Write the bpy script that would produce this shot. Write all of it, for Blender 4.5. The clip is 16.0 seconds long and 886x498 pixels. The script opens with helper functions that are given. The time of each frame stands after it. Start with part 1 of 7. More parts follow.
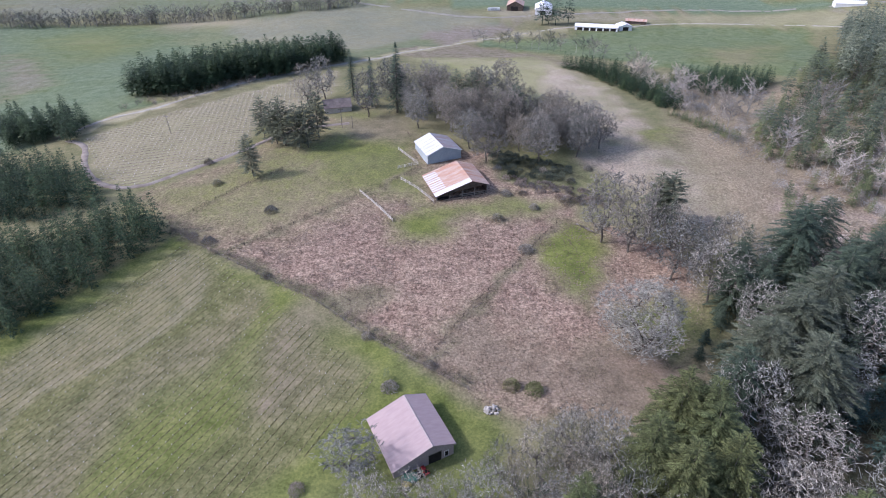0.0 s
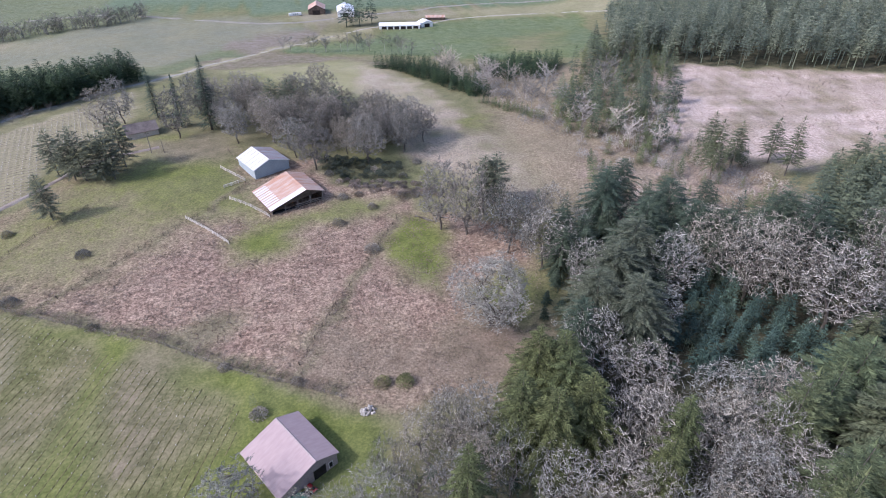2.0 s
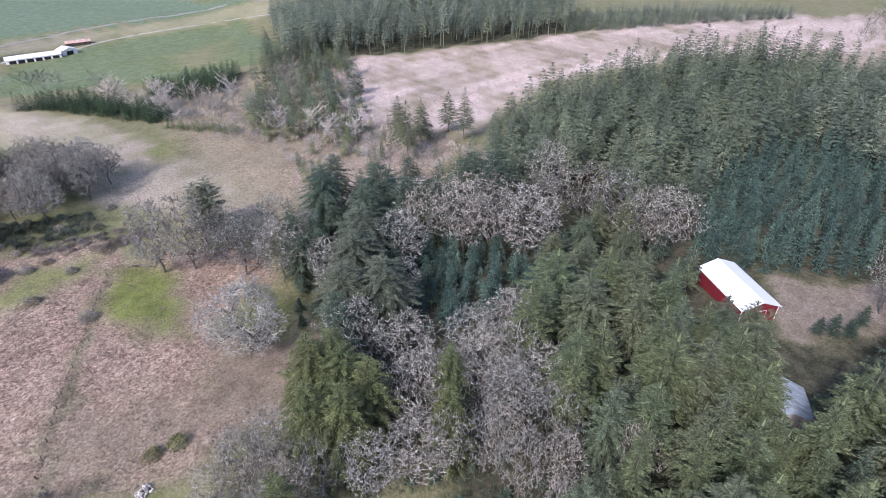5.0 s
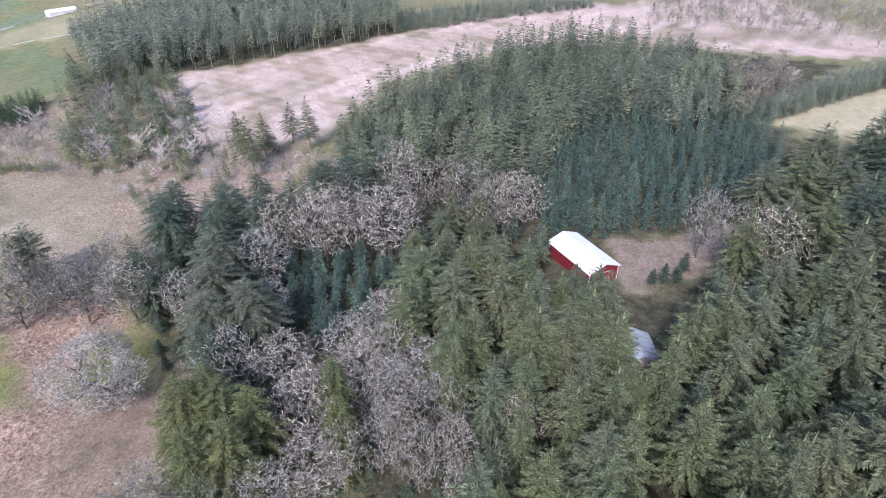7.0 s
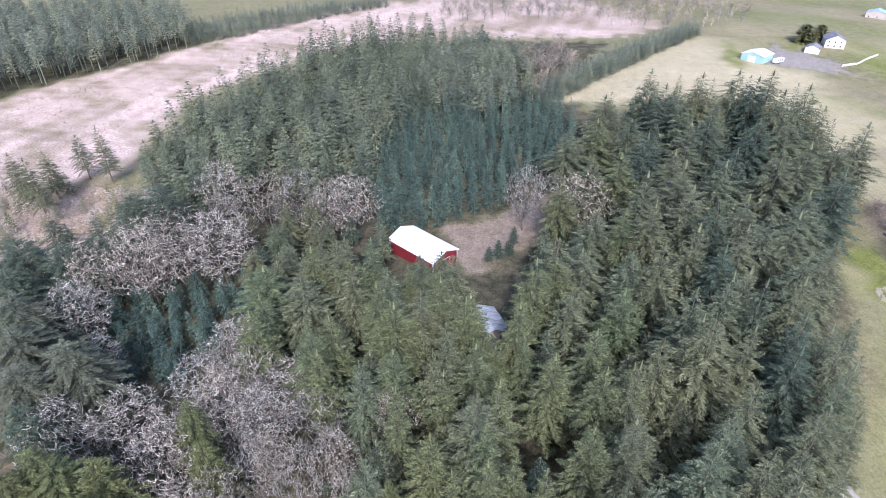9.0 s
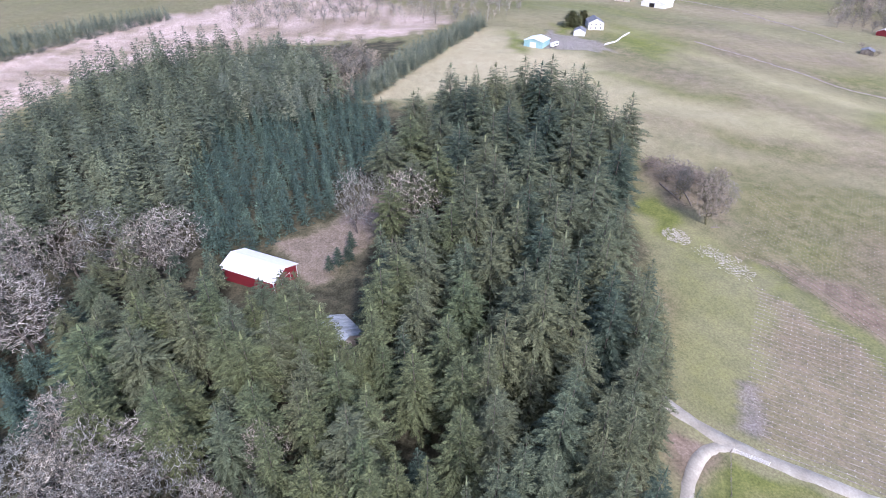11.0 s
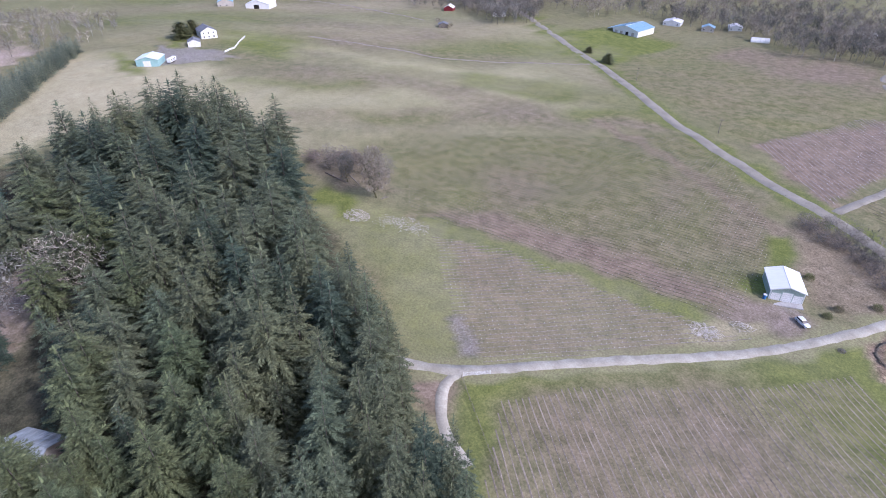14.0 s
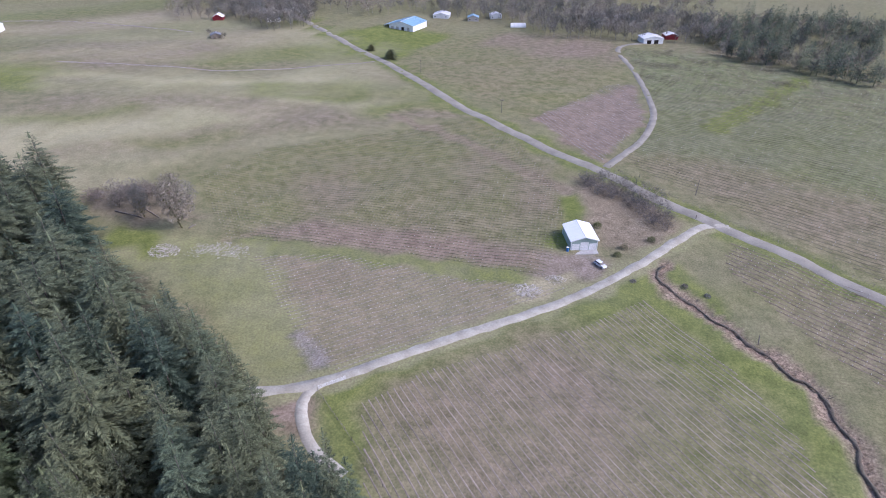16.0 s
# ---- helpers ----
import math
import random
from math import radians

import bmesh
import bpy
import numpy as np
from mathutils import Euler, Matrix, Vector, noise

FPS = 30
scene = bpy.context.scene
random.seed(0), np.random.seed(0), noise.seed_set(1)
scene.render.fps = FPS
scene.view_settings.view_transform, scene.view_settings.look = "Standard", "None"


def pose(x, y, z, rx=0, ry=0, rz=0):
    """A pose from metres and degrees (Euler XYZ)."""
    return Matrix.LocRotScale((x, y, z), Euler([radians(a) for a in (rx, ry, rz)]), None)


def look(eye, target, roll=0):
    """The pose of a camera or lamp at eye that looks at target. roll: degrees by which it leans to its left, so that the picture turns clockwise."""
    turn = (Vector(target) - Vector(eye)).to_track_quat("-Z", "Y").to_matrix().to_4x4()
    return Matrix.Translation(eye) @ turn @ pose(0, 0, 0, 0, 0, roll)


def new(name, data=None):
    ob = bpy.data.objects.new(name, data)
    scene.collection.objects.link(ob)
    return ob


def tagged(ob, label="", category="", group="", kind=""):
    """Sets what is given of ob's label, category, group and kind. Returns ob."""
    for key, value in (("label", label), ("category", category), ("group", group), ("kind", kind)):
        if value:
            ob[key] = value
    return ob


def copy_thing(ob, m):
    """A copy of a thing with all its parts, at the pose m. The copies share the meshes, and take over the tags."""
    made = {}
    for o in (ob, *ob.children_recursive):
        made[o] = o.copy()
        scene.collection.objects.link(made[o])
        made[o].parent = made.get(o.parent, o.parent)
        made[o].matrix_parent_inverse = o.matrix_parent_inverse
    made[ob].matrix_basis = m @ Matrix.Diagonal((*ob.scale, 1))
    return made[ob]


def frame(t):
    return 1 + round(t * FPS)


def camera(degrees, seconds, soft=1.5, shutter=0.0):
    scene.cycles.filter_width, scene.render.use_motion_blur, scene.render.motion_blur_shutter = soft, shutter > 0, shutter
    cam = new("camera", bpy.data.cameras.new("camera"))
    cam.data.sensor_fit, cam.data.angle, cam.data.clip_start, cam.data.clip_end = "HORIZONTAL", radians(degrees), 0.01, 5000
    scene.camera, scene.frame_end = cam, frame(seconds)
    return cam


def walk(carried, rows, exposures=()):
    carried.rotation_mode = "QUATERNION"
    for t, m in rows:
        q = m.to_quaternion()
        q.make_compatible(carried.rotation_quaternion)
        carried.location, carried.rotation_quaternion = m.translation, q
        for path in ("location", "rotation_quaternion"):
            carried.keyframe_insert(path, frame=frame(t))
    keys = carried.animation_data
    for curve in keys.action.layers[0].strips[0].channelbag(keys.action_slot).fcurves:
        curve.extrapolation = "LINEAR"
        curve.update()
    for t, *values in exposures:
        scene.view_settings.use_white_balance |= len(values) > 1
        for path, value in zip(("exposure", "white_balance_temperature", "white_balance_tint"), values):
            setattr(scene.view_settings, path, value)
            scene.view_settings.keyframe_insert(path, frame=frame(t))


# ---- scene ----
cam = camera(75.84, 16.0, 1.0)
# seconds, x, y, z, yaw, pitch, roll
PATH = [
    (0.0, 0.00, 0.00, 100.00, 1.95, -33.32, -0.32),
    (0.5, -0.23, -0.39, 100.12, -2.70, -33.29, -0.29),
    (1.0, -0.47, -0.79, 100.21, -7.11, -33.27, -0.24),
    (1.5, -0.74, -1.22, 100.37, -11.74, -33.25, -0.19),
    (2.0, -1.07, -1.58, 100.59, -16.74, -33.23, -0.15),
    (2.5, -1.46, -1.93, 100.88, -22.07, -33.20, -0.14),
    (3.0, -1.91, -2.30, 101.21, -27.30, -33.19, -0.13),
    (3.5, -2.35, -2.68, 101.58, -32.78, -33.19, -0.14),
    (4.0, -2.68, -3.04, 101.99, -38.21, -33.19, -0.15),
    (6.5, -3.89, -4.77, 104.02, -60.17, -33.16, -0.23),
    (7.0, -4.25, -4.92, 104.42, -64.05, -33.14, -0.26),
    (7.5, -4.67, -5.01, 104.83, -68.74, -33.14, -0.26),
    (8.0, -5.11, -4.98, 105.24, -73.69, -33.16, -0.27),
    (8.5, -5.48, -4.87, 105.64, -78.51, -33.18, -0.27),
    (9.0, -5.81, -4.73, 106.01, -83.09, -33.20, -0.28),
    (11.5, -7.08, -4.03, 107.74, -107.95, -33.20, -0.16),
    (12.0, -7.31, -3.73, 108.08, -113.84, -33.22, -0.15),
    (12.5, -7.56, -3.25, 108.37, -120.15, -33.21, -0.14),
    (13.0, -7.74, -2.71, 108.58, -126.40, -33.20, -0.14),
    (13.5, -7.84, -2.14, 108.77, -132.54, -33.18, -0.12),
    (14.0, -7.81, -1.53, 109.01, -138.62, -33.15, -0.12),
    (14.5, -7.68, -0.89, 109.31, -144.73, -33.15, -0.14),
    (15.0, -7.51, -0.23, 109.63, -150.78, -33.17, -0.14),
    (15.5, -7.26, 0.36, 109.89, -156.10, -33.18, -0.15),
    (16.0, -7.05, 0.88, 110.11, -159.85, -33.16, -0.14),
]
walk(cam, [(t, pose(x, y, z, 0, 0, yaw) @ pose(0, 0, 0, 90 + pitch) @ pose(0, 0, 0, 0, 0, roll)) for t, x, y, z, yaw, pitch, roll in PATH], [(0.0, -0.03, 5660, 23), (4.0, 0.13, 5740, 22), (7.0, 0.36, 5720, 25), (9.0, 0.54, 5720, 25), (12.5, 0.16, 5580, 28), (16.0, -0.06, 5540, 27)])

# ---- light: high sun from the south (-x), thin bright cloud ----
world = bpy.data.worlds.new("sky")
scene.world = world
world.use_nodes = True
wn = world.node_tree.nodes
sky = wn.new("ShaderNodeTexSky")
sky.sky_type = "NISHITA"
sky.sun_disc = False
SUN_UP, SUN_FROM = radians(40), radians(262)   # elevation; compass bearing, clockwise from +y
sky.sun_elevation, sky.sun_rotation = SUN_UP, SUN_FROM
sky.air_density, sky.dust_density, sky.ozone_density = 1.0, 2.5, 1.0
wn["Background"].inputs["Strength"].default_value = 0.24
world.node_tree.links.new(sky.outputs["Color"], wn["Background"].inputs["Color"])
sun = new("sun", bpy.data.lights.new("sun", "SUN"))
sun.data.energy, sun.data.angle, sun.data.color = 3.0, radians(3.0), (1.0, 0.96, 0.91)
sun_dir = Vector((math.sin(SUN_FROM) * math.cos(SUN_UP), math.cos(SUN_FROM) * math.cos(SUN_UP), math.sin(SUN_UP)))
sun.matrix_world = look(sun_dir * 400, (0, 0, 0))

# ---- materials ----
def rgb(c):
    return (c[0], c[1], c[2], 1.0)


class Nodes:
    """A short way to write a node tree."""

    def __init__(self, name, rough=0.8, metal=0.0, spec=0.3):
        self.mat = bpy.data.materials.new(name)
        self.mat.use_nodes = True
        self.t = self.mat.node_tree
        self.b = self.t.nodes["Principled BSDF"]
        self.b.inputs["Roughness"].default_value = rough
        self.b.inputs["Metallic"].default_value = metal
        self.b.inputs["Specular IOR Level"].default_value = spec

    def node(self, kind, **sets):
        n = self.t.nodes.new(kind)
        for k, v in sets.items():
            n.inputs[k.replace("_", " ")].default_value = v
        return n

    def link(self, a, b):
        self.t.links.new(a, b)

    def coords(self, scale=(1, 1, 1), turn=0.0, object_space=False):
        c = self.node("ShaderNodeTexCoord") if object_space else self.node("ShaderNodeNewGeometry")
        m = self.node("ShaderNodeMapping", Scale=scale, Rotation=(0, 0, turn))
        self.link(c.outputs["Object" if object_space else "Position"], m.inputs["Vector"])
        return m.outputs["Vector"]

    def noise(self, scale, detail=4.0, rough=0.55, vec=None, distort=0.0):
        n = self.node("ShaderNodeTexNoise", Scale=scale, Detail=detail, Roughness=rough, Distortion=distort)
        self.link(vec if vec is not None else self.coords(), n.inputs["Vector"])
        return n.outputs["Fac"]

    def ramp(self, fac, stops):
        r = self.node("ShaderNodeValToRGB")
        e = r.color_ramp.elements
        while len(e) < len(stops):
            e.new(0.5)
        for i, (p, c) in enumerate(stops):
            e[i].position, e[i].color = p, rgb(c) if not isinstance(c, (int, float)) else (c, c, c, 1)
        self.link(fac, r.inputs["Fac"])
        return r.outputs["Color"]

    def mix(self, fac, a, b, blend="MIX"):
        m = self.t.nodes.new("ShaderNodeMix")
        m.data_type, m.blend_type = "RGBA", blend
        for sock, v in ((m.inputs[0], fac), (m.inputs[6], a), (m.inputs[7], b)):
            if isinstance(v, (int, float)):
                sock.default_value = v
            elif isinstance(v, tuple):
                sock.default_value = rgb(v)
            else:
                self.link(v, sock)
        return m.outputs[2]

    def math(self, op, a, b=0.0):
        m = self.t.nodes.new("ShaderNodeMath")
        m.operation = op
        for sock, v in ((m.inputs[0], a), (m.inputs[1], b)):
            if isinstance(v, (int, float)):
                sock.default_value = v
            else:
                self.link(v, sock)
        return m.outputs[0]

    def bump(self, height, strength=0.4, distance=0.1):
        n = self.node("ShaderNodeBump", Distance=distance)
        if isinstance(strength, (int, float)):
            n.inputs["Strength"].default_value = strength
        else:
            self.link(strength, n.inputs["Strength"])
        self.link(height, n.inputs["Height"])
        self.link(n.outputs["Normal"], self.b.inputs["Normal"])

    def color(self, c):
        if isinstance(c, tuple):
            self.b.inputs["Base Color"].default_value = rgb(c)
        else:
            self.link(c, self.b.inputs["Base Color"])
        return self.mat


def surface(name, a, b, scale=1.0, rough=0.75, metal=0.0, fine=12.0, relief=0.2, spec=0.3, vary=0.0):
    """A plain weathered surface: two tones in large stains and fine grain."""
    n = Nodes(name, rough, metal, spec)
    c = n.mix(n.ramp(n.noise(scale), [(0.35, 0.0), (0.65, 1.0)]), a, b)
    g = n.noise(scale * fine, 3.0)
    c = n.mix(0.35, c, n.ramp(g, [(0.3, 0.35), (0.7, 1.0)]), "MULTIPLY")
    if vary:
        o = n.node("ShaderNodeObjectInfo")
        c = n.mix(n.math("MULTIPLY", o.outputs["Random"], vary), c, (0.02, 0.02, 0.02))
    n.bump(g, relief, 0.05)
    return n.color(c)


def sheet_metal(name, a, b, turn=0.0, pitch=0.9, rough=0.45, metal=0.0, rust=None, amount=0.5):
    """Ribbed painted or rusty sheet roofing: stains and fading along each sheet."""
    n = Nodes(name, rough, metal, 0.4)
    v = n.coords((0.25, 1.6, 1), turn, True)
    c = n.mix(n.ramp(n.noise(1.1, 5.0, vec=v), [(0.35, 0.0), (0.68, 1.0)]), a, b)
    if rust:
        c = n.mix(n.math("MULTIPLY", n.ramp(n.noise(0.35, 6.0, 0.65, vec=v), [(0.42, 0.0), (0.6, 1.0)]), amount), c, rust)
    n.bump(n.noise(3.0, 2.0, vec=v), 0.15, 0.03)
    return n.color(c)


def foliage(name, dark, mid, light, scale=0.5, rough=0.75, vary=0.5):
    """Needles or leaves: every spray has its own tone, every tree its own tint."""
    n = Nodes(name, rough, 0.0, 0.2)
    g = n.node("ShaderNodeNewGeometry")
    o = n.node("ShaderNodeObjectInfo")
    isl = n.ramp(g.outputs["Random Per Island"], [(0.0, dark), (0.5, mid), (1.0, light)])
    big = n.ramp(n.noise(scale, 3.0), [(0.3, 0.55), (0.7, 1.15)])
    c = n.mix(1.0, isl, big, "MULTIPLY")
    tint = n.ramp(o.outputs["Random"], [(0.0, (0.7, 0.95, 1.05)), (0.5, (1, 1, 1)), (1.0, (1.2, 1.1, 0.86))])
    c = n.mix(vary, c, n.mix(1.0, c, tint, "MULTIPLY"))
    at = n.node("ShaderNodeAttribute")
    at.attribute_name = "tone"
    stand = n.ramp(at.outputs["Fac"], [(0.0, (1, 1, 1)), (0.1, (0.66, 0.72, 0.74)), (0.55, (1, 1, 1)), (1.0, (1.4, 1.34, 1.2))])
    return n.color(n.mix(1.0, c, stand, "MULTIPLY"))


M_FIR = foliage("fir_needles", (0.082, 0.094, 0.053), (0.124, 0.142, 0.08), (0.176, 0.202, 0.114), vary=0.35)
M_FIRGREEN = foliage("plantation_needles", (0.036, 0.058, 0.027), (0.05, 0.08, 0.038), (0.066, 0.106, 0.05), vary=0.2)
M_FIROLIVE = foliage("olive_needles", (0.079, 0.094, 0.045), (0.12, 0.142, 0.068), (0.17, 0.202, 0.097), vary=0.3)
M_PINE = foliage("pine_needles", (0.097, 0.108, 0.071), (0.135, 0.15, 0.098), (0.178, 0.198, 0.129), vary=0.2)
M_YOUNGFIR = foliage("young_needles", (0.101, 0.119, 0.056), (0.14, 0.165, 0.078), (0.185, 0.218, 0.103), 0.1, vary=0.0)
M_PALEBRUSH = foliage("pale_brush", (0.24, 0.215, 0.185), (0.38, 0.345, 0.3), (0.54, 0.5, 0.445), 0.08, 0.9, 0.0)
M_FIREDGE = foliage("grey_edge_needles", (0.07, 0.085, 0.055), (0.105, 0.122, 0.08), (0.15, 0.165, 0.115), vary=0.2)
M_FIRMID = foliage("mid_green_needles", (0.09, 0.108, 0.069), (0.125, 0.15, 0.096), (0.165, 0.198, 0.127), 0.11, vary=0.0)
# far woods: distance haze put into the needle colour, lighter and greyer
M_FIRHAZE = foliage("hazy_far_needles", (0.13, 0.151, 0.108), (0.18, 0.21, 0.15), (0.238, 0.277, 0.198), 0.14, vary=0.0)
M_FIRDARK = foliage("dark_needles", (0.042, 0.062, 0.041), (0.072, 0.1, 0.064), (0.115, 0.145, 0.094), vary=0.25)
M_FIRBLUE = foliage("blue_needles", (0.056, 0.088, 0.068), (0.078, 0.122, 0.094), (0.103, 0.161, 0.124), vary=0.2)
M_CEDAR = foliage("cedar_sprays", (0.065, 0.074, 0.03), (0.108, 0.124, 0.05), (0.157, 0.18, 0.072), vary=0.25)
M_SHRUB = foliage("shrub_leaves", (0.115, 0.119, 0.05), (0.16, 0.165, 0.07), (0.211, 0.218, 0.092), vary=0.3)
M_BRAMBLEGREEN = foliage("bramble_leaves", (0.061, 0.072, 0.052), (0.085, 0.1, 0.072), (0.112, 0.132, 0.095), 0.3, 0.8, 0.2)
M_MAUVEBRUSH = foliage("mauve_brush", (0.151, 0.124, 0.114), (0.21, 0.172, 0.158), (0.277, 0.227, 0.209), 0.3, 0.9, 0.2)
M_BRAMBLE = foliage("bramble_canes", (0.14, 0.112, 0.095), (0.22, 0.18, 0.155), (0.32, 0.27, 0.235), vary=0.3)
M_BARK = surface("bark", (0.09, 0.075, 0.06), (0.17, 0.15, 0.125), 0.8, 0.9, fine=9)
M_LICHEN = foliage("lichen_bark", (0.065, 0.06, 0.05), (0.23, 0.216, 0.182), (0.6, 0.575, 0.505), 0.4, 0.9, 0.3)
M_LICHENPALE = foliage("pale_lichen", (0.15, 0.142, 0.115), (0.32, 0.303, 0.252), (0.52, 0.497, 0.425), 0.4, 0.9, 0.1)
M_TWIG = foliage("bare_twigs", (0.13, 0.119, 0.1), (0.24, 0.222, 0.188), (0.37, 0.348, 0.3), 0.4, 0.9, 0.3)
M_MOSS = surface("mossy_bark", (0.1, 0.1, 0.045), (0.19, 0.175, 0.09), 0.8, 0.9, fine=9)
M_WOOD = surface("grey_timber", (0.2, 0.17, 0.14), (0.32, 0.29, 0.25), 0.7, 0.85, vary=0.3)
M_DARKWOOD = surface("dark_timber", (0.06, 0.045, 0.035), (0.12, 0.095, 0.075), 0.7, 0.85)
# near-black; also paints the shade inside doorways, bays and the open barn
M_DARK = surface("black_and_shade", (0.015, 0.013, 0.012), (0.03, 0.026, 0.024), 0.7, 0.95)
M_WHITE = surface("white_paint", (0.84, 0.84, 0.83), (0.76, 0.76, 0.74), 0.4, 0.5, fine=8, relief=0.05)
M_GLASS = Nodes("window_glass", 0.08, 0.0, 0.6).color((0.03, 0.035, 0.04))
M_RUBBER = surface("tyre_rubber", (0.02, 0.02, 0.02), (0.035, 0.035, 0.035), 3.0, 0.8)
M_STONE = surface("pale_stone", (0.5, 0.46, 0.4), (0.66, 0.62, 0.55), 0.5, 0.9, vary=0.4)
M_CONCRETE = surface("concrete", (0.36, 0.35, 0.33), (0.47, 0.46, 0.44), 0.5, 0.9)

# ---- the lie of the land ----
def land(x, y):
    x, y = np.asarray(x, float), np.asarray(y, float)

    def hill(cx, cy, sx, sy):
        return np.exp(-(((x - cx) / sx) ** 2) - ((y - cy) / sy) ** 2)

    def rise(v, a, b):
        s = np.clip((v - a) / (b - a), 0, 1)
        return s * s * (3 - 2 * s)

    z = 7 * hill(-25, 235, 130, 90) - 13 * rise(y, 330, 520) * (1 - rise(x, 260, 420)) - 6 * rise(-x, 130, 260) * rise(y, 120, 260)
    z = z + 11 * hill(430, -190, 190, 150) + 9 * hill(520, 220, 170, 170) - 5 * rise(-y, 260, 520) * (1 - rise(x, 150, 330))
    return z + 0.8 * np.sin(x / 37 + 1.3) * np.sin(y / 43) * rise(np.hypot(x, y), 60, 160)


def lie(x, y):
    return float(land(x, y))


def ripple(x, y, size, seed):
    """Smooth wandering values of about -1 to 1."""
    r = np.random.RandomState(seed)
    v = 0
    for _ in range(5):
        a, p = r.uniform(0, 6.28), r.uniform(0, 6.28)
        k = 6.28 / (size * r.uniform(0.6, 1.8))
        v = v + np.sin(k * (x * math.cos(a) + y * math.sin(a)) + p)
    return v / 2.6


def inside(x, y, corners, soft):
    """How far a place lies inside an outline: 0 outside to 1 inside, over soft metres."""
    within = np.zeros(x.shape, bool)
    near = np.full(x.shape, 1e9)
    for (ax, ay), (bx, by) in zip(corners, corners[1:] + corners[:1]):
        if ay != by:
            within ^= ((ay > y) != (by > y)) & (x < (bx - ax) * (y - ay) / (by - ay) + ax)
        dx, dy = bx - ax, by - ay
        s = np.clip(((x - ax) * dx + (y - ay) * dy) / max(dx * dx + dy * dy, 1e-6), 0, 1)
        near = np.minimum(near, np.hypot(x - ax - s * dx, y - ay - s * dy))
    return np.clip(0.5 + np.where(within, near, -near) / soft, 0, 1)


def along(x, y, line, half, soft):
    """1 within half metres of a line, fading over soft metres."""
    near = np.full(x.shape, 1e9)
    for (ax, ay), (bx, by) in zip(line, line[1:]):
        dx, dy = bx - ax, by - ay
        s = np.clip(((x - ax) * dx + (y - ay) * dy) / max(dx * dx + dy * dy, 1e-6), 0, 1)
        near = np.minimum(near, np.hypot(x - ax - s * dx, y - ay - s * dy))
    return np.clip((half + soft - near) / soft, 0, 1)


MEADOW = [(-88, 154), (-4, 97), (8, 87), (24, 84), (39, 86), (55, 101), (71, 129), (66, 154), (40, 170), (39, 190), (15, 211), (-24, 237), (-69, 259), (-89, 208), (-110, 186), (-119, 178)]
VY_SW = [(-160, 60), (-113, 99), (-87, 151), (-37, 110), (-20, 96), (-21, 85), (-29, 76), (-40, 65), (-60, 30), (-130, 10)]
VY_HILL = [(-171, 239), (-144, 268), (-96, 323), (-75, 349), (-68, 295), (-92, 237), (-91, 213), (-106, 199), (-121, 186), (-137, 191)]
VY_M1 = [(171, -174), (159, -212), (81, -280), (57, -274), (22, -218), (13, -187), (14, -152), (66, -150), (128, -137)]
VY_M2 = [(110, -130), (84, -141), (42, -142), (6, -149), (39, -112), (57, -92), (76, -101)]
VY_NEAR = [(46, -84), (34, -100), (0, -130), (-18, -150), (-35, -136), (-54, -112), (-59, -95), (-30, -50), (30, -55)]
VY_R1 = [(-46, -197), (-89, -178), (-110, -140), (-78, -134), (-65, -147), (-42, -180)]
VY_RR = [(-2, -259), (-13, -333), (18, -488), (-64, -504), (-190, -425), (-160, -200), (-91, -189), (-48, -224), (-14, -244)]
VY_TRI = [(49, -297), (17, -381), (3, -386), (-8, -316), (8, -248)]
CLEARCUT = [(232, 310), (368, 230), (540, 141), (700, -4), (611, -169), (480, -139), (448, -82), (444, 29), (388, 132), (290, 176), (195, 160), (164, 188), (170, 227)]
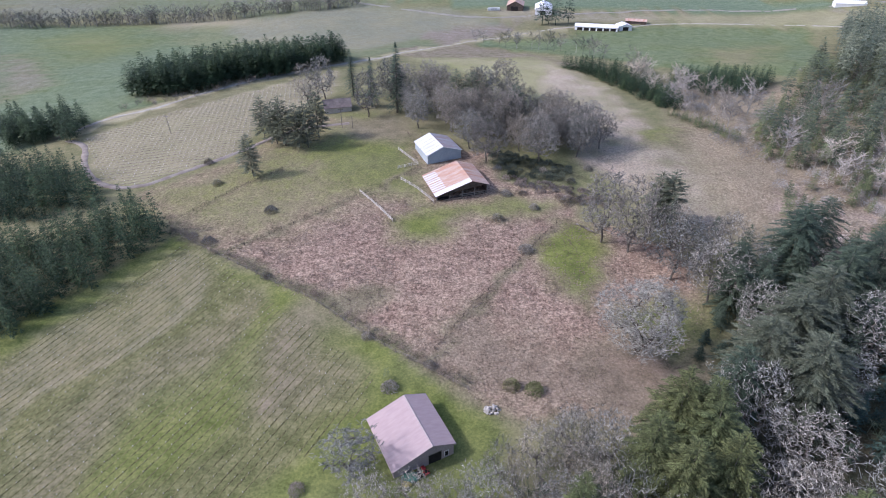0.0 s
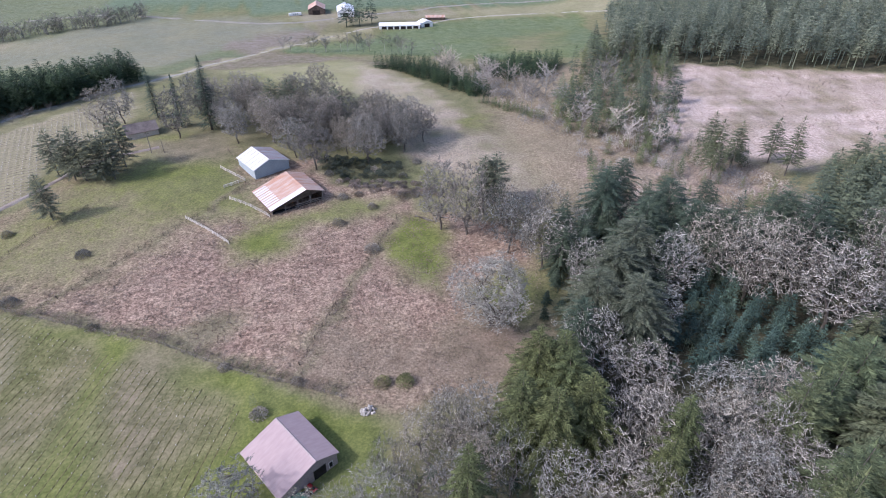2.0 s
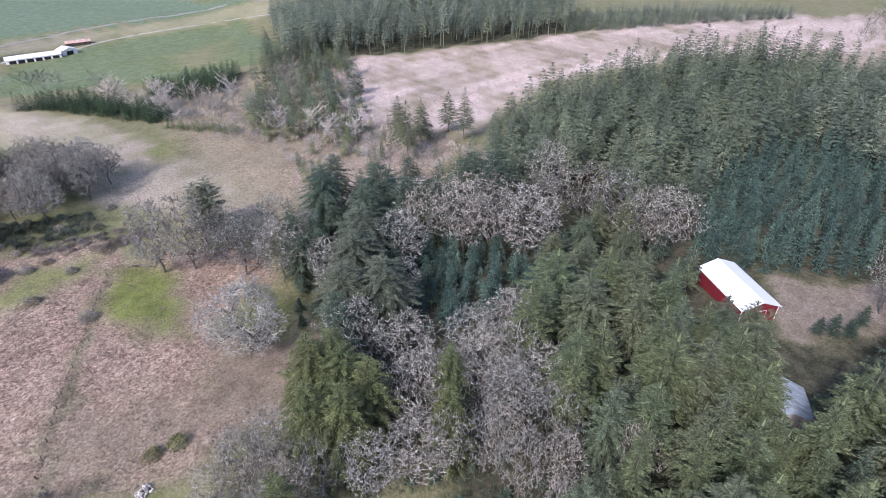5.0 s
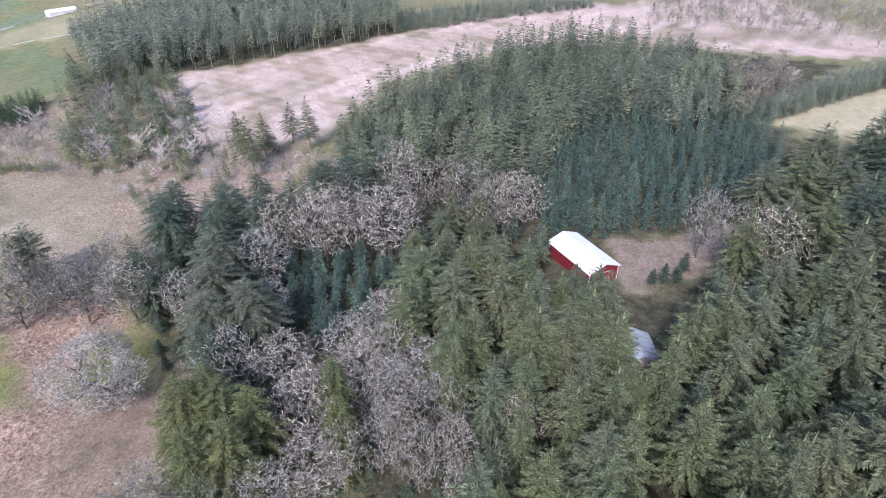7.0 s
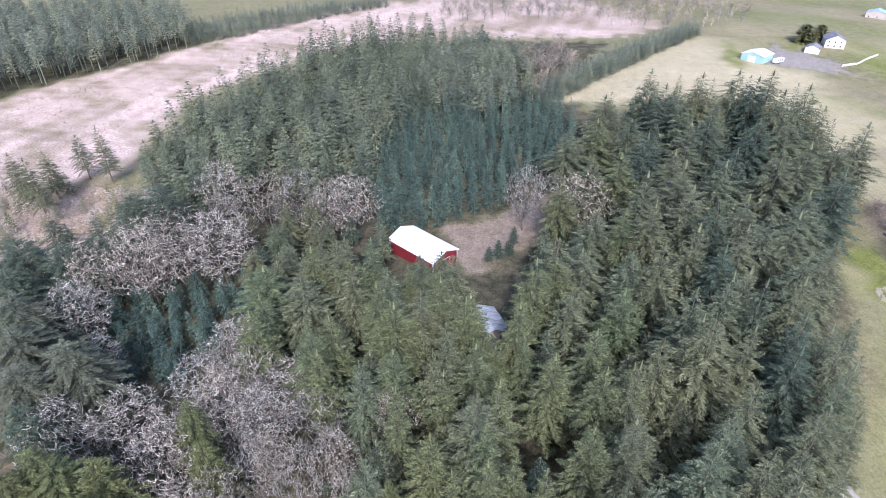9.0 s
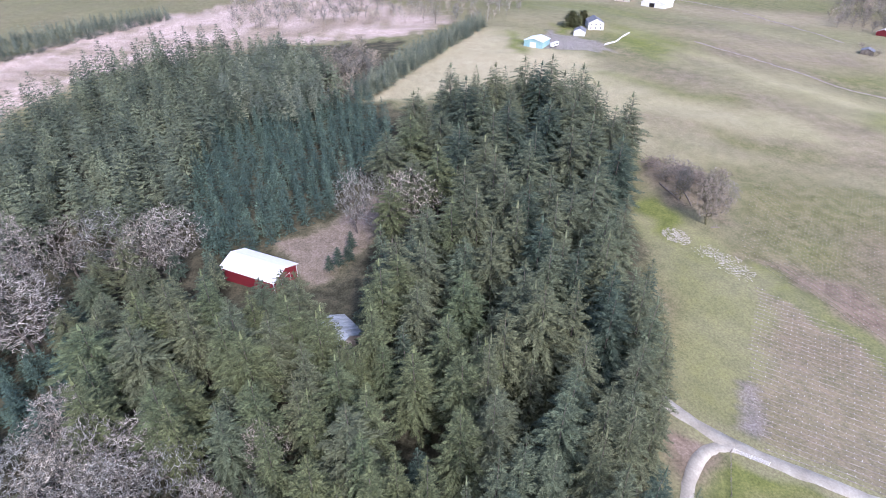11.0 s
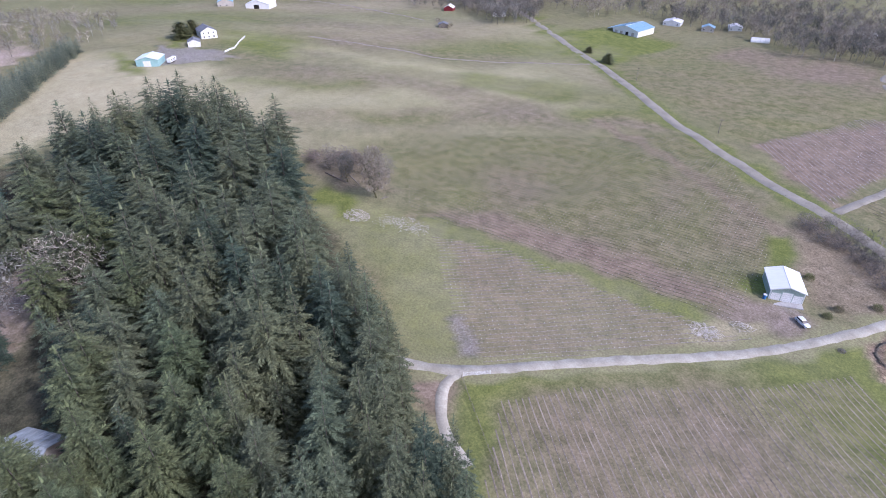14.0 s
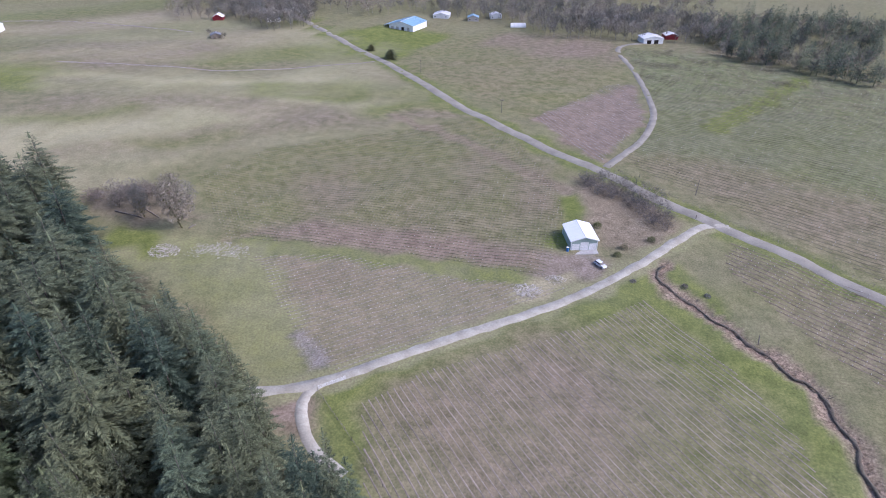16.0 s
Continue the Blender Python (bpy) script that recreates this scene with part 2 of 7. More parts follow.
# outline, soft edge, and the weights of: green, dry, soil | straw, gravel, dark ground
COVER = [
    # far valley fields: some distance haze is put into the grey and blue-green weights
    ([(-2000, 560), (-330, 559), (-190, 455), (-181, 349), (-175, 283), (-187, 247), (-240, 180), (-2000, 100)], 14, (0.6, 0.0, 0.1), (0, 0.1, 0), 0, 0.82),
    ([(-313, 554), (-117, 660), (6, 573), (42, 550), (-8, 456), (-40, 423), (-76, 376), (-170, 416)], 12, (0.5, 0.0, 0.2), (0.15, 0.1, 0), 0, 0.45),
    ([(-2000, 900), (-400, 620), (-117, 640), (-160, 900)], 20, (0.5, 0.0, 0.3), (0, 0.15, 0), 0, 0.5),
    ([(-160, 680), (288, 660), (1500, 900), (-100, 1500)], 10, (0.6, 0, 0.0), (0, 0.0, 0), 0, 0.95),
    ([(6, 471), (83, 479), (161, 533), (288, 520), (230, 336), (136, 355), (99, 390), (34, 426)], 10, (0.8, 0, 0.1), (0.05, 0.1, 0), 0, 0.6),
    ([(174, 560), (335, 570), (500, 560), (340, 495), (287, 530), (196, 548)], 6, (0.3, 0.1, 0.1), (0.5, 0, 0)),
    ([(174, 610), (300, 600), (280, 580), (140, 560), (60, 575)], 6, (0.1, 0.1, 0.7), (0.1, 0, 0)),
    ([(-437, 551), (-319, 559), (-197, 449), (-207, 358), (-189, 306), (-157, 286), (-190, 254), (-253, 296)], 10, (0.75, 0, 0.0), (0, 0.0, 0), 0, 0.75),
    ([(-375, 506), (-323, 541), (-265, 486), (-270, 406)], 60, (0.9, 0, 0.0), (0.25, 0.0, 0), 0, 0.2),
    ([(-356, 439), (-314, 416), (-242, 333), (-253, 315), (-257, 301)], 14, (0.25, 0, 0.4), (0.05, 0.3, 0), 0, 0.2),
    ([(-316, 554), (-271, 582), (-199, 588), (-184, 554), (-257, 548)], 14, (0.1, 0, 0.3), (0.5, 0.2, 0)),
    ([(-223, 558), (-118, 641), (-34, 624), (43, 555), (1, 528), (-28, 502), (-72, 415), (-185, 480)], 16, (0.2, 0, 0.12), (0.28, 0.35, 0), 0, 0.25),
    ([(-37, 501), (6, 539), (55, 546), (40, 518), (6, 462), (-12, 449)], 8, (0.05, 0, 0.6), (0.1, 0.35, 0)),
    ([(-538, 696), (-371, 696), (-383, 610), (-449, 569)], 20, (0.3, 0, 0.3), (0.05, 0.35, 0), 0, 0.3),
    ([(-48, 664), (170, 658), (288, 658), (390, 581), (158, 606), (24, 616)], 8, (0.7, 0, 0.0), (0.0, 0.0, 0), 0, 0.95),
    ([(24, 610), (183, 598), (365, 590), (356, 573), (196, 552), (43, 555)], 6, (0.15, 0, 0.35), (0.35, 0.25, 0)),
    ([(179, 582), (330, 579), (309, 527), (185, 547)], 6, (0.35, 0, 0.2), (0.4, 0.1, 0)),
    ([(96, 504), (193, 540), (293, 513), (200, 362), (175, 343), (159, 382), (109, 401)], 10, (0.75, 0, 0.0), (0.08, 0.05, 0), 0, 0.55),
    ([(168, 426), (245, 461), (184, 356), (160, 373)], 30, (0.35, 0, 0.3), (0.2, 0.1, 0), 0, 0.1),
    ([(-50, 436), (6, 457), (55, 398), (77, 352), (30, 373), (-38, 396)], 10, (0.05, 0, 0.6), (0.1, 0.2, 0)),
    (MEADOW, 4, (0.08, 0.85, 0.0), (0, 0, 0)),
    ([(30, 373), (51, 366), (82, 289), (89, 234), (135, 199), (118, 165), (83, 158), (68, 175), (47, 213), (39, 264)], 9, (0.02, 0.3, 0.2), (0.25, 0.1, 0), 0.4),
    ([(-29, 384), (50, 391), (66, 343), (40, 273), (24, 290), (1, 336)], 14, (0.75, 0.0, 0.0), (0.5, 0, 0)),
    ([(52, 371), (79, 323), (81, 268), (62, 248), (48, 260), (44, 311)], 14, (0.1, 0.2, 0.1), (0.5, 0.05, 0), 0.4),
    ([(83, 246), (105, 253), (109, 236), (91, 225), (77, 233)], 8, (0.7, 0.3, 0), (0, 0, 0)),
    ([(-119, 178), (-88, 154), (-60, 152), (-30, 180), (-22, 200), (-24, 237), (-69, 259), (-89, 208)], 24, (0.6, 0.35, 0.0), (0.15, 0, 0)),
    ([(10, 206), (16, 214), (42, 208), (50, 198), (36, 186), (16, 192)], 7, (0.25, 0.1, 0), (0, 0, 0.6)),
    ([(-12, 168), (-4, 174), (14, 182), (36, 178), (30, 168), (8, 166)], 10, (0.7, 0.22, 0), (0.05, 0, 0)),
    ([(-60, 215), (-47, 259), (-23, 231), (-11, 187), (-11, 173), (-36, 186), (-50, 198)], 14, (0.75, 0.2, 0), (0.1, 0, 0)),
    ([(-23, 162), (-14, 171), (-3, 171), (-2, 161), (-6, 152), (-20, 153)], 12, (0.9, 0.1, 0), (0, 0, 0)),
    ([(23, 150), (34, 166), (43, 165), (46, 154), (42, 139), (35, 122), (30, 128), (25, 141)], 9, (0.88, 0.1, 0), (0, 0, 0)),
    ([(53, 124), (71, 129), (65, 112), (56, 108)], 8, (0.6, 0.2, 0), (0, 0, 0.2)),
    ([(-58, 247), (-30, 255), (-18, 231), (-27, 219), (-53, 233)], 8, (0.1, 0.2, 0.4), (0.1, 0, 0)),
    ([(-125, 107), (-89, 155), (-4, 95), (8, 84), (10, 60), (-40, 55), (-70, 20), (-150, 30)], 5, (0.85, 0.05, 0.1), (0, 0, 0)),
    (VY_SW, 8, (0.86, 0.0, 0.34), (0.0, 0, 0.24)),
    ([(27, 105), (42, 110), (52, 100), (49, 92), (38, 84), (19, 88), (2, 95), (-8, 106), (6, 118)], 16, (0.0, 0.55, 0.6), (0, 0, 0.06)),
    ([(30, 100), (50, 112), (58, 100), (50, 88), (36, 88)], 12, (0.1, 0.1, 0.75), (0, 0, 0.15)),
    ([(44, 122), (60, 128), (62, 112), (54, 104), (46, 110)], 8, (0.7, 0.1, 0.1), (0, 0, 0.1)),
    (VY_HILL, 5, (0.2, 0.0, 0.35), (0.45, 0, 0)),
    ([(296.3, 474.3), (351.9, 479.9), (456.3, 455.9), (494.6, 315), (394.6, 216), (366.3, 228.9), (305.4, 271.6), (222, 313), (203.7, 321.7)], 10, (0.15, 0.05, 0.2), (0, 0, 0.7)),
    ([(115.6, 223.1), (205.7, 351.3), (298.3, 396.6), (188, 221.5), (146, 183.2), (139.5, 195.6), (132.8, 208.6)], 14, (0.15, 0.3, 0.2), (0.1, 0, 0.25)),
    (CLEARCUT, 14, (0.0, 0.45, 0.15), (0.2, 0, 0), 0.85),
    ([(90, 150), (170, 227), (230, 320), (120, 330), (95, 240)], 18, (0.1, 0.6, 0.15), (0.25, 0, 0.0)),
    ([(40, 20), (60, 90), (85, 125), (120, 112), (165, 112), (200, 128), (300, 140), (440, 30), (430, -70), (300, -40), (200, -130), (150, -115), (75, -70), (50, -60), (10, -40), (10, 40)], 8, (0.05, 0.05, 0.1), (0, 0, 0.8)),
    ([(117, 194), (142, 206), (179, 203), (190, 160), (175, 118), (137, 112), (112, 147), (105, 171)], 10, (0.12, 0.6, 0.2), (0.1, 0, 0.05), 0.3),
    ([(170, 19), (177, 1), (189, -12), (203, -29), (205, -49), (199, -61), (194, -50), (185, -30), (161, -15), (152, -8), (144, -3), (141, 8), (156, 12)], 5, (0.0, 0.05, 0.75), (0, 0.22, 0)),
    ([(306, -28), (445, -134), (434, -167), (378, -236), (239, -229), (189, -190), (196, -138), (238, -150), (312, -120), (300, -60)], 12, (0.25, 0.0, 0.05), (0.7, 0, 0)),
    ([(196, -138), (336, -184), (515, -359), (442, -501), (287, -468), (106, -311), (103, -267), (184, -185)], 22, (0.34, 0.0, 0.38), (0.3, 0.12, 0)),
    ([(300, -200), (515, -359), (900, -700), (1500, -300), (800, 0), (460, -130)], 30, (0.5, 0.0, 0.3), (0.2, 0, 0)),
    ([(413, -177), (393, -191), (370, -204), (351, -203), (360, -179), (368, -157)], 4, (0.0, 0, 0.3), (0, 0.7, 0)),
    ([(427, -188), (428, -208), (406, -202), (408, -184)], 8, (0.95, 0, 0), (0.1, 0, 0)),
    ([(439, -242), (370, -256), (333, -222), (369, -216)], 30, (0.85, 0, 0.05), (0.1, 0, 0)),
    ([(421, -150), (392, -152), (358, -144), (367, -134)], 8, (0.85, 0, 0.0), (0.2, 0, 0)),
    (VY_M1, 5, (0.6, 0.0, 0.4), (0.06, 0, 0), 0, 0.06),
    ([(71, -232), (59, -240), (46, -205), (57, -197)], 12, (0.35, 0.0, 0.55), (0, 0, 0)),
    ([(42, -222), (29, -232), (18, -198), (32, -192)], 10, (0.3, 0.0, 0.6), (0, 0, 0)),
    ([(130, -188), (116, -204), (92, -180), (104, -160)], 14, (0.35, 0.0, 0.6), (0, 0, 0)),
    ([(125, -138), (101, -145), (76, -146), (44, -152), (14, -155), (17, -166), (48, -167), (83, -163), (107, -157)], 9, (0.1, 0.0, 0.88), (0, 0, 0)),
    ([(22, -219), (14, -190), (15, -172), (8, -172), (6, -190), (14, -216)], 4, (0.9, 0.0, 0.05), (0, 0, 0)),
    ([(145, -124), (137, -126), (131, -121), (139, -118)], 3, (0.15, 0.05, 0.05), (0.75, 0, 0)),
    ([(130, -132), (117, -135), (110, -128), (117, -122), (125, -125)], 3, (0.2, 0.05, 0.1), (0.7, 0, 0)),
    (VY_M2, 5, (0.3, 0.05, 0.5), (0.2, 0, 0)),
    ([(127, -139), (65, -148), (11, -155), (6, -149), (27, -143), (62, -142), (111, -131)], 3, (0.65, 0.1, 0.05), (0.2, 0, 0)),
    ([(160, -128), (112, -137), (66, -97), (64, -87), (76, -78), (102, -99), (129, -108), (160, -112)], 5, (0.5, 0.05, 0.1), (0.3, 0, 0)),
    ([(59, -84), (-10, -158), (-27, -176), (-70, -110), (-100, -60), (20, -35)], 4, (0.75, 0.05, 0.1), (0.1, 0, 0)),
    (VY_NEAR, 4, (0.62, 0.0, 0.4), (0, 0, 0)),
    ([(33, -105), (6, -130), (-18, -110), (-28, -75), (14, -60), (40, -85)], 22, (0.4, 0.0, 0.66), (0, 0, 0)),
    ([(-17, -147), (-38, -136), (-53, -118), (-46, -106), (-24, -124)], 14, (0.78, 0.0, 0.25), (0, 0, 0)),
    (VY_R1, 5, (0.55, 0.0, 0.5), (0, 0, 0)),
    (VY_RR, 6, (0.62, 0.0, 0.3), (0.05, 0.08, 0), 0, 0.28),
    ([(-2, -259), (-48, -224), (-91, -189), (-130, -195), (-100, -250), (-40, -270)], 22, (0.45, 0.0, 0.6), (0, 0.05, 0)),
    ([(-60, -480), (-20, -500), (-90, -520), (-130, -480)], 20, (0.3, 0.0, 0.6), (0, 0, 0)),
    ([(-36, -316), (-104, -453), (-111, -440), (-45, -308)], 4, (1.0, 0, 0), (0, 0, 0)),
    ([(146, -146), (170, -156), (196, -150), (200, -138), (165, -131)], 8, (0.05, 0.2, 0.6), (0, 0, 0.2)),
    ([(140, -118), (150, -128), (168, -130), (165, -118)], 6, (0.95, 0, 0), (0.05, 0, 0)),
    (VY_TRI, 3, (0.05, 0.0, 0.9), (0.05, 0, 0)),
    ([(168, -377), (164, -435), (128, -508), (31, -505), (3, -386), (50, -300), (82, -315)], 8, (0.6, 0.0, 0.42), (0.04, 0.08, 0), 0, 0.08),
    ([(128, -505), (31, -503), (20, -455), (60, -440), (130, -470)], 14, (0.2, 0.0, 0.75), (0, 0.1, 0)),
    ([(254, -451), (230, -491), (165, -493), (168, -433), (173, -379)], 10, (1.0, 0.0, 0.0), (0, 0, 0)),
    ([(18, -229), (-7, -229), (-29, -201), (-24, -186), (-12, -178), (-1, -177), (4, -194)], 5, (0.02, 0.4, 0.5), (0.05, 0.1, 0)),
    ([(12, -163), (1, -172), (-6, -168), (-12, -164), (2, -156)], 3, (0, 0.0, 0.45), (0, 0.6, 0)),
    ([(20, -151), (17, -168), (8, -166), (-2, -170), (-9, -167), (-6, -159), (5, -151)], 4, (0.05, 0.0, 0.85), (0, 0.3, 0)),
    ([(24, -139), (15, -152), (5, -158), (4, -153), (17, -135)], 3, (0.1, 0.3, 0.1), (0.5, 0, 0)),
    ([(74, -79), (62, -87), (57, -80), (52, -70), (58, -68), (66, -74)], 3, (0.05, 0.0, 0.9), (0, 0.15, 0)),
    ([(77, -100), (72, -103), (58, -92), (63, -87)], 2, (0.1, 0, 0.45), (0, 0.55, 0)),
]


def axis(low, high, step, far):
    """Even steps from low to high, then ever wider ones out to far."""
    v = list(np.arange(low, high + step, step))
    d = step
    while v[-1] < far:
        d *= 1.16
        v.append(v[-1] + d)
    d = step
    while v[0] > -far:
        d *= 1.16
        v.insert(0, v[0] - d)
    return np.array(v)


def build_ground():
    xs, ys = axis(-200, 440, 2.4, 4500), axis(-330, 400, 2.4, 4500)
    x, y = np.meshgrid(xs, ys)
    z = land(x, y) + 0.12 * ripple(x, y, 9, 3) + 0.3 * ripple(x, y, 40, 4)
    z = z - 1.1 * along(x, y, DITCH, 0.4, 2.2)
    me = bpy.data.meshes.new("ground")
    nx, ny = len(xs), len(ys)
    i = (np.arange(ny - 1)[:, None] * nx + np.arange(nx - 1)[None]).ravel()
    faces = np.stack([i, i + 1, i + nx + 1, i + nx], 1)
    me.vertices.add(nx * ny)
    me.vertices.foreach_set("co", np.stack([x, y, z], -1).ravel())
    me.loops.add(faces.size)
    me.polygons.add(len(faces))
    me.loops.foreach_set("vertex_index", faces.ravel())
    me.polygons.foreach_set("loop_start", np.arange(0, faces.size, 4))
    me.polygons.foreach_set("use_smooth", np.ones(len(faces), bool))
    me.update(calc_edges=True)
    wob = 1.0 + np.clip((np.hypot(x, y) - 200) / 200, 0, 3)
    wx, wy = x + 1.6 * wob * ripple(x, y, 14, 5), y + 1.6 * wob * ripple(x, y, 14, 6)
    a, b = np.zeros((*x.shape, 4)), np.zeros((*x.shape, 4))
    a[..., 0], a[..., 1], a[..., 2], b[..., 0], a[..., 3] = 0.45, 0.1, 0.35, 0.15, 0.1
    for corners, soft, first, second, *pale in COVER:
        w = inside(wx, wy, corners, soft)[..., None]
        a[..., :3] = a[..., :3] * (1 - w) + w * np.array(first)
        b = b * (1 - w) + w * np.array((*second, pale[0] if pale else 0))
        a[..., 3] = a[..., 3] * (1 - w[..., 0]) + w[..., 0] * (pale[1] if len(pale) > 1 else 0)
    a[..., 0] += 0.13 * ripple(x, y, 38, 15)
    # broad tilled bands over the rolling fields
    w = np.maximum(inside(x, y, ROLLING, 40), 0.25)
    u = 0.8 * x - 0.6 * y + 10 * ripple(x, y, 90, 11)
    a[..., 0] += w * 0.13 * np.sin(u / 17.0) * (0.6 + 0.4 * ripple(x, y, 70, 12))
    a[..., 2] += w * 0.14 * np.sin(u / 25.0 + 2)
    b[..., 0] += w * 0.11 * np.sin(u / 21.0 + 4) * (0.6 + 0.4 * ripple(x, y, 80, 13))
    for line, half, soft, much, first, second in BANDS:
        w = 0.8 * much * along(x + 7 * ripple(x, y, 45, 21), y + 7 * ripple(x, y, 45, 22), line, half, soft)[..., None]
        a = a * (1 - w) + w * np.array((*first, 0.0))
        b = b * (1 - w) + w * np.array((*second, 0))
    b[..., 3] *= np.clip(0.86 + 0.3 * ripple(x, y, 33, 23) + 0.3 * ripple(x, y, 12, 24), 0, 1.1)
    for line, half, soft, first, second in EDGES:
        w = along(wx, wy, line, half, soft)[..., None]
        a = a * (1 - w) + w * np.array((*first, 0))
        b = b * (1 - w) + w * np.array((*second, 0))
    for name, v in (("cover_a", a), ("cover_b", b)):
        me.attributes.new(name, "FLOAT_COLOR", "POINT").data.foreach_set("color", np.clip(v, 0, 1).ravel())
    ob = new("ground", me)
    me.materials.append(ground_material())
    return tagged(ob, "rolling farmland of green pasture, dry meadow and brown soil", "ground", kind="structure")


def ground_material():
    n = Nodes("farmland", 0.95, 0.0, 0.1)
    sep = []
    for name in ("cover_a", "cover_b"):
        at = n.node("ShaderNodeAttribute")
        at.attribute_name = name
        s = n.node("ShaderNodeSeparateColor")
        n.link(at.outputs["Color"], s.inputs["Color"])
        sep += [s.outputs[k] for k in ("Red", "Green", "Blue")]
        hazy_wheat, last = (at.outputs["Alpha"], None) if name == "cover_a" else (hazy_wheat, at.outputs["Alpha"])
    big, mid, fine = n.noise(0.03, 5.0, 0.6), n.noise(0.2, 6.0, 0.7), n.noise(1.6, 6.0, 0.7)
    tuft = n.noise(0.75, 3.0, 0.7, distort=0.8)

    def tone(dark, light, f=None):
        return n.ramp(f if f is not None else mid, [(0.36, dark), (0.64, light)])

    col = tone((0.125, 0.135, 0.065), (0.22, 0.215, 0.115))
    layers = [
        (sep[0], tone((0.108, 0.132, 0.034), (0.185, 0.203, 0.06))),
        (sep[1], n.mix(n.ramp(tuft, [(0.35, 0.0), (0.65, 1.0)]), tone((0.13, 0.088, 0.064), (0.2, 0.142, 0.103)), tone((0.34, 0.24, 0.175), (0.49, 0.362, 0.268)))),
        (sep[2], tone((0.172, 0.13, 0.094), (0.27, 0.21, 0.156))),
        (sep[3], tone((0.36, 0.318, 0.195), (0.49, 0.434, 0.285))),
        (sep[4], tone((0.21, 0.19, 0.178), (0.32, 0.295, 0.278), fine)),
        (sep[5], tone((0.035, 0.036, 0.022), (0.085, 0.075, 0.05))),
        # winter wheat green, lightened and blued to hold distance haze
        (hazy_wheat, tone((0.115, 0.155, 0.092), (0.175, 0.218, 0.138))),
        (last, n.mix(n.ramp(tuft, [(0.3, 0.0), (0.6, 1.0)]), tone((0.35, 0.268, 0.215), (0.47, 0.37, 0.305)), tone((0.5, 0.4, 0.33), (0.62, 0.51, 0.43)))),
    ]
    ragged = n.math("ADD", n.math("MULTIPLY", mid, 0.55), n.math("MULTIPLY", big, 0.45))
    for k, (w, c) in enumerate(layers):
        field = ragged if k % 2 == 0 else n.math("SUBTRACT", 1.0, ragged)
        room = n.math("MULTIPLY", n.math("MULTIPLY", w, n.math("SUBTRACT", 1.0, w)), 6.5)
        wide = n.math("ADD", n.math("ADD", n.math("MULTIPLY", w, 1.3), -0.15), n.math("MULTIPLY", n.math("SUBTRACT", field, 0.5), room))
        s = n.node("ShaderNodeClamp")
        n.link(wide, s.inputs["Value"])
        col = n.mix(s.outputs["Result"], col, c)
    tall = n.math("MINIMUM", n.math("ADD", 0.45, n.math("MULTIPLY", n.math("ADD", sep[1], last), 0.75)), 0.97)
    col = n.mix(tall, col, n.ramp(fine, [(0.34, 0.5), (0.66, 1.42)]), "MULTIPLY")
    n.bump(n.math("ADD", n.math("MULTIPLY", tuft, 0.6), n.math("MULTIPLY", fine, 0.4)), n.math("MULTIPLY", tall, 0.8), 0.35)
    return n.color(col)


DITCH = [(-23, -173), (-21, -169), (-21.5, -164), (-25, -160.5), (-28, -157), (-33.5, -153.5), (-37, -149), (-43, -145.5), (-46.5, -140.5), (-52, -137), (-56, -131.5), (-60.5, -130), (-64, -124), (-64.5, -118), (-67.5, -112), (-67, -105), (-69.5, -98), (-69, -90), (-72, -70)]
LANE = [(71, -79), (61, -85), (50, -96), (33, -114), (12, -135), (-4, -154), (-16, -172), (-27, -191), (-36, -205)]
ROAD = [(420, -570), (291, -466), (223, -413), (169, -371), (100, -307), (57, -274), (23, -250), (5, -239), (-15, -223), (-37, -210), (-64, -194), (-88, -177), (-140, -140)]
ROLLING = [(196, -138), (336, -184), (460, -150), (700, -250), (515, -559), (287, -468), (106, -311), (103, -267), (184, -185)]
YELLOW, GREEN, MAUVE, BARE = ((0.4, 0.0, 0.0), (0.62, 0, 0)), ((0.95, 0.0, 0.0), (0.05, 0, 0)), ((0.2, 0.0, 0.6), (0.05, 0.15, 0)), ((0.0, 0.1, 0.5), (0.45, 0, 0))
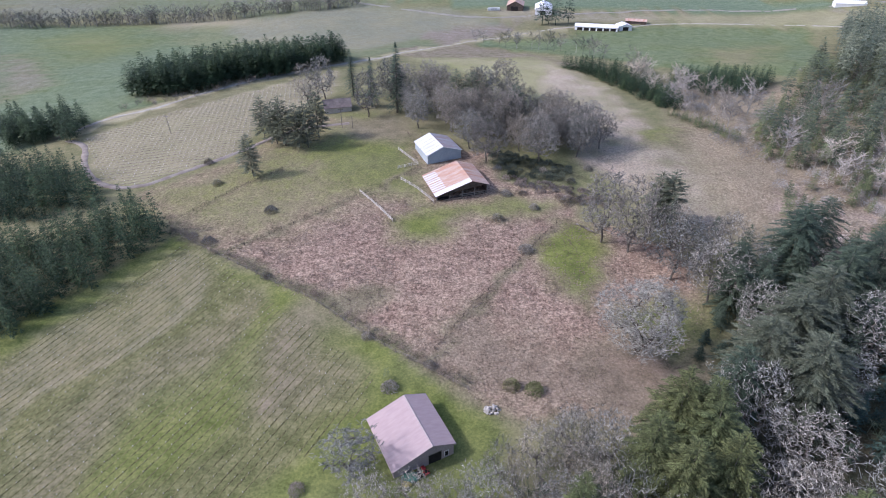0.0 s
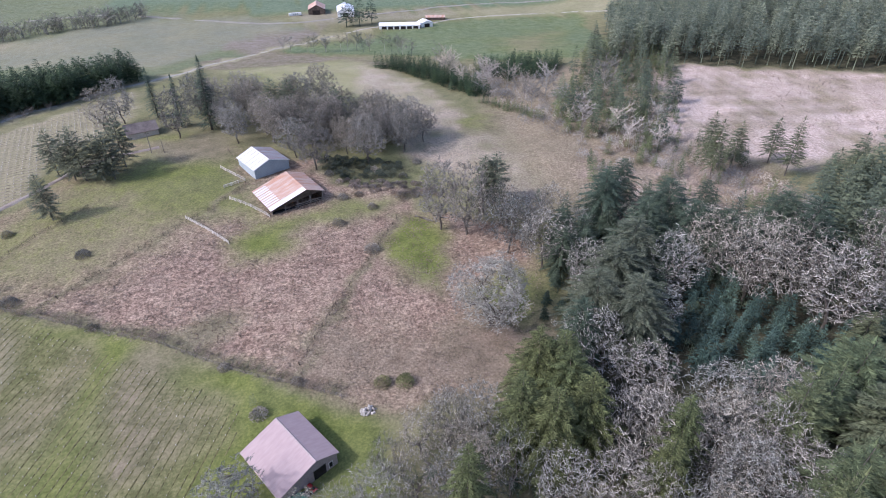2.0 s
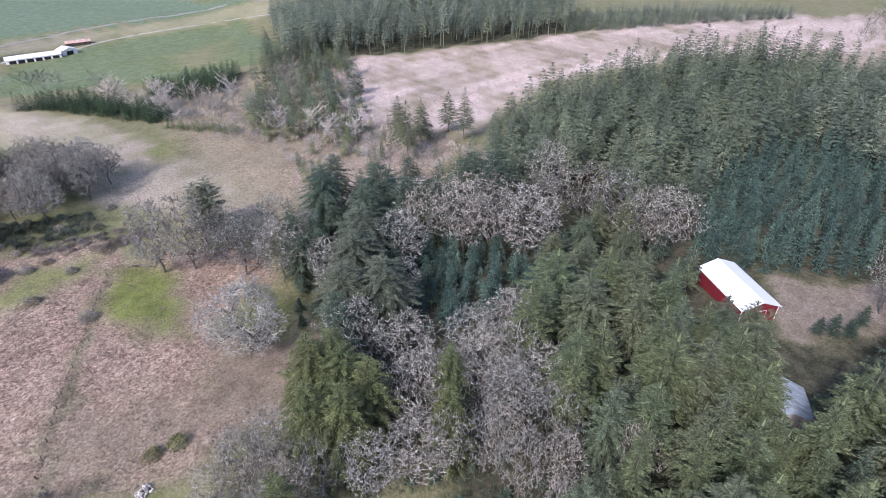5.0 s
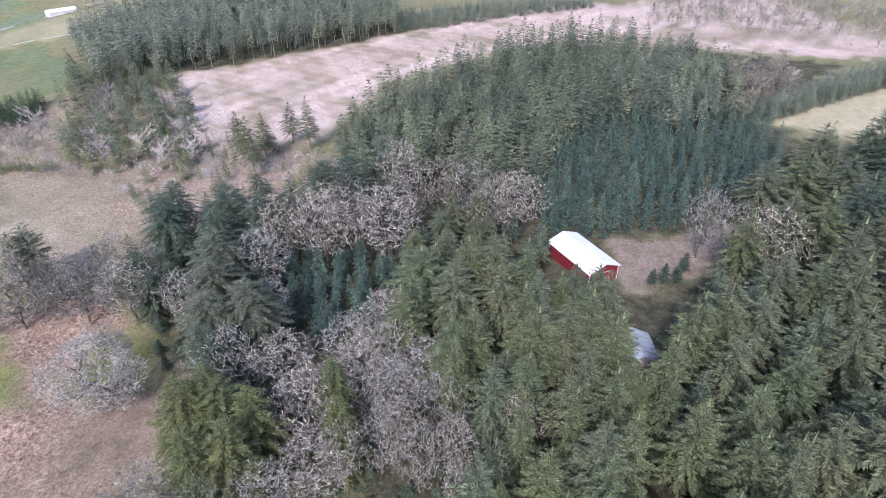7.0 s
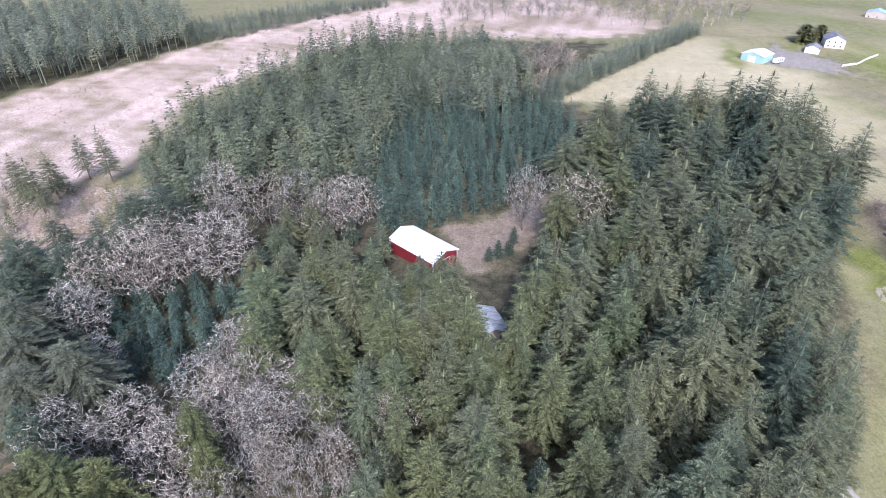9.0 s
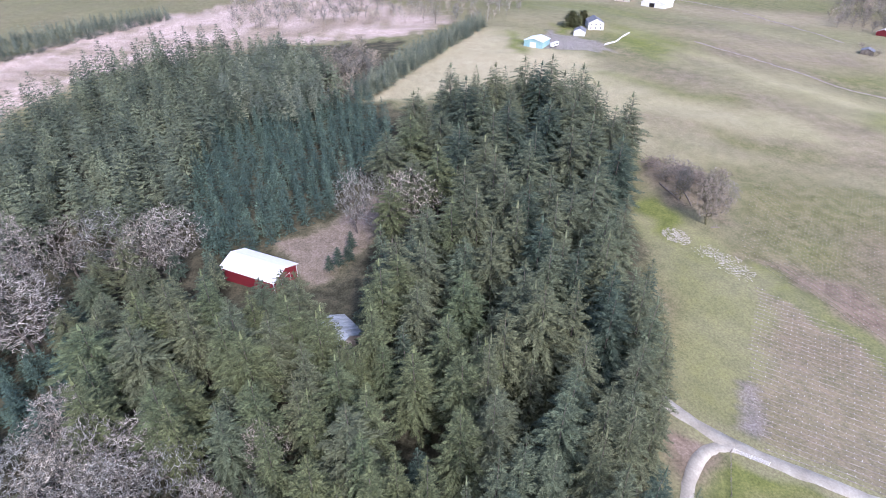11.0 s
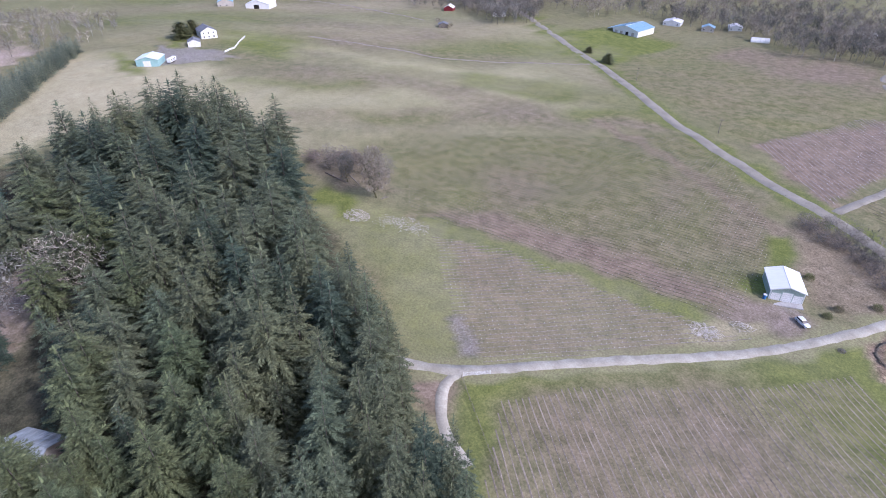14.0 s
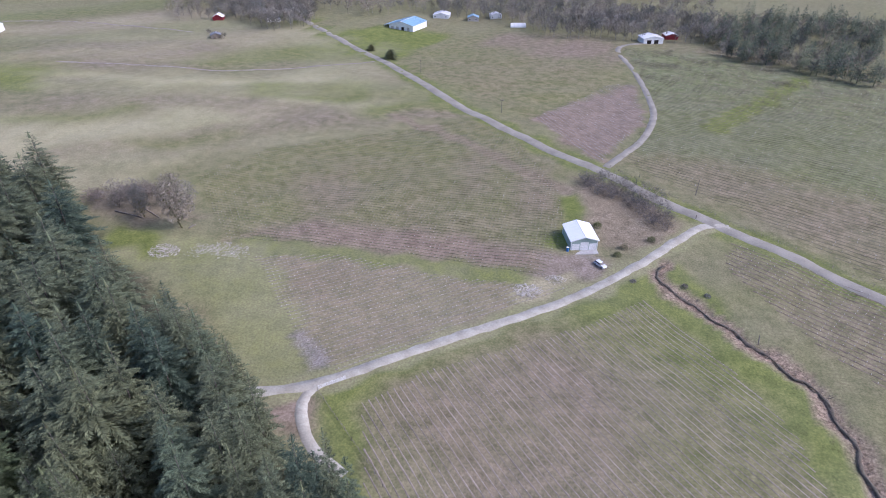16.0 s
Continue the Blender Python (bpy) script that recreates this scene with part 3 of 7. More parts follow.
# line, half width, fade, strength and weights of soft bands of other growth
BANDS = [
    ([(281, -163), (256, -183), (228, -209), (212, -229)], 3.9, 17.1, 0.92, *YELLOW),
    ([(332, -257), (308, -274), (286, -285)], 2.6, 22.8, 0.8, *YELLOW),
    ([(273, -271), (225, -291), (194, -321)], 3.9, 26.6, 0.92, *YELLOW),
    ([(184, -279), (155, -281), (134, -282)], 3.9, 17.1, 0.8, *YELLOW),
    ([(276, -425), (237, -414), (202, -413)], 3.9, 38, 0.69, *YELLOW),
    ([(390, -236), (353, -254)], 2.6, 22.8, 0.57, *YELLOW),
    ([(350, -208), (301, -221), (257, -240), (219, -267)], 5.2, 22.8, 0.66, *MAUVE),
    ([(351, -278), (296, -296), (245, -332)], 3.9, 26.6, 0.71, *MAUVE),
    ([(326, -190), (293, -204), (258, -225)], 3.9, 15.2, 0.57, *MAUVE),
    ([(196, -214), (163, -246), (111, -277)], 6.5, 15.2, 0.57, *MAUVE),
    ([(446, -301), (373, -323), (309, -351)], 3.9, 30.4, 0.57, *MAUVE),
    ([(118, -277), (90, -283)], 2.6, 7.6, 0.95, *MAUVE),
    ([(304, -175), (285, -191), (255, -221)], 2.6, 15.2, 0.56, *GREEN),
    ([(275, -334), (258, -373), (218, -398)], 6.5, 34.2, 0.6, *GREEN),
    ([(222, -287), (181, -286), (163, -296)], 3.9, 17.1, 0.6, *GREEN),
    ([(382, -241), (364, -254)], 5.2, 34.2, 0.6, *GREEN),
    ([(166, -315), (118, -310)], 5.2, 26.6, 0.52, *GREEN),
    ([(135, -276), (115, -288)], 3.9, 13.3, 0.6, *GREEN),
    ([(211, -191), (190, -215)], 2.6, 11.4, 0.38, *GREEN),
    # a bare strip and thin mauve growth across the western vineyard
    ([(-100, 70), (-86, 100), (-72, 131)], 0.6, 2.5, 0.75, *BARE),
    ([(-85, 60), (-70, 95), (-58, 122)], 3, 9, 0.6, *MAUVE),
    ([(-46, 95), (-36, 112), (-30, 118)], 5, 9, 0.8, *MAUVE),
    ([(-110, 80), (-92, 110), (-80, 138)], 4, 9, 0.55, *BARE),
    ([(-66, 70), (-52, 100), (-50, 125)], 3, 7, 0.6, *GREEN),
    # brown swaths over the cleared slope
    ([(200, 200), (260, 225), (330, 200), (400, 160)], 4, 14, 0.4, (0.0, 0.3, 0.7), (0, 0, 0)),
    ([(220, 260), (300, 240), (380, 190), (470, 120)], 4, 16, 0.35, (0.0, 0.4, 0.6), (0, 0, 0)),
    ([(440, 60), (480, 20), (520, -60)], 6, 22, 0.7, (0.0, 0.4, 0.6), (0, 0, 0)),
]
# line, half width, fade, and the weights as in COVER
EDGES = [
    (ROAD, 5.0, 4.0, (0.7, 0.1, 0.1), (0.1, 0, 0)),
    ([(-185, 246), (-160, 273), (-127, 320), (-101, 347), (-60, 385), (-39, 417), (-8, 456), (20, 484), (91, 528)], 3.5, 3.0, (0.1, 0.1, 0.2), (0.6, 0.1, 0)),
    ([(122, -272), (92, -261), (62, -244), (36, -227), (17, -215)], 2.2, 3.0, (0.1, 0.35, 0.55), (0.05, 0, 0)),
    (LANE, 3.2, 2.0, (0.35, 0.15, 0.1), (0.35, 0.05, 0)),
    (DITCH, 1.8, 2.4, (0.0, 0.75, 0.2), (0.1, 0, 0)),
    ([(-97, 161), (-81, 183), (-68, 198)], 0.2, 1.8, (0.3, 0.4, 0.1), (0, 0, 0.2)),
    ([(-71, 145), (-49, 167), (-26, 188), (-16, 202)], 0.2, 1.8, (0.2, 0.4, 0.1), (0, 0, 0.3)),
    ([(-6, 104), (6, 124), (18, 143), (32, 165)], 0.2, 1.8, (0.1, 0.4, 0.2), (0, 0, 0.3)),
    ([(-95, 158), (-73, 144), (-39, 124), (-15, 105), (3, 94)], 0.6, 2.0, (0.1, 0.3, 0.2), (0, 0, 0.4)),
]
ground = build_ground()


def ribbon(name, line, width, material, label, category="road", lift=0.08, step=3.0, rough=0.25):
    """A road laid over the land along a line."""
    pts = [Vector((*p, 0)) for p in line]
    fine = []
    for i in range(len(pts) - 1):
        p0, p1, p2, p3 = pts[max(i - 1, 0)], pts[i], pts[i + 1], pts[min(i + 2, len(pts) - 1)]
        k = max(2, int((p2 - p1).length / step))
        for j in range(k):
            s = j / k
            fine.append(0.5 * (2 * p1 + (p2 - p0) * s + (2 * p0 - 5 * p1 + 4 * p2 - p3) * s * s + (3 * p1 - p0 - 3 * p2 + p3) * s ** 3))
    fine.append(pts[-1])
    rnd = random.Random(name)
    bm = bmesh.new()
    rows = []
    for i, p in enumerate(fine):
        d = (fine[min(i + 1, len(fine) - 1)] - fine[max(i - 1, 0)]).normalized()
        nrm = Vector((-d.y, d.x, 0))
        row = []
        for s, drop in ((-0.5, -0.25), (-0.42, 0.0), (0.0, 0.06), (0.42, 0.0), (0.5, -0.25)):
            q = p + nrm * (s * width + (rnd.uniform(-rough, rough) if abs(s) > 0.1 else 0))
            row.append(bm.verts.new((q.x, q.y, lie(q.x, q.y) + 0.3 * float(ripple(q.x, q.y, 40, 4)) + 0.12 * float(ripple(q.x, q.y, 9, 3)) + lift + drop)))
        rows.append(row)
    for r0, r1 in zip(rows, rows[1:]):
        for j in range(4):
            bm.faces.new((r0[j], r0[j + 1], r1[j + 1], r1[j]))
    for f in bm.faces:
        f.smooth = True
    bmesh.ops.recalc_face_normals(bm, faces=bm.faces)
    me = bpy.data.meshes.new(name)
    bm.to_mesh(me)
    bm.free()
    me.materials.append(material)
    return tagged(new(name, me), label, category, kind="structure")


M_GRAVEL = surface("pale_gravel", (0.34, 0.315, 0.25), (0.47, 0.44, 0.36), 0.25, 0.95, fine=9, relief=0.4)
M_ASPHALT = surface("worn_asphalt", (0.24, 0.22, 0.178), (0.33, 0.305, 0.25), 0.15, 0.9, fine=14, relief=0.3)
M_TRACK = surface("dirt_track", (0.22, 0.18, 0.15), (0.33, 0.29, 0.24), 0.3, 0.95, fine=9, relief=0.4)
ribbon("lane", [(78, -76), (71, -79), (61, -85), (50, -96), (33, -114), (12, -135), (-4, -154), (-16, -172), (-27, -191), (-36, -205), (-45, -208)], 3.9, M_GRAVEL, "pale gravel lane between vineyards")
ribbon("lane", [(58, -88), (60, -84), (60, -79), (56, -73), (50, -68), (40, -64)], 3.2, M_GRAVEL, "pale gravel bend into the fir wood")
ribbon("road", [(420, -570), (291, -466), (223, -413), (169, -371), (100, -307), (57, -274), (23, -250), (5, -239), (-15, -223), (-37, -210), (-64, -194), (-88, -177), (-140, -140)], 6.8, M_ASPHALT, "grey worn country road with grassy verges")
ribbon("farm_track", [(5, -245), (-7, -280), (-12, -317), (-9, -353), (4, -415), (20, -467), (20, -493), (0, -514)], 4.2, M_ASPHALT, "curved gravel drive to a white barn")
ribbon("farm_track", [(369, -274), (317, -294), (262, -311), (218, -346), (183, -375)], 2.6, M_TRACK, "faint dirt track across the rolling field")
ribbon("farm_track", [(-185, 246), (-176, 262), (-160, 273), (-151, 284), (-127, 320), (-101, 347), (-60, 385), (-39, 417), (-8, 456), (20, 484), (91, 528), (140, 528)], 3.6, M_GRAVEL, "pale gravel track round the hill")
ribbon("farm_track", [(-179, 238), (-165, 228), (-153, 208), (-137, 190), (-120, 185), (-106, 197), (-91, 213), (-75, 235), (-50, 243)], 2.8, M_TRACK, "dirt track below the hilltop vineyard")
ribbon("farm_track", [(140, 528), (195, 547), (289, 536), (330, 500)], 3.6, M_GRAVEL, "pale gravel track beside the green field")
ribbon("road", [(-500, 730), (-160, 668), (6, 573), (100, 592), (213, 606), (388, 585), (700, 560)], 6.0, M_ASPHALT, "far valley road between fields")

M_MUD = surface("dark_mud", (0.1, 0.083, 0.058), (0.16, 0.135, 0.098), 0.8, 0.8)
ribbon("ditch", DITCH, 0.75, M_MUD, "narrow dark muddy ditch through rough grass", "ditch", -0.35, 1.2, 0.4)
ribbon("farm_track", [(640, -360), (560, -371), (507, -394), (420, -398), (362, -398)], 3.0, M_TRACK, "pale dirt track over the far rolling fields")

# ---- plants ----
def mesh_of(name, verts, faces, material, smooth=False):
    me = bpy.data.meshes.new(name)
    me.from_pydata(verts, [], faces)
    me.materials.append(material)
    if smooth:
        me.polygons.foreach_set("use_smooth", [True] * len(me.polygons))
    return me


def tube(verts, faces, pts, radii, sides=4):
    """A tapered tube along points, added to verts and faces."""
    base = len(verts)
    for i, p in enumerate(pts):
        d = (pts[min(i + 1, len(pts) - 1)] - pts[max(i - 1, 0)]).normalized()
        a = d.orthogonal().normalized()
        b = d.cross(a)
        for k in range(sides):
            w = 6.2832 * k / sides
            verts.append(p + (a * math.cos(w) + b * math.sin(w)) * radii[i])
    for i in range(len(pts) - 1):
        for k in range(sides):
            q = base + i * sides
            faces.append((q + k, q + (k + 1) % sides, q + sides + (k + 1) % sides, q + sides + k))


def conifer_crown(rnd, height, radius, boughs, sprays, low=0.1, droop=0.3, fat=1.0, narrow=0.8, blade=0.1, longest=1.5, hang=0.6):
    """Verts and faces of a crown of spreading boughs, each a flat frond of needle sprays."""
    verts, faces = [], []
    up = Vector((0, 0, 1))
    ring = max(5, min(7, boughs // 14))
    levels = boughs // ring
    for i in range(levels * ring):
        level, k = divmod(i, ring)
        step = (1 - low) / levels
        u = low + (1 - low) * ((level + 0.5) / levels) ** 0.86 + rnd.uniform(-0.3, 0.3) * step
        z = height * u
        phi = level * 0.9 + k * 6.2832 / ring + rnd.uniform(-0.32, 0.32)
        reach = radius * max((1 - u) / (1 - low), 0.0) ** narrow * rnd.choice((0.62, 0.85, 1.0, 1.12)) * rnd.uniform(0.9, 1.08) + 0.012 * height * rnd.random()
        out = Vector((math.cos(phi), math.sin(phi), 0))
        side = Vector((-out.y, out.x, 0))
        rise = 0.05 + 0.34 * u * u + rnd.uniform(-0.06, 0.08)
        dip = droop * rnd.uniform(0.7, 1.25)
        roll = rnd.uniform(-0.2, 0.2)
        for j in range(sprays):
            s = 0.12 + 0.88 * (j + rnd.random() * 0.8) / sprays
            p = out * (reach * s * 0.92) + up * (z + reach * (rise * s - dip * s * s))
            way = 0 if j == sprays - 1 else 1 if j % 2 else -1
            tip = (out * rnd.uniform(0.6, 0.95) + side * way * rnd.uniform(0.55, 0.95) + up * (rise * 0.6 - hang * dip * s + rnd.uniform(-0.14, 0.06) + way * roll)).normalized()
            length = fat * (reach * (0.3 * (1 - s) ** 0.8 + 0.1) + 0.22) * rnd.uniform(0.8, 1.2)
            length = min(length, longest * rnd.uniform(0.75, 1.15))
            wide = (tip.cross(up).normalized() + up * rnd.uniform(-0.25, 0.25)) * length * blade * rnd.uniform(0.8, 1.3)
            b = len(verts)
            verts += [p - wide, p + wide, p + tip * length]
            faces.append((b, b + 1, b + 2))
    b = len(verts)
    for k in range(5):
        w = 6.2832 * k / 5
        verts.append(Vector((0.018 * height * math.cos(w), 0.018 * height * math.sin(w), height * 0.93)))
    verts.append(Vector((0, 0, height * 1.02)))
    faces += [(b + k, b + (k + 1) % 5, b + 5) for k in range(5)]
    return verts, faces


def fir_crown(rnd, height, radius, whorls, dense, low=0.2, droop=0.25, narrow=0.8, blade=0.17, longest=1.3, ring=7, lift=0.5, full=0.5, least=0.32):
    """Verts and faces of a close crown: whorls of boughs, each a soft flat spray that thins towards its tip."""
    verts, faces = [], []
    up = Vector((0, 0, 1))
    for level in range(whorls):
        u = low + (1 - low) * ((level + 0.5) / whorls) ** 0.92
        ring_reach = rnd.uniform(0.82, 1.08)
        n = ring if u < 0.86 else ring - 2
        for k in range(n):
            phi = level * 2.4 + k * 6.2832 / n + rnd.uniform(-0.3, 0.3)
            z = height * u + rnd.uniform(-0.4, 0.4)
            reach = radius * min(1.0, (1 - u) / full) ** narrow * ring_reach * rnd.choice((0.66, 0.85, 1.0, 1.14)) + 0.2
            out = Vector((math.cos(phi), math.sin(phi), 0))
            side = Vector((-out.y, out.x, 0))
            rise = 0.02 + lift * u * u + rnd.uniform(-0.06, 0.06)
            dip = droop * rnd.uniform(0.7, 1.3)
            m = max(5, int(reach * dense))
            for j in range(m):
                s = 0.1 + 0.9 * ((j + rnd.random()) / m) ** 0.75
                p = out * (reach * s) + up * (z + reach * (rise * s - dip * s * s))
                way = 1 if j % 2 else -1
                ln = min((0.3 * reach * (1 - s) ** 0.7 + least) * rnd.uniform(0.7, 1.25), longest)
                tip = (out * rnd.uniform(0.55, 0.95) + side * way * rnd.uniform(0.35, 0.95) + up * (rise - 2 * dip * s * 0.8 + rnd.uniform(-0.28, 0.22))).normalized()
                wide = (tip.cross(up).normalized() + up * rnd.uniform(-0.7, 0.7)) * max(ln * blade, 0.1) * rnd.uniform(0.8, 1.3)
                b = len(verts)
                verts += [p, p + tip * ln * 0.5 + wide, p + tip * ln - wide * 0.4]
                faces.append((b, b + 1, b + 2))
    b = len(verts)
    for k in range(5):
        w = 6.2832 * k / 5
        verts.append(Vector((0.012 * height * math.cos(w), 0.012 * height * math.sin(w), height * 0.94)))
    verts.append(Vector((0, 0, height * 1.02)))
    faces += [(b + k, b + (k + 1) % 5, b + 5) for k in range(5)]
    return verts, faces


def trunk_of(height, radius, bend=0.01, rnd=random):
    verts, faces = [], []
    pts = [Vector((bend * height * math.sin(2.2 * s + 1), bend * height * math.cos(3 * s), height * s)) for s in (-0.02, 0.05, 0.3, 0.6, 0.97)]
    tube(verts, faces, pts, [radius * 1.4, radius, radius * 0.75, radius * 0.42, 0.03], 6)
    return verts, faces


def conifer(name, seed, height, radius, boughs, sprays, material, label, **shape):
    rnd = random.Random(seed)
    top = tagged(new(name), label, "tree")
    v, f = trunk_of(height, 0.013 * height, rnd=rnd)
    new("trunk", mesh_of("trunk", v, f, M_BARK, True)).parent = top
    v, f = conifer_crown(rnd, height, radius, boughs, sprays, **shape)
    new("crown", mesh_of("crown", v, f, material)).parent = top
    return top


def fir(name, seed, height, radius, whorls, dense, material, label, **shape):
    rnd = random.Random(seed)
    top = tagged(new(name), label, "tree")
    v, f = trunk_of(height, 0.011 * height, rnd=rnd)
    new("trunk", mesh_of("trunk", v, f, M_BARK, True)).parent = top
    v, f = fir_crown(rnd, height, radius, whorls, dense, **shape)
    new("crown", mesh_of("crown", v, f, material)).parent = top
    return top


def bare_tree(name, seed, height, spread, label, bark=None, tips=240, twigs=5, first=0.3, deep=0.42, thick=1.0, limb=None, fine=1.0):
    """A bare crown grown towards points that fill a rounded crown: trunk, forking limbs, branches and twigs."""
    rnd = random.Random(seed)
    r = np.random.RandomState(seed)
    bark, limb = bark or M_LICHEN, limb or M_BARK
    top = tagged(new(name), label, "tree")
    pos = [np.array((0.02 * height * math.sin(4 * s + seed), 0.02 * height * math.cos(5 * s + seed), height * first * 1.5 * s)) for s in (-0.05, 0.3, 0.65, 1.0)]
    parent = [-1, 0, 1, 2]
    goals = []
    while len(goals) < tips:
        q = r.normal(size=3)
        q = q / np.linalg.norm(q) * r.uniform(0.1, 1.0) ** 0.36
        lump = 1 + 0.22 * math.sin(3 * math.atan2(q[1], q[0]) + seed) + 0.12 * math.sin(5 * q[2] + 2 * q[0] + seed)
        g = np.array((q[0] * spread * lump, q[1] * spread * lump, height * (1 - deep) + q[2] * height * deep))
        if g[2] > height * first * 0.8:
            goals.append(g)
    root = np.array((0, 0, height * first))
    goals.sort(key=lambda g: np.linalg.norm(g - root))
    ends = []
    for g in goals:
        arr = np.array(pos[2:])
        d = g - arr
        dist = np.linalg.norm(d, axis=1)
        cost = dist + 0.5 * np.clip(arr[:, 2] - g[2], 0, None) + 0.12 * np.linalg.norm(arr - root, axis=1)
        j = int(np.argmin(cost)) + 2
        n = 1 + int(dist[j - 2] > 1.2) + int(dist[j - 2] > 2.8)
        last = j
        for k in range(1, n + 1):
            m = pos[j] + (g - pos[j]) * k / n
            if k < n:
                m = m + r.normal(size=3) * 0.16 * dist[j - 2]
            pos.append(m)
            parent.append(last)
            last = len(pos) - 1
        ends.append(last)
    load = [1.0] * len(pos)
    for i in range(len(pos) - 1, 0, -1):
        load[parent[i]] += load[i]
    rad = [0.0145 * height / 17 * thick * w ** 0.45 for w in load]
    tv, tf, cv, cf = [], [], [], []
    for i in range(1, len(pos)):
        p, q = Vector(pos[parent[i]]), Vector(pos[i])
        big = load[i] > 30
        r0 = min(rad[parent[i]], rad[i] * 1.5)
        tube(tv if big else cv, tf if big else cf, [p, q], [r0, rad[i]], 5 if big else 3)
    for e in ends:
        p = Vector(pos[e])
        out = (p - Vector(pos[parent[e]])).normalized()
        for _ in range(twigs):
            d = (out * 0.6 + Vector((rnd.gauss(0, 1), rnd.gauss(0, 1), rnd.gauss(0.25, 0.8))).normalized()).normalized()
            q, ln, thin = p, rnd.uniform(0.3, 0.62) * height / 15, 0.05 * height / 15 * fine
            # a crooked twig: two lengths and a side shoot
            for k in range(3):
                w = d.orthogonal().normalized() * thin
                b = len(cv)
                cv.extend([q - w, q + w, q + d * ln])
                cf.append((b, b + 1, b + 2))
                q = q + d * ln * (0.85 if k == 0 else 0.45)
                d = (d * 0.7 + Vector((rnd.gauss(0, 1), rnd.gauss(0, 1), rnd.gauss(0.2, 0.9))).normalized()).normalized()
                thin *= 0.8
    new("trunk", mesh_of("trunk", tv, tf, limb, True)).parent = top
    new("crown", mesh_of("crown", cv, cf, bark)).parent = top
    return top


def shrub_mesh(rnd, radius, height, blades, material, flat=0.5):
    """A mound of many small leafy sprays or canes with a ragged outline."""
    verts, faces = [], []
    for _ in range(blades):
        phi, t = rnd.uniform(0, 6.2832), rnd.random() ** 0.5
        p = Vector((radius * t * math.cos(phi), radius * t * math.sin(phi), height * (1 - t * t) ** 0.5 * rnd.uniform(0.25, 1.0)))
        d = Vector((rnd.gauss(0, 1), rnd.gauss(0, 1), rnd.gauss(0.5, 0.7))).normalized()
        ln = rnd.uniform(0.25, 0.55) * (radius * 0.45 + 0.2)
        w = d.orthogonal().normalized() * ln * flat * 0.35
        b = len(verts)
        verts += [p, p + d * ln * 0.5 + w, p + d * ln, p + d * ln * 0.5 - w]
        faces += [(b, b + 1, b + 2), (b, b + 2, b + 3)]
    return mesh_of("shrub", verts, faces, material)


def place(proto, x, y, scale=1.0, turn=None, wide=None, rnd=random):
    """One more of a plant, at its foot on the land."""
    turn = rnd.uniform(0, 6.28) if turn is None else turn
    ob = copy_thing(proto, Matrix.Identity(4))
    wide = scale if wide is None else wide
    ob.matrix_basis = Matrix.Translation((x, y, lie(x, y) - 0.1)) @ Matrix.Rotation(turn, 4, "Z") @ Matrix.Diagonal((wide, wide, scale, 1))
    return ob


def scatter(outline, gap, seed, keep=1.0):
    """Uneven places inside an outline, about gap metres apart."""
    r = np.random.RandomState(seed)
    xs = [p[0] for p in outline]
    ys = [p[1] for p in outline]
    gx, gy = np.meshgrid(np.arange(min(xs), max(xs), gap), np.arange(min(ys), max(ys), gap * 0.87))
    gx = gx + (np.arange(gx.shape[0]) % 2)[:, None] * gap / 2 + r.uniform(-0.36, 0.36, gx.shape) * gap
    gy = gy + r.uniform(-0.36, 0.36, gx.shape) * gap
    ok = (inside(gx, gy, outline, 0.1) > 0.5) & (r.uniform(0, 1, gx.shape) < keep)
    return list(zip(gx[ok].tolist(), gy[ok].tolist()))


def wood(name, outline, gap, seed, makers, material, label, low=0.7, high=1.15, keep=1.0, category="trees", spots=None, broad=1.0):
    """A stand of trees too many to count, as one mesh; makers: verts and faces of each kind of tree."""
    r = np.random.RandomState(seed)
    allv, allf, tones, base = [], [], [], 0
    for x, y in spots if spots is not None else scatter(outline, gap, seed, keep):
        v, f = makers[r.randint(len(makers))]
        s, a = r.uniform(low, high), r.uniform(0, 6.28)
        w = s * broad * r.uniform(0.85, 1.15)
        c, d = math.cos(a) * w, math.sin(a) * w
        allv.append(np.stack([v[:, 0] * c - v[:, 1] * d + x, v[:, 0] * d + v[:, 1] * c + y, v[:, 2] * s + lie(x, y)], 1))
        allf.append(f + base)
        tones.append(np.full(len(v), r.uniform(0.1, 1.0)))
        base += len(v)
    if not allv:
        return None
    v, f = np.concatenate(allv), np.concatenate(allf)
    me = bpy.data.meshes.new(name)
    me.vertices.add(len(v))
    me.vertices.foreach_set("co", v.ravel())
    me.loops.add(f.size)
    me.polygons.add(len(f))
    me.loops.foreach_set("vertex_index", f.ravel())
    me.polygons.foreach_set("loop_start", np.arange(0, f.size, 3))
    me.update(calc_edges=True)
    me.attributes.new("tone", "FLOAT", "POINT").data.foreach_set("value", np.concatenate(tones))
    me.materials.append(material)
    return tagged(new(name, me), label, category, kind="stuff")


def tri_arrays(verts, faces):
    tris = []
    for f in faces:
        tris += [f] if len(f) == 3 else [(f[0], f[1], f[2]), (f[0], f[2], f[3])]
    return np.array([tuple(v) for v in verts]), np.array(tris)


def plain_conifers(seeds, height, radius, whorls, dense, **shape):
    out = []
    for q in seeds:
        v, f = fir_crown(random.Random(q), height, radius, whorls, dense, **shape)
        tv, tf = trunk_of(height * 0.9, 0.012 * height)
        f = f + [tuple(i + len(v) for i in g) for g in tf]
        out.append(tri_arrays(v + tv, f))
    return out


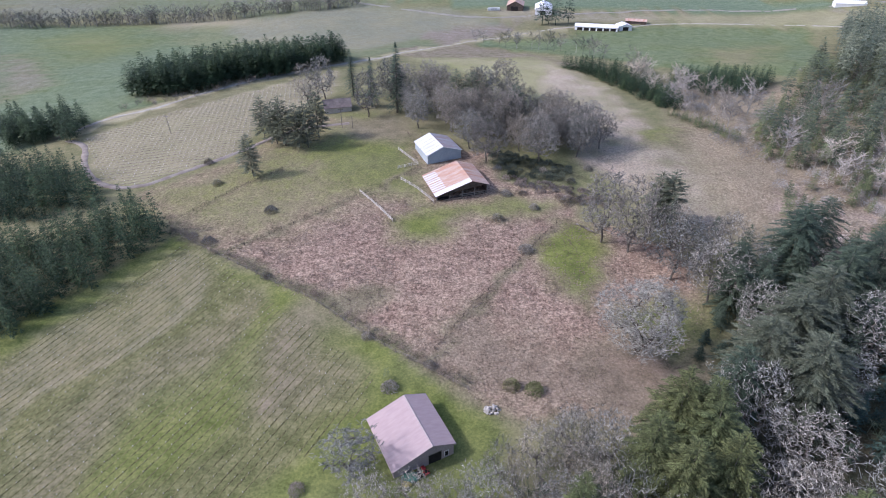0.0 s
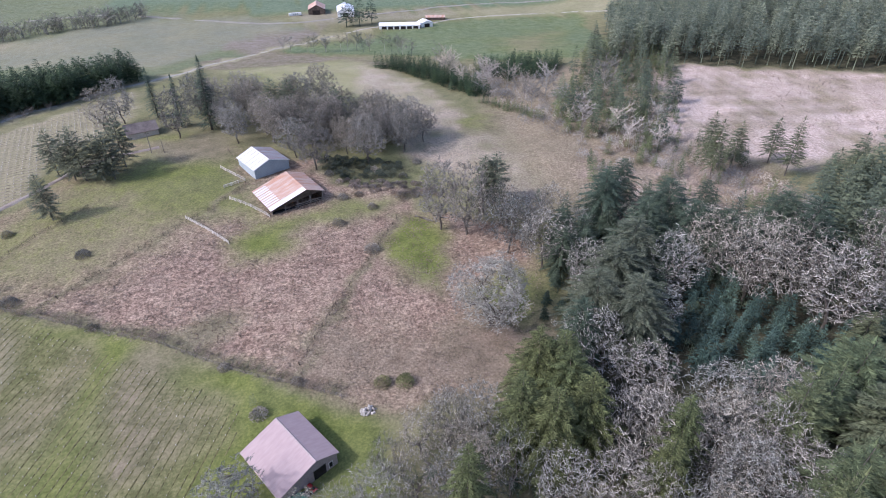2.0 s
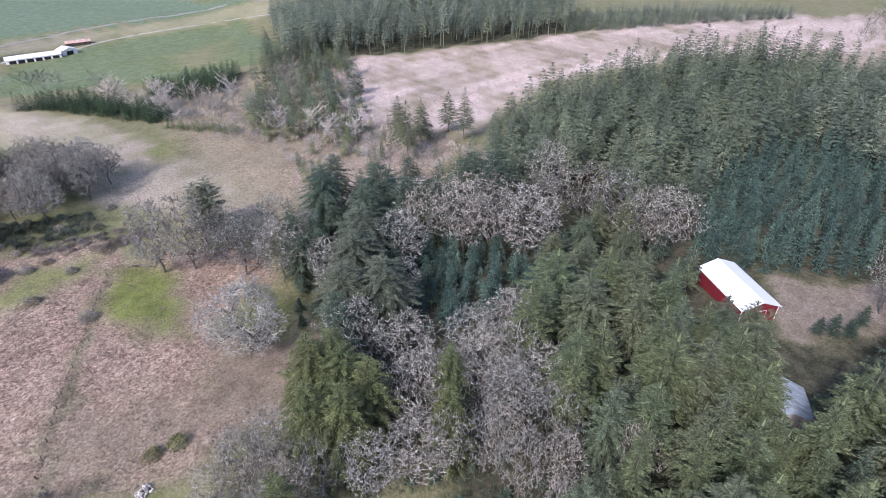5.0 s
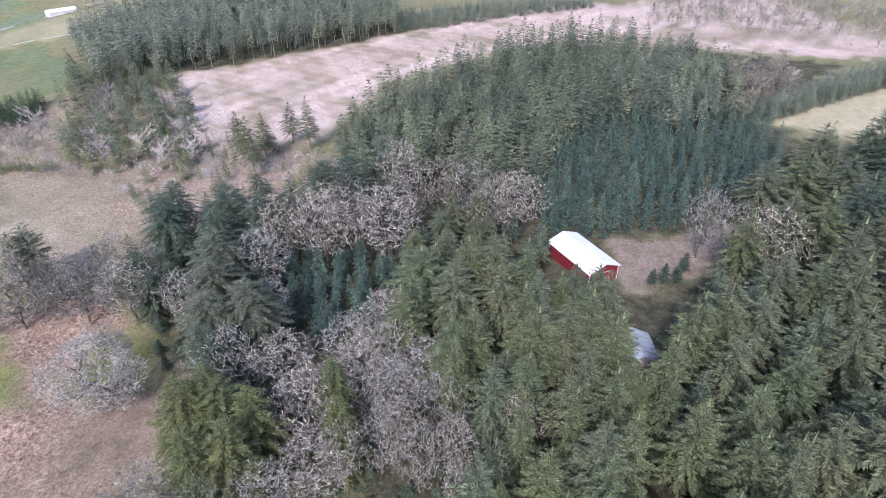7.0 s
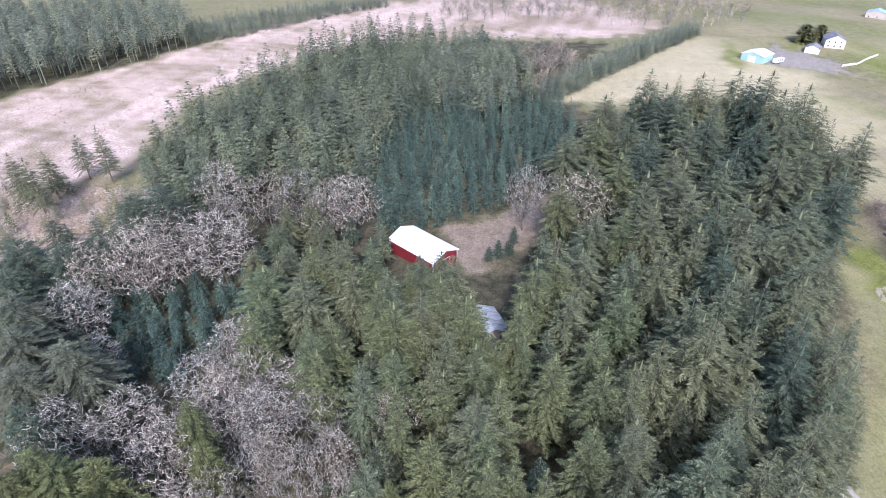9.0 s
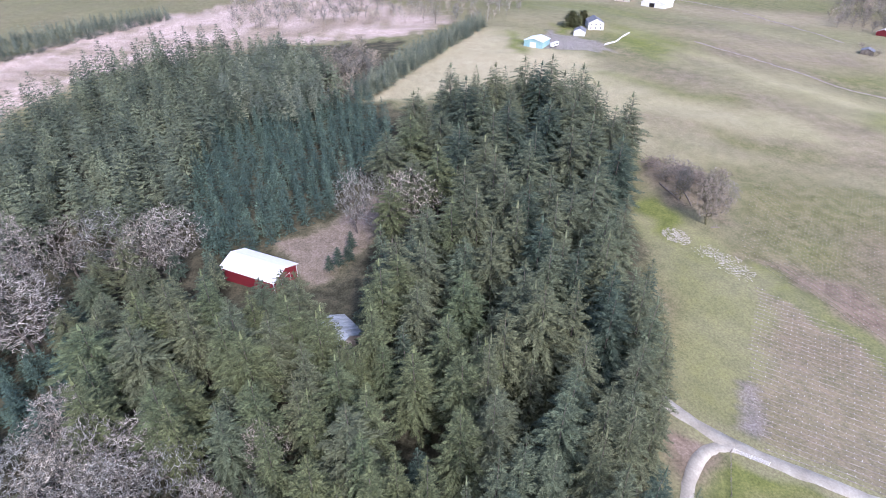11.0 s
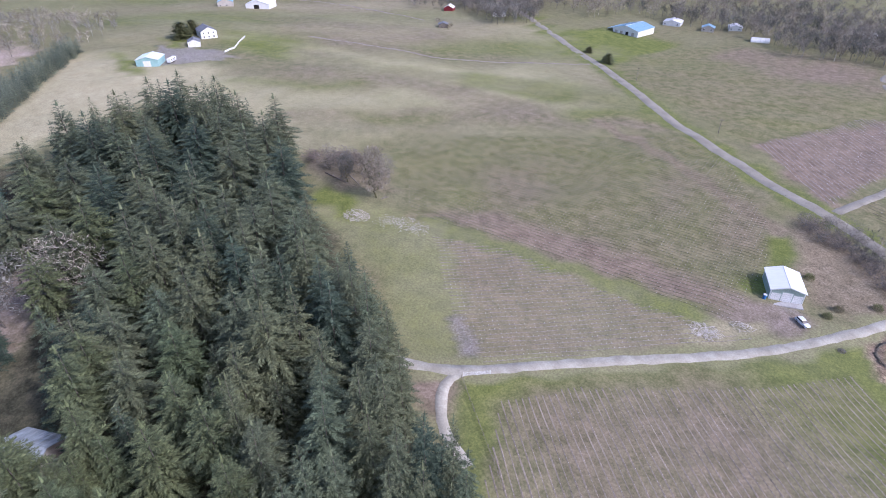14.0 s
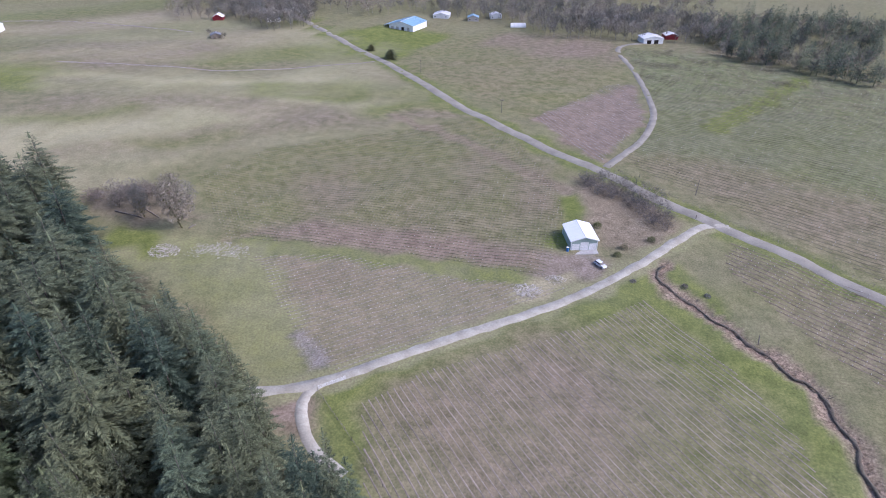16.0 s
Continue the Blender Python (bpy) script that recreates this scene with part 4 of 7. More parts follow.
def plain_bare(seeds, height, spread, limbs=8, twigs=24, thick=1.0, first=0.2):
    """Light bare trees or brush for the distance: stem, limbs and many thin twigs."""
    out = []
    for seed in seeds:
        rnd = random.Random(seed)
        v, f = [], []
        tube(v, f, [Vector((0, 0, -0.2)), Vector((0.02 * height, 0, height * 0.4)), Vector((0, 0.03 * height, height * 0.8))], [0.011 * height * thick, 0.007 * height * thick, 0.02], 3)
        for i in range(limbs):
            s = first + (0.75 - first) * (i + 0.5) / limbs
            phi = i * 2.4 + rnd.uniform(-0.5, 0.5)
            p = Vector((0, 0, height * s))
            d = Vector((math.cos(phi), math.sin(phi), rnd.uniform(0.5, 1.1))).normalized()
            e = p + d * spread * rnd.uniform(0.75, 1.1)
            w = d.orthogonal().normalized() * 0.005 * height * thick
            b = len(v)
            v += [p - w, p + w, e]
            f.append((b, b + 1, b + 2))
            for _ in range(twigs):
                q = p.lerp(e, rnd.uniform(0.2, 1.0))
                t = (d * 0.4 + Vector((rnd.gauss(0, 1), rnd.gauss(0, 1), rnd.gauss(0.3, 0.7))).normalized()).normalized()
                ln = spread * rnd.uniform(0.18, 0.5)
                w = t.orthogonal().normalized() * 0.0042 * height * thick
                b = len(v)
                v += [q - w, q + w, q + t * ln]
                f.append((b, b + 1, b + 2))
        out.append(tri_arrays(v, f))
    return out

# ---- where the plants stand ----
# foot and crown radius of the trees of the wood
FIR_TALL_A = [(82.6, -46.2, 9.8), (82.7, -53.9, 4.6), (93.1, -45.6, 6.1), (98.8, -54.5, 5.8), (97.5, -60.9, 4.5), (100.3, -69.9, 6.1), (61.2, -44.4, 5), (54, -47.5, 4.3), (80.4, -62.2, 6), (87.7, -70.7, 5.4), (64, -59.2, 6), (69.3, -50.5, 4.8), (54.1, -39.4, 5.5), (47.2, -29.4, 3.7), (73.8, -67.5, 4.3), (54.6, -52.9, 4.5), (132.9, -45.2, 6.4), (140.3, -56.3, 6.8), (131.1, -60.4, 6.1), (172, -77.6, 7.6), (170.3, -58.4, 7.9), (182.1, -51.9, 8.2), (251.3, -65.3, 8.4), (231.2, -67.3, 7.6), (243.9, -84.6, 9.5), (248.9, -100.6, 9.8), (240.1, -105.6, 8.2), (247.1, -113.4, 9.8), (229.7, -121.1, 9.5), (208.3, -118, 7.5), (187.1, -116, 7), (195.3, -127.1, 7.6), (138.3, -70.3, 7.3)]
FIR_TALL_B = [(170.9, -90.7, 8.8), (128.6, -79.4, 6.7), (143.5, -88, 7.8), (155.7, -102.1, 8), (119.2, -52.6, 6.4), (112.2, -57.1, 6.2), (118.9, -63.6, 5.8), (126.4, -71.9, 7), (110.9, -43, 6), (155.1, -57.5, 7.8), (160.4, -70.9, 7.2), (198.7, -93.3, 8.7), (199.3, -103.8, 8.9), (200.6, -76.7, 8.6), (104.6, -60.4, 5.3), (111.6, -75.4, 6.5), (114.6, -82.1, 5.2), (150.2, -46.1, 7), (176.4, -101.2, 8.1), (191.4, -67.7, 7.6), (223.2, -109.5, 9.1), (219.5, -83.7, 8.1), (222.4, -72.9, 7.4), (79.2, -36.7, 4.6), (60.5, -28.9, 4.9), (44.8, -33.7, 4.5), (71.2, -30.9, 3.9), (40.7, -25.4, 2.7), (87.6, -64.9, 4.7), (81.9, -69.9, 4.7), (65.1, -65.4, 4.2), (46.3, -42.9, 4), (39.3, -43.1, 3.8)]
FIR_TALL_C = [(36.8, -47.4, 3.9), (33.5, -51, 2.9), (36.1, -38.1, 3.2), (27.3, -47.3, 2.8), (31.1, -40.8, 3.2), (45.3, -24.4, 3.3), (87.9, -46.3, 4.8), (53.5, -58, 3.3), (49.7, -50, 3.6), (36.7, -29.4, 3.1), (43, -18.7, 2.7)]
FIR_MID_A = [(92.9, 2.1, 5), (93.2, -9.9, 4.4), (99.5, -21.6, 5.6), (101.7, -33.7, 6.8), (86.5, -25.8, 5.5), (78, -16.8, 6), (76.6, -31.6, 4.1), (73.7, -26, 5.1), (64.8, -2.2, 6), (64.3, -31.6, 5.1), (60.8, -22.6, 5.4), (52.6, -4.9, 4.4), (53.7, -9.4, 2.9), (52.1, -14.3, 3.4), (71, 4.6, 3.3), (95.9, 12.7, 5.5), (118, -19.4, 6.6), (138, -31.3, 6.6), (136.3, -38.7, 7), (198.5, -27.6, 8.5), (242.6, -46.1, 8.5), (212.6, -52.1, 8.2), (211.5, -39.3, 8.1), (173.9, -42.5, 7.4), (170.8, -33, 6.8), (108.7, -13.6, 6.2), (157.2, -23.1, 5.4), (116.1, -26.9, 6.2), (114.5, -36.9, 6.2), (99.5, 42.4, 7.3), (91.9, 49.8, 5.1), (84.8, 31.1, 5.3)]
FIR_MID_B = [(116.3, 29.1, 4.8), (71.4, 21.1, 4.2), (96.9, 23.3, 5.2), (114.1, 37.6, 6.3), (112.1, 44, 6.3), (76.8, 15.5, 4.6), (76.1, 7.4, 3.4), (49.3, 15.1, 4.6), (103.1, 30.9, 4.8), (84.8, 5.6, 3.6), (65.1, 12.7, 3.7), (57.1, 5.3, 4.3), (73.5, 30.1, 3.5), (49.9, 0.8, 2.9), (102.3, 21.8, 5.5), (91.5, 18.2, 6.4), (100.1, 8.7, 5), (109.3, 6.7, 5.3), (69.4, -6.2, 4.4), (97.8, 1.4, 4.6), (113.5, -19, 6.5), (80.2, -1, 4.1), (58.7, -4.1, 3.6), (103.4, 53.5, 7.7), (83.6, 48.4, 6.2), (80.4, 34.2, 6.4)]
FIR_EDGE_A = [(94.5, 137.6, 7.8), (109.2, 126, 9), (86.1, 108.1, 9), (77.1, 101.9, 9), (139.3, 111.4, 8.8), (65.9, 92.2, 8.2), (73, 85.6, 8.9), (114.8, 108.1, 7.9), (56.9, 83.8, 5.1), (96.2, 118.2, 7.7), (110.3, 114.3, 7.1), (144.6, 104.5, 7.8)]
CEDAR_A = [(42.3, 74.8, 6.2), (46.1, 68.7, 7.5), (34.2, 64.7, 4.9), (46.7, 61, 5.6), (38.4, 59.3, 5.9), (61.3, 52.3, 4.3), (53.5, 45.9, 4.3), (19.8, 53.3, 3.9), (47, 72.9, 6.3), (49.4, 11, 3.1)]
OAK_NEAR = [(59, 80.7, 7.7), (64.5, 69.1, 7.4), (55.1, 56.5, 8.4), (78.5, 60.8, 8.4), (88.5, 56.2, 6.9), (70.6, 50.5, 7.4), (79.8, 48.4, 5.8), (77.6, 40.1, 8.4), (68.6, 42.2, 6.6), (30.1, 57.6, 5.2), (37.2, 51.7, 5.7), (46.1, 47.9, 7.7), (72.5, 107.9, 5.9), (61.7, 135.2, 8.4), (68.2, 125.3, 7.6), (82.4, 86.5, 4.5), (28, 69.7, 5.2), (21.8, 68.7, 4.6), (82.9, 55.7, 6.4), (67.3, 48.1, 6.1), (69.3, 30.8, 6.2), (62.3, 25.2, 4.7), (56.3, 38.7, 5.1), (56.1, 29.9, 4.6), (54.3, 20.8, 3.4), (72.6, 15.4, 4.3), (51, 44, 4.2), (61.8, 58.6, 5.9), (60.3, 37, 4.8)]
OAK_TALL = [(94.7, 101.5, 7.3), (111.3, 107.1, 7.5), (116.2, 95.5, 10.2), (131.6, 93.9, 10.2), (127.5, 79.2, 10.2), (141.4, 82.6, 8.3), (161.3, 65.1, 10.2), (154.7, 52.2, 8.6), (161, 47.1, 8.3), (162, 77.4, 9.8), (162.2, 92.9, 6.9), (121.7, 99.4, 10.2), (114.2, 110.1, 8.9), (170.3, -11.9, 5.9), (166.8, -19.8, 8.2), (167.7, -30.7, 8.8)]
# foot alone
FIR_N = [(166.4, 176.2), (172.4, 167.6), (157.3, 161.6), (192.1, 168.8), (188.9, 156), (188.6, 137.2), (198, 132), (209.5, 145.1)]
OAK_G = [(-26.4, 272.1), (-16, 282.8), (-6.5, 247.1), (-18.6, 239), (3.6, 247.9), (9.3, 274.1), (12.9, 228.4), (20.9, 242.3), (29.4, 254.4), (34.8, 233.5), (23.9, 217.6), (46.4, 231.4), (38.8, 218.8), (9.8, 206.1), (3.4, 218.8), (-10.7, 294.3), (30.7, 207.6), (20.9, 285.5), (47.1, 213.9), (-35.8, 282.9)]
OAK_M = [(42.2, 100.2), (44.7, 153.6), (52.7, 149.3), (59.2, 155.7), (66.4, 146.8), (72.8, 142.7), (80.7, 145.9), (66.7, 137), (91.6, 143.5), (84.8, 135), (65.1, 151.3)]
OAK_S = [(-42.7, 252), (-73.7, 267.1), (-69.9, 284.1)]
OAK_D = [(172, -143), (163, -149), (157, -151), (180, -140)]
OAK_PINK = [(8.6, 68.2), (15.9, 71.8), (22.7, 74.2), (24.1, 66.2), (-1.5, 60.9), (-8.0, 60.3), (13.0, 62.1), (19.1, 60.7), (5.2, 61.4), (25.5, 61.1), (-15.3, 59.6), (28.9, 58.3)]
PINE_W = [(-83.5, 227.1), (-76.9, 220.8), (-72.8, 219), (-66.3, 216.7), (-62.8, 216.7), (-78.2, 192.4), (-60.2, 226.5), (83.4, 160.9), (-29.5, 258.7), (-42.8, 267.4), (-2.1, 260.1), (5.1, 256.6), (24.5, 250.9), (-56, 288.5), (67.9, 164.3), (64.6, 165.9)]
SMALL_FIR = [(67.9, 115.2), (73.4, 129.5), (76.6, 134.7), (58.9, 103.6), (62, 108.7), (69.5, 119.7), (149, -1), (151, -4), (152.5, -8), (160, -9), (155, -7)]
BUSH_M = [(-64.6, 168), (-79.6, 149.9), (20.6, 148), (12.7, 165.5), (25.7, 173.2), (16.5, 182.3), (22.6, 182.7), (-99.2, 203.2), (-90, 187.1), (12.5, 93.1), (17.6, 91.6), (14.3, 201.4), (37.1, 177.5), (41.2, 191.9), (49.6, 203.6), (31.7, 200.2)]
BUSH_F = [(-86.5, 153.6), (-80.5, 149.9), (-63.3, 138.5), (-56.7, 133.2), (-50.3, 128.2), (-35.4, 118.8), (-23.3, 109.2), (-17.2, 106.2), (-9.8, 102.5), (-6.8, 98.8), (-31.6, 114.3), (-94.3, 154.5), (-15.6, 91.5), (-31.1, 66.4)]
# outlines of stands
WOOD_FIR = [(258.3, -44.3), (292.8, -75.2), (294.9, -113.5), (274.3, -137.7), (230.4, -143.6), (189.1, -130.5), (153.5, -103), (121.6, -91.8), (109.7, -92.1), (88.1, -84.2), (68.2, -74.1), (59.5, -67.2), (48.1, -61.7), (35.9, -61.5), (61.2, -24.8), (54.9, 13.2), (76.7, 27.1), (87.9, 49.5), (117.7, 54.9), (128.6, 38.3), (109.9, 21.7), (112, 4.6), (125.8, -8.5), (142.6, -16.9), (164.1, -47.9)]
WOOD_MID = [(153.9, 124.8), (249.1, 150.7), (357.7, 121.2), (402.8, 87.6), (392.6, 25.8), (351.5, -9.9), (296.5, -19.9), (268, 38), (230.5, 50.4), (188, 47.9), (169, 59), (179.9, 86.3), (160.6, 95.4)]
PLANT_BLUE = [(178, 46.7), (256.5, 51), (297.1, 42.5), (298.7, -21.8), (266.5, -38.9), (227.2, -31.5), (196.2, -4.1), (181.6, -6.7), (168, 16.7), (159.4, 36.6)]
PLANT_SMALL = [(106.1, 105), (121.1, 87.6), (130, 68.8), (129.4, 58.9), (107.9, 60.2), (97.5, 60.2), (83, 77.9), (84.7, 87.5)]
PLANT_W = [(-142.8, 147.8), (-130.5, 157.6), (-113.1, 167.9), (-99.2, 158.7), (-94.3, 150), (-116.9, 104.7), (-170, 90), (-190, 140)]
PLANT_W2 = [(-183.3, 204.8), (-155.7, 202.5), (-127.5, 176.3), (-135.5, 167.4), (-154.3, 159.2), (-240, 190)]
BELT_N = [(-181, 298), (-149, 299), (-126, 324), (-107, 339), (-75, 374), (-88, 396), (-140, 356), (-185, 322)]
BELT_W = [(-206, 227), (-186, 241), (-174, 234), (-180, 262), (-225, 262)]
PLANT_N1 = [(99, 277), (91, 300), (74, 338), (62, 356), (74, 366), (95, 345), (112, 295), (110, 278)]
PLANT_N2 = [(120, 320), (131, 304), (161, 306), (178, 330), (150, 345), (118, 335)]
HEDGE_N = [(99, 268), (108, 252), (119, 234), (124, 238), (113, 258), (103, 272)]
BRUSH_N = [(103.8, 365.8), (122.7, 326), (138, 285.1), (158.3, 268.9), (152.7, 232.4), (120.3, 229.3), (105.6, 272.5), (96.6, 323.5)]
WOOD_NE = [(115.6, 223.1), (205.7, 351.3), (298.3, 396.6), (188, 221.5), (146, 183.2), (139.5, 195.6), (132.8, 208.6)]
WOOD_FAR = [(296.3, 474.3), (351.9, 479.9), (456.3, 455.9), (494.6, 315), (394.6, 216), (366.3, 228.9), (305.4, 271.6), (222, 313), (203.7, 321.7)]
PLANT_FAR = [(422.3, 256.3), (476, 225.4), (574.3, 117.6), (543.3, 110.5), (508.4, 132.6), (383.8, 224.2)]
HEDGE_E = [(306, -31), (376, -87), (442, -140), (449, -130), (388, -73), (316, -20)]
WOOD_E = [(343.1, 48), (403.1, 19.5), (348.8, -6.4), (290.7, -6.2), (266.2, 5.2), (274.8, 44.5)]
BARE_E = [(376.5, -3.8), (405.9, -39.5), (356.2, -47.9), (309.2, -24.8), (294.3, -7.1)]
BARE_FAR_E = [(745.7, 71.6), (616.1, -177.3), (485.7, -198.1), (447.2, -126.7), (506.3, -53.5), (488.4, 57.3)]
BARE_S = [(424.4, -494.6), (323.6, -532.4), (281.6, -461.4), (304.5, -426.2), (382.6, -467)]
BARE_S2 = [(254.2, -571.3), (92.4, -642.1), (-68, -595.9), (-63.9, -519.1), (32.2, -513.5), (77, -499.8), (143.4, -561.8), (208.2, -549)]
WOOD_SW = [(-38.6, -572.6), (-119.5, -651.7), (-191.8, -628.6), (-144.7, -427.6), (-105.2, -451.7), (-49.6, -489.6)]
BRUSH_GAR = [(14.2, -227.4), (1.3, -229.2), (-24.4, -207.9), (-24, -191), (-17, -197), (-4, -212), (8, -217)]
HEDGE_FAR = [(-480, 545), (-391, 558), (-337, 570), (-274, 578), (-217, 591), (-148, 612), (-106, 643)]
TREES_FAR = [(8, 450), (35, 440), (58, 426), (77, 417), (94, 387)]
PALE_NE = [(117, 194), (142, 206), (179, 203), (184, 167), (172, 128), (140, 118), (118, 147), (110, 171)]
SCRUB_NE = [(112, 238), (125, 215), (140, 190), (155, 175), (171, 158), (180, 140)]

# ---- trees and shrubs, placed ----
FIRS = [fir("fir_tree", 10 + i, 30, 6.5, w, 9.5, m, "tall fir with spreading grey-green boughs", droop=d, narrow=k, full=q)
        for i, (w, m, d, k, q) in enumerate(((22, M_FIR, 0.24, 0.85, 0.5), (20, M_FIR, 0.32, 0.8, 0.45), (23, M_FIR, 0.18, 0.9, 0.55), (21, M_FIRDARK, 0.28, 0.85, 0.5)))]
MIDFIRS = [fir("fir_tree", 15 + i, 26, 6.0, w, 9.5, m, "olive-green fir with feathery layered boughs", droop=d, narrow=k, full=q)
           for i, (w, m, d, k, q) in enumerate(((20, M_FIROLIVE, 0.22, 0.85, 0.5), (19, M_FIR, 0.28, 0.8, 0.55), (21, M_FIROLIVE, 0.18, 0.9, 0.6)))]
LOWFIRS = [fir("fir_tree", 25 + i, 20, 5.0, 15, 5.0, m, "shorter dark fir between taller ones", droop=0.28, narrow=0.85, full=0.7, blade=0.28, longest=1.5) for i, m in enumerate((M_FIRDARK, M_FIR))]
BIGFIR = fir("fir_tree", 20, 34, 9.6, 23, 9.5, M_FIR, "broad old fir with long drooping boughs", droop=0.42, narrow=0.8, blade=0.14, longest=1.5, full=0.55)
CEDARS = [fir("cedar_tree", 30 + i, 21, 6.0, 26, 13, M_CEDAR, "broad olive-green cedar at the edge of the wood", droop=0.35, narrow=0.7, low=0.05, longest=0.8, ring=8, full=0.6) for i in range(2)]
EDGEFIRS = [fir("fir_tree", 35 + i, 24, 7.5, 22, 11, M_FIREDGE if i else M_FIRDARK, "dark broad fir at the meadow's edge", droop=0.36, narrow=0.6, low=0.08, longest=0.9, ring=9, full=0.42) for i in range(2)]
PINES = [fir("pine_tree", 40 + i, 21, 5.0, 20, 10, M_PINE, "grey-green pine standing in the pasture", narrow=0.6, low=0.16, droop=0.12, full=0.5, longest=1.1, ring=6, least=0.45, blade=0.2) for i in range(2)]
SPRUCE = conifer("fir_tree", 43, 30, 6.4, 220, 16, M_FIRDARK, "tall dark pointed fir behind the barns", narrow=0.7, low=0.06, droop=0.3, blade=0.13)
YOUNG = [conifer("young_fir", 45 + i, 5.5, 2.2, 70, 10, M_FIRDARK, "young dark fir growing in the open", droop=0.3, narrow=0.7, blade=0.14) for i in range(2)]
OAKS = [bare_tree("oak_tree", 50 + i, h, q, "bare oak with pale lichen-covered branches", fine=1.1, tips=400, twigs=4, thick=1.1) for i, (h, q) in enumerate(((17, 6.4), (16, 6.0), (18, 6.8)))]
GREYOAKS = [bare_tree("oak_tree", 60 + i, h, q, "bare grey oak with fine twigs", bark=M_TWIG, fine=1.5, tips=480, twigs=5) for i, (h, q) in enumerate(((21, 8.2), (20, 7.6)))]
MEADOW_OAK = bare_tree("oak_tree", 70, 22, 9.8, "wide bare oak standing alone in the meadow", bark=M_LICHENPALE, tips=1000, first=0.16, deep=0.46, fine=1.15, twigs=5, limb=M_DARKWOOD, thick=1.1)
SNAG = bare_tree("bare_tree", 72, 22, 6.8, "open bare maple with dark upright limbs", bark=M_TWIG, tips=250, first=0.22, deep=0.42, fine=1.6, thick=1.2)
PROTOS = FIRS + MIDFIRS + LOWFIRS + [BIGFIR] + CEDARS + EDGEFIRS + PINES + [SPRUCE] + YOUNG + OAKS + GREYOAKS + [MEADOW_OAK, SNAG]

rnd = random.Random(5)
taken = [(113, -5), (139, 14), (140, 24), (141, 6), (148, 0)]


def free(x, y, gap):
    if any((x - a) ** 2 + (y - b) ** 2 < gap * gap for a, b in taken):
        return False
    taken.append((x, y))
    return True


for i, (x, y, q) in enumerate(FIR_TALL_A + FIR_TALL_B + FIR_TALL_C):
    if free(x, y, 4.0):
        h = rnd.uniform(1.06, 1.18)
        place(BIGFIR if q > 9.0 else FIRS[rnd.randrange(4)], x, y, 1.04 if q > 9.0 else h, wide=q / (9.6 if q > 9.0 else 6.5) * 1.2, rnd=rnd)
for x, y, q in FIR_MID_A + FIR_MID_B:
    if free(x, y, 4.0):
        place(MIDFIRS[rnd.randrange(3)], x, y, rnd.uniform(1.0, 1.14), wide=q / 6.0 * 1.22, rnd=rnd)
for x, y, q in [(119.9, 28.5, 4.5), (114.2, 19.1, 4.5), (110.5, 11.2, 4.2), (111.7, 32.3, 5), (125.4, 39.1, 5), (97.3, 20.4, 5), (88.9, -1.7, 3.6), (93.0, -8.1, 3.6), (87.4, -5.0, 3.4), (88.1, -11.3, 4.2), (89.0, -3.6, 3.4), (87.2, -6.1, 3.2), (88.3, -3.0, 3.4)]:
    place(MIDFIRS[rnd.randrange(3)], x, y, rnd.uniform(0.78, 0.88), wide=q / 6.0, rnd=rnd), taken.append((x, y))
for i, (x, y, q) in enumerate(FIR_EDGE_A):
    if free(x, y, 3.0):
        place(EDGEFIRS[1 if i in (2, 3, 5, 6) else 0], x, y, rnd.uniform(0.92, 1.04), wide=q / 7.0, rnd=rnd)
for x, y in FIR_N:
    if free(x, y, 3.0):
        place(FIRS[rnd.randrange(3)], x, y, rnd.uniform(0.65, 0.85), wide=0.75, rnd=rnd)
for x, y, q in CEDAR_A:
    if free(x, y, 3.0):
        place(CEDARS[rnd.randrange(2)], x, y, rnd.uniform(1.1, 1.25), wide=q / 6.0 * 1.25, rnd=rnd)
for x, y, q in OAK_NEAR:
    if free(x, y, 2.0):
        place(OAKS[rnd.randrange(3)], x, y, rnd.uniform(1.1, 1.22), wide=q / 6.4, rnd=rnd)
for x, y, q in OAK_TALL:
    if free(x, y, 2.0):
        place(OAKS[rnd.randrange(3)], x, y, rnd.uniform(1.38, 1.5), wide=q / 6.0, rnd=rnd)
for x, y in OAK_G + [(16, 262), (2, 232), (28, 228), (40, 245), (-12, 262), (50, 222), (33, 218), (14, 245), (-30, 262), (-22, 252), (-4, 236), (8, 240), (20, 232), (44, 240), (54, 232), (-14, 272), (24, 262), (6, 264), (42, 226), (58, 224)]:
    place(GREYOAKS[rnd.randrange(2)], x, y, rnd.uniform(0.75, 1.0), rnd=rnd)
place(MEADOW_OAK, 44, 105, 1.0, 0.4)
place(SNAG, -20.5, 69.0, 0.58, 1.2, wide=0.85)
for i, (x, y) in enumerate(OAK_M[1:]):
    place(SNAG if i in (0, 1, 6) else OAKS[rnd.randrange(3)], x, y, rnd.uniform(0.7, 0.95) if i > 1 else 1.15, rnd=rnd)
for x, y in OAK_S:
    place(SNAG, x, y, 1.0, rnd=rnd)
BRUSHTREE = bare_tree("bare_tree", 75, 13, 5.0, "low many-stemmed bare tree in the brush", bark=M_TWIG, tips=380, first=0.06, deep=0.48, fine=1.3)
PROTOS.append(BRUSHTREE)
MOSSY = bare_tree("oak_tree", 74, 23, 5.4, "tall bare tree with mossy trunk at the field corner", bark=M_TWIG, tips=460, first=0.14, deep=0.45, fine=1.3, limb=M_MOSS)
PROTOS.append(MOSSY)
place(MOSSY, 146.9, -136.2, 1.0, 0.5)
place(MOSSY, 165.4, -137.2, 0.62, 2.5)
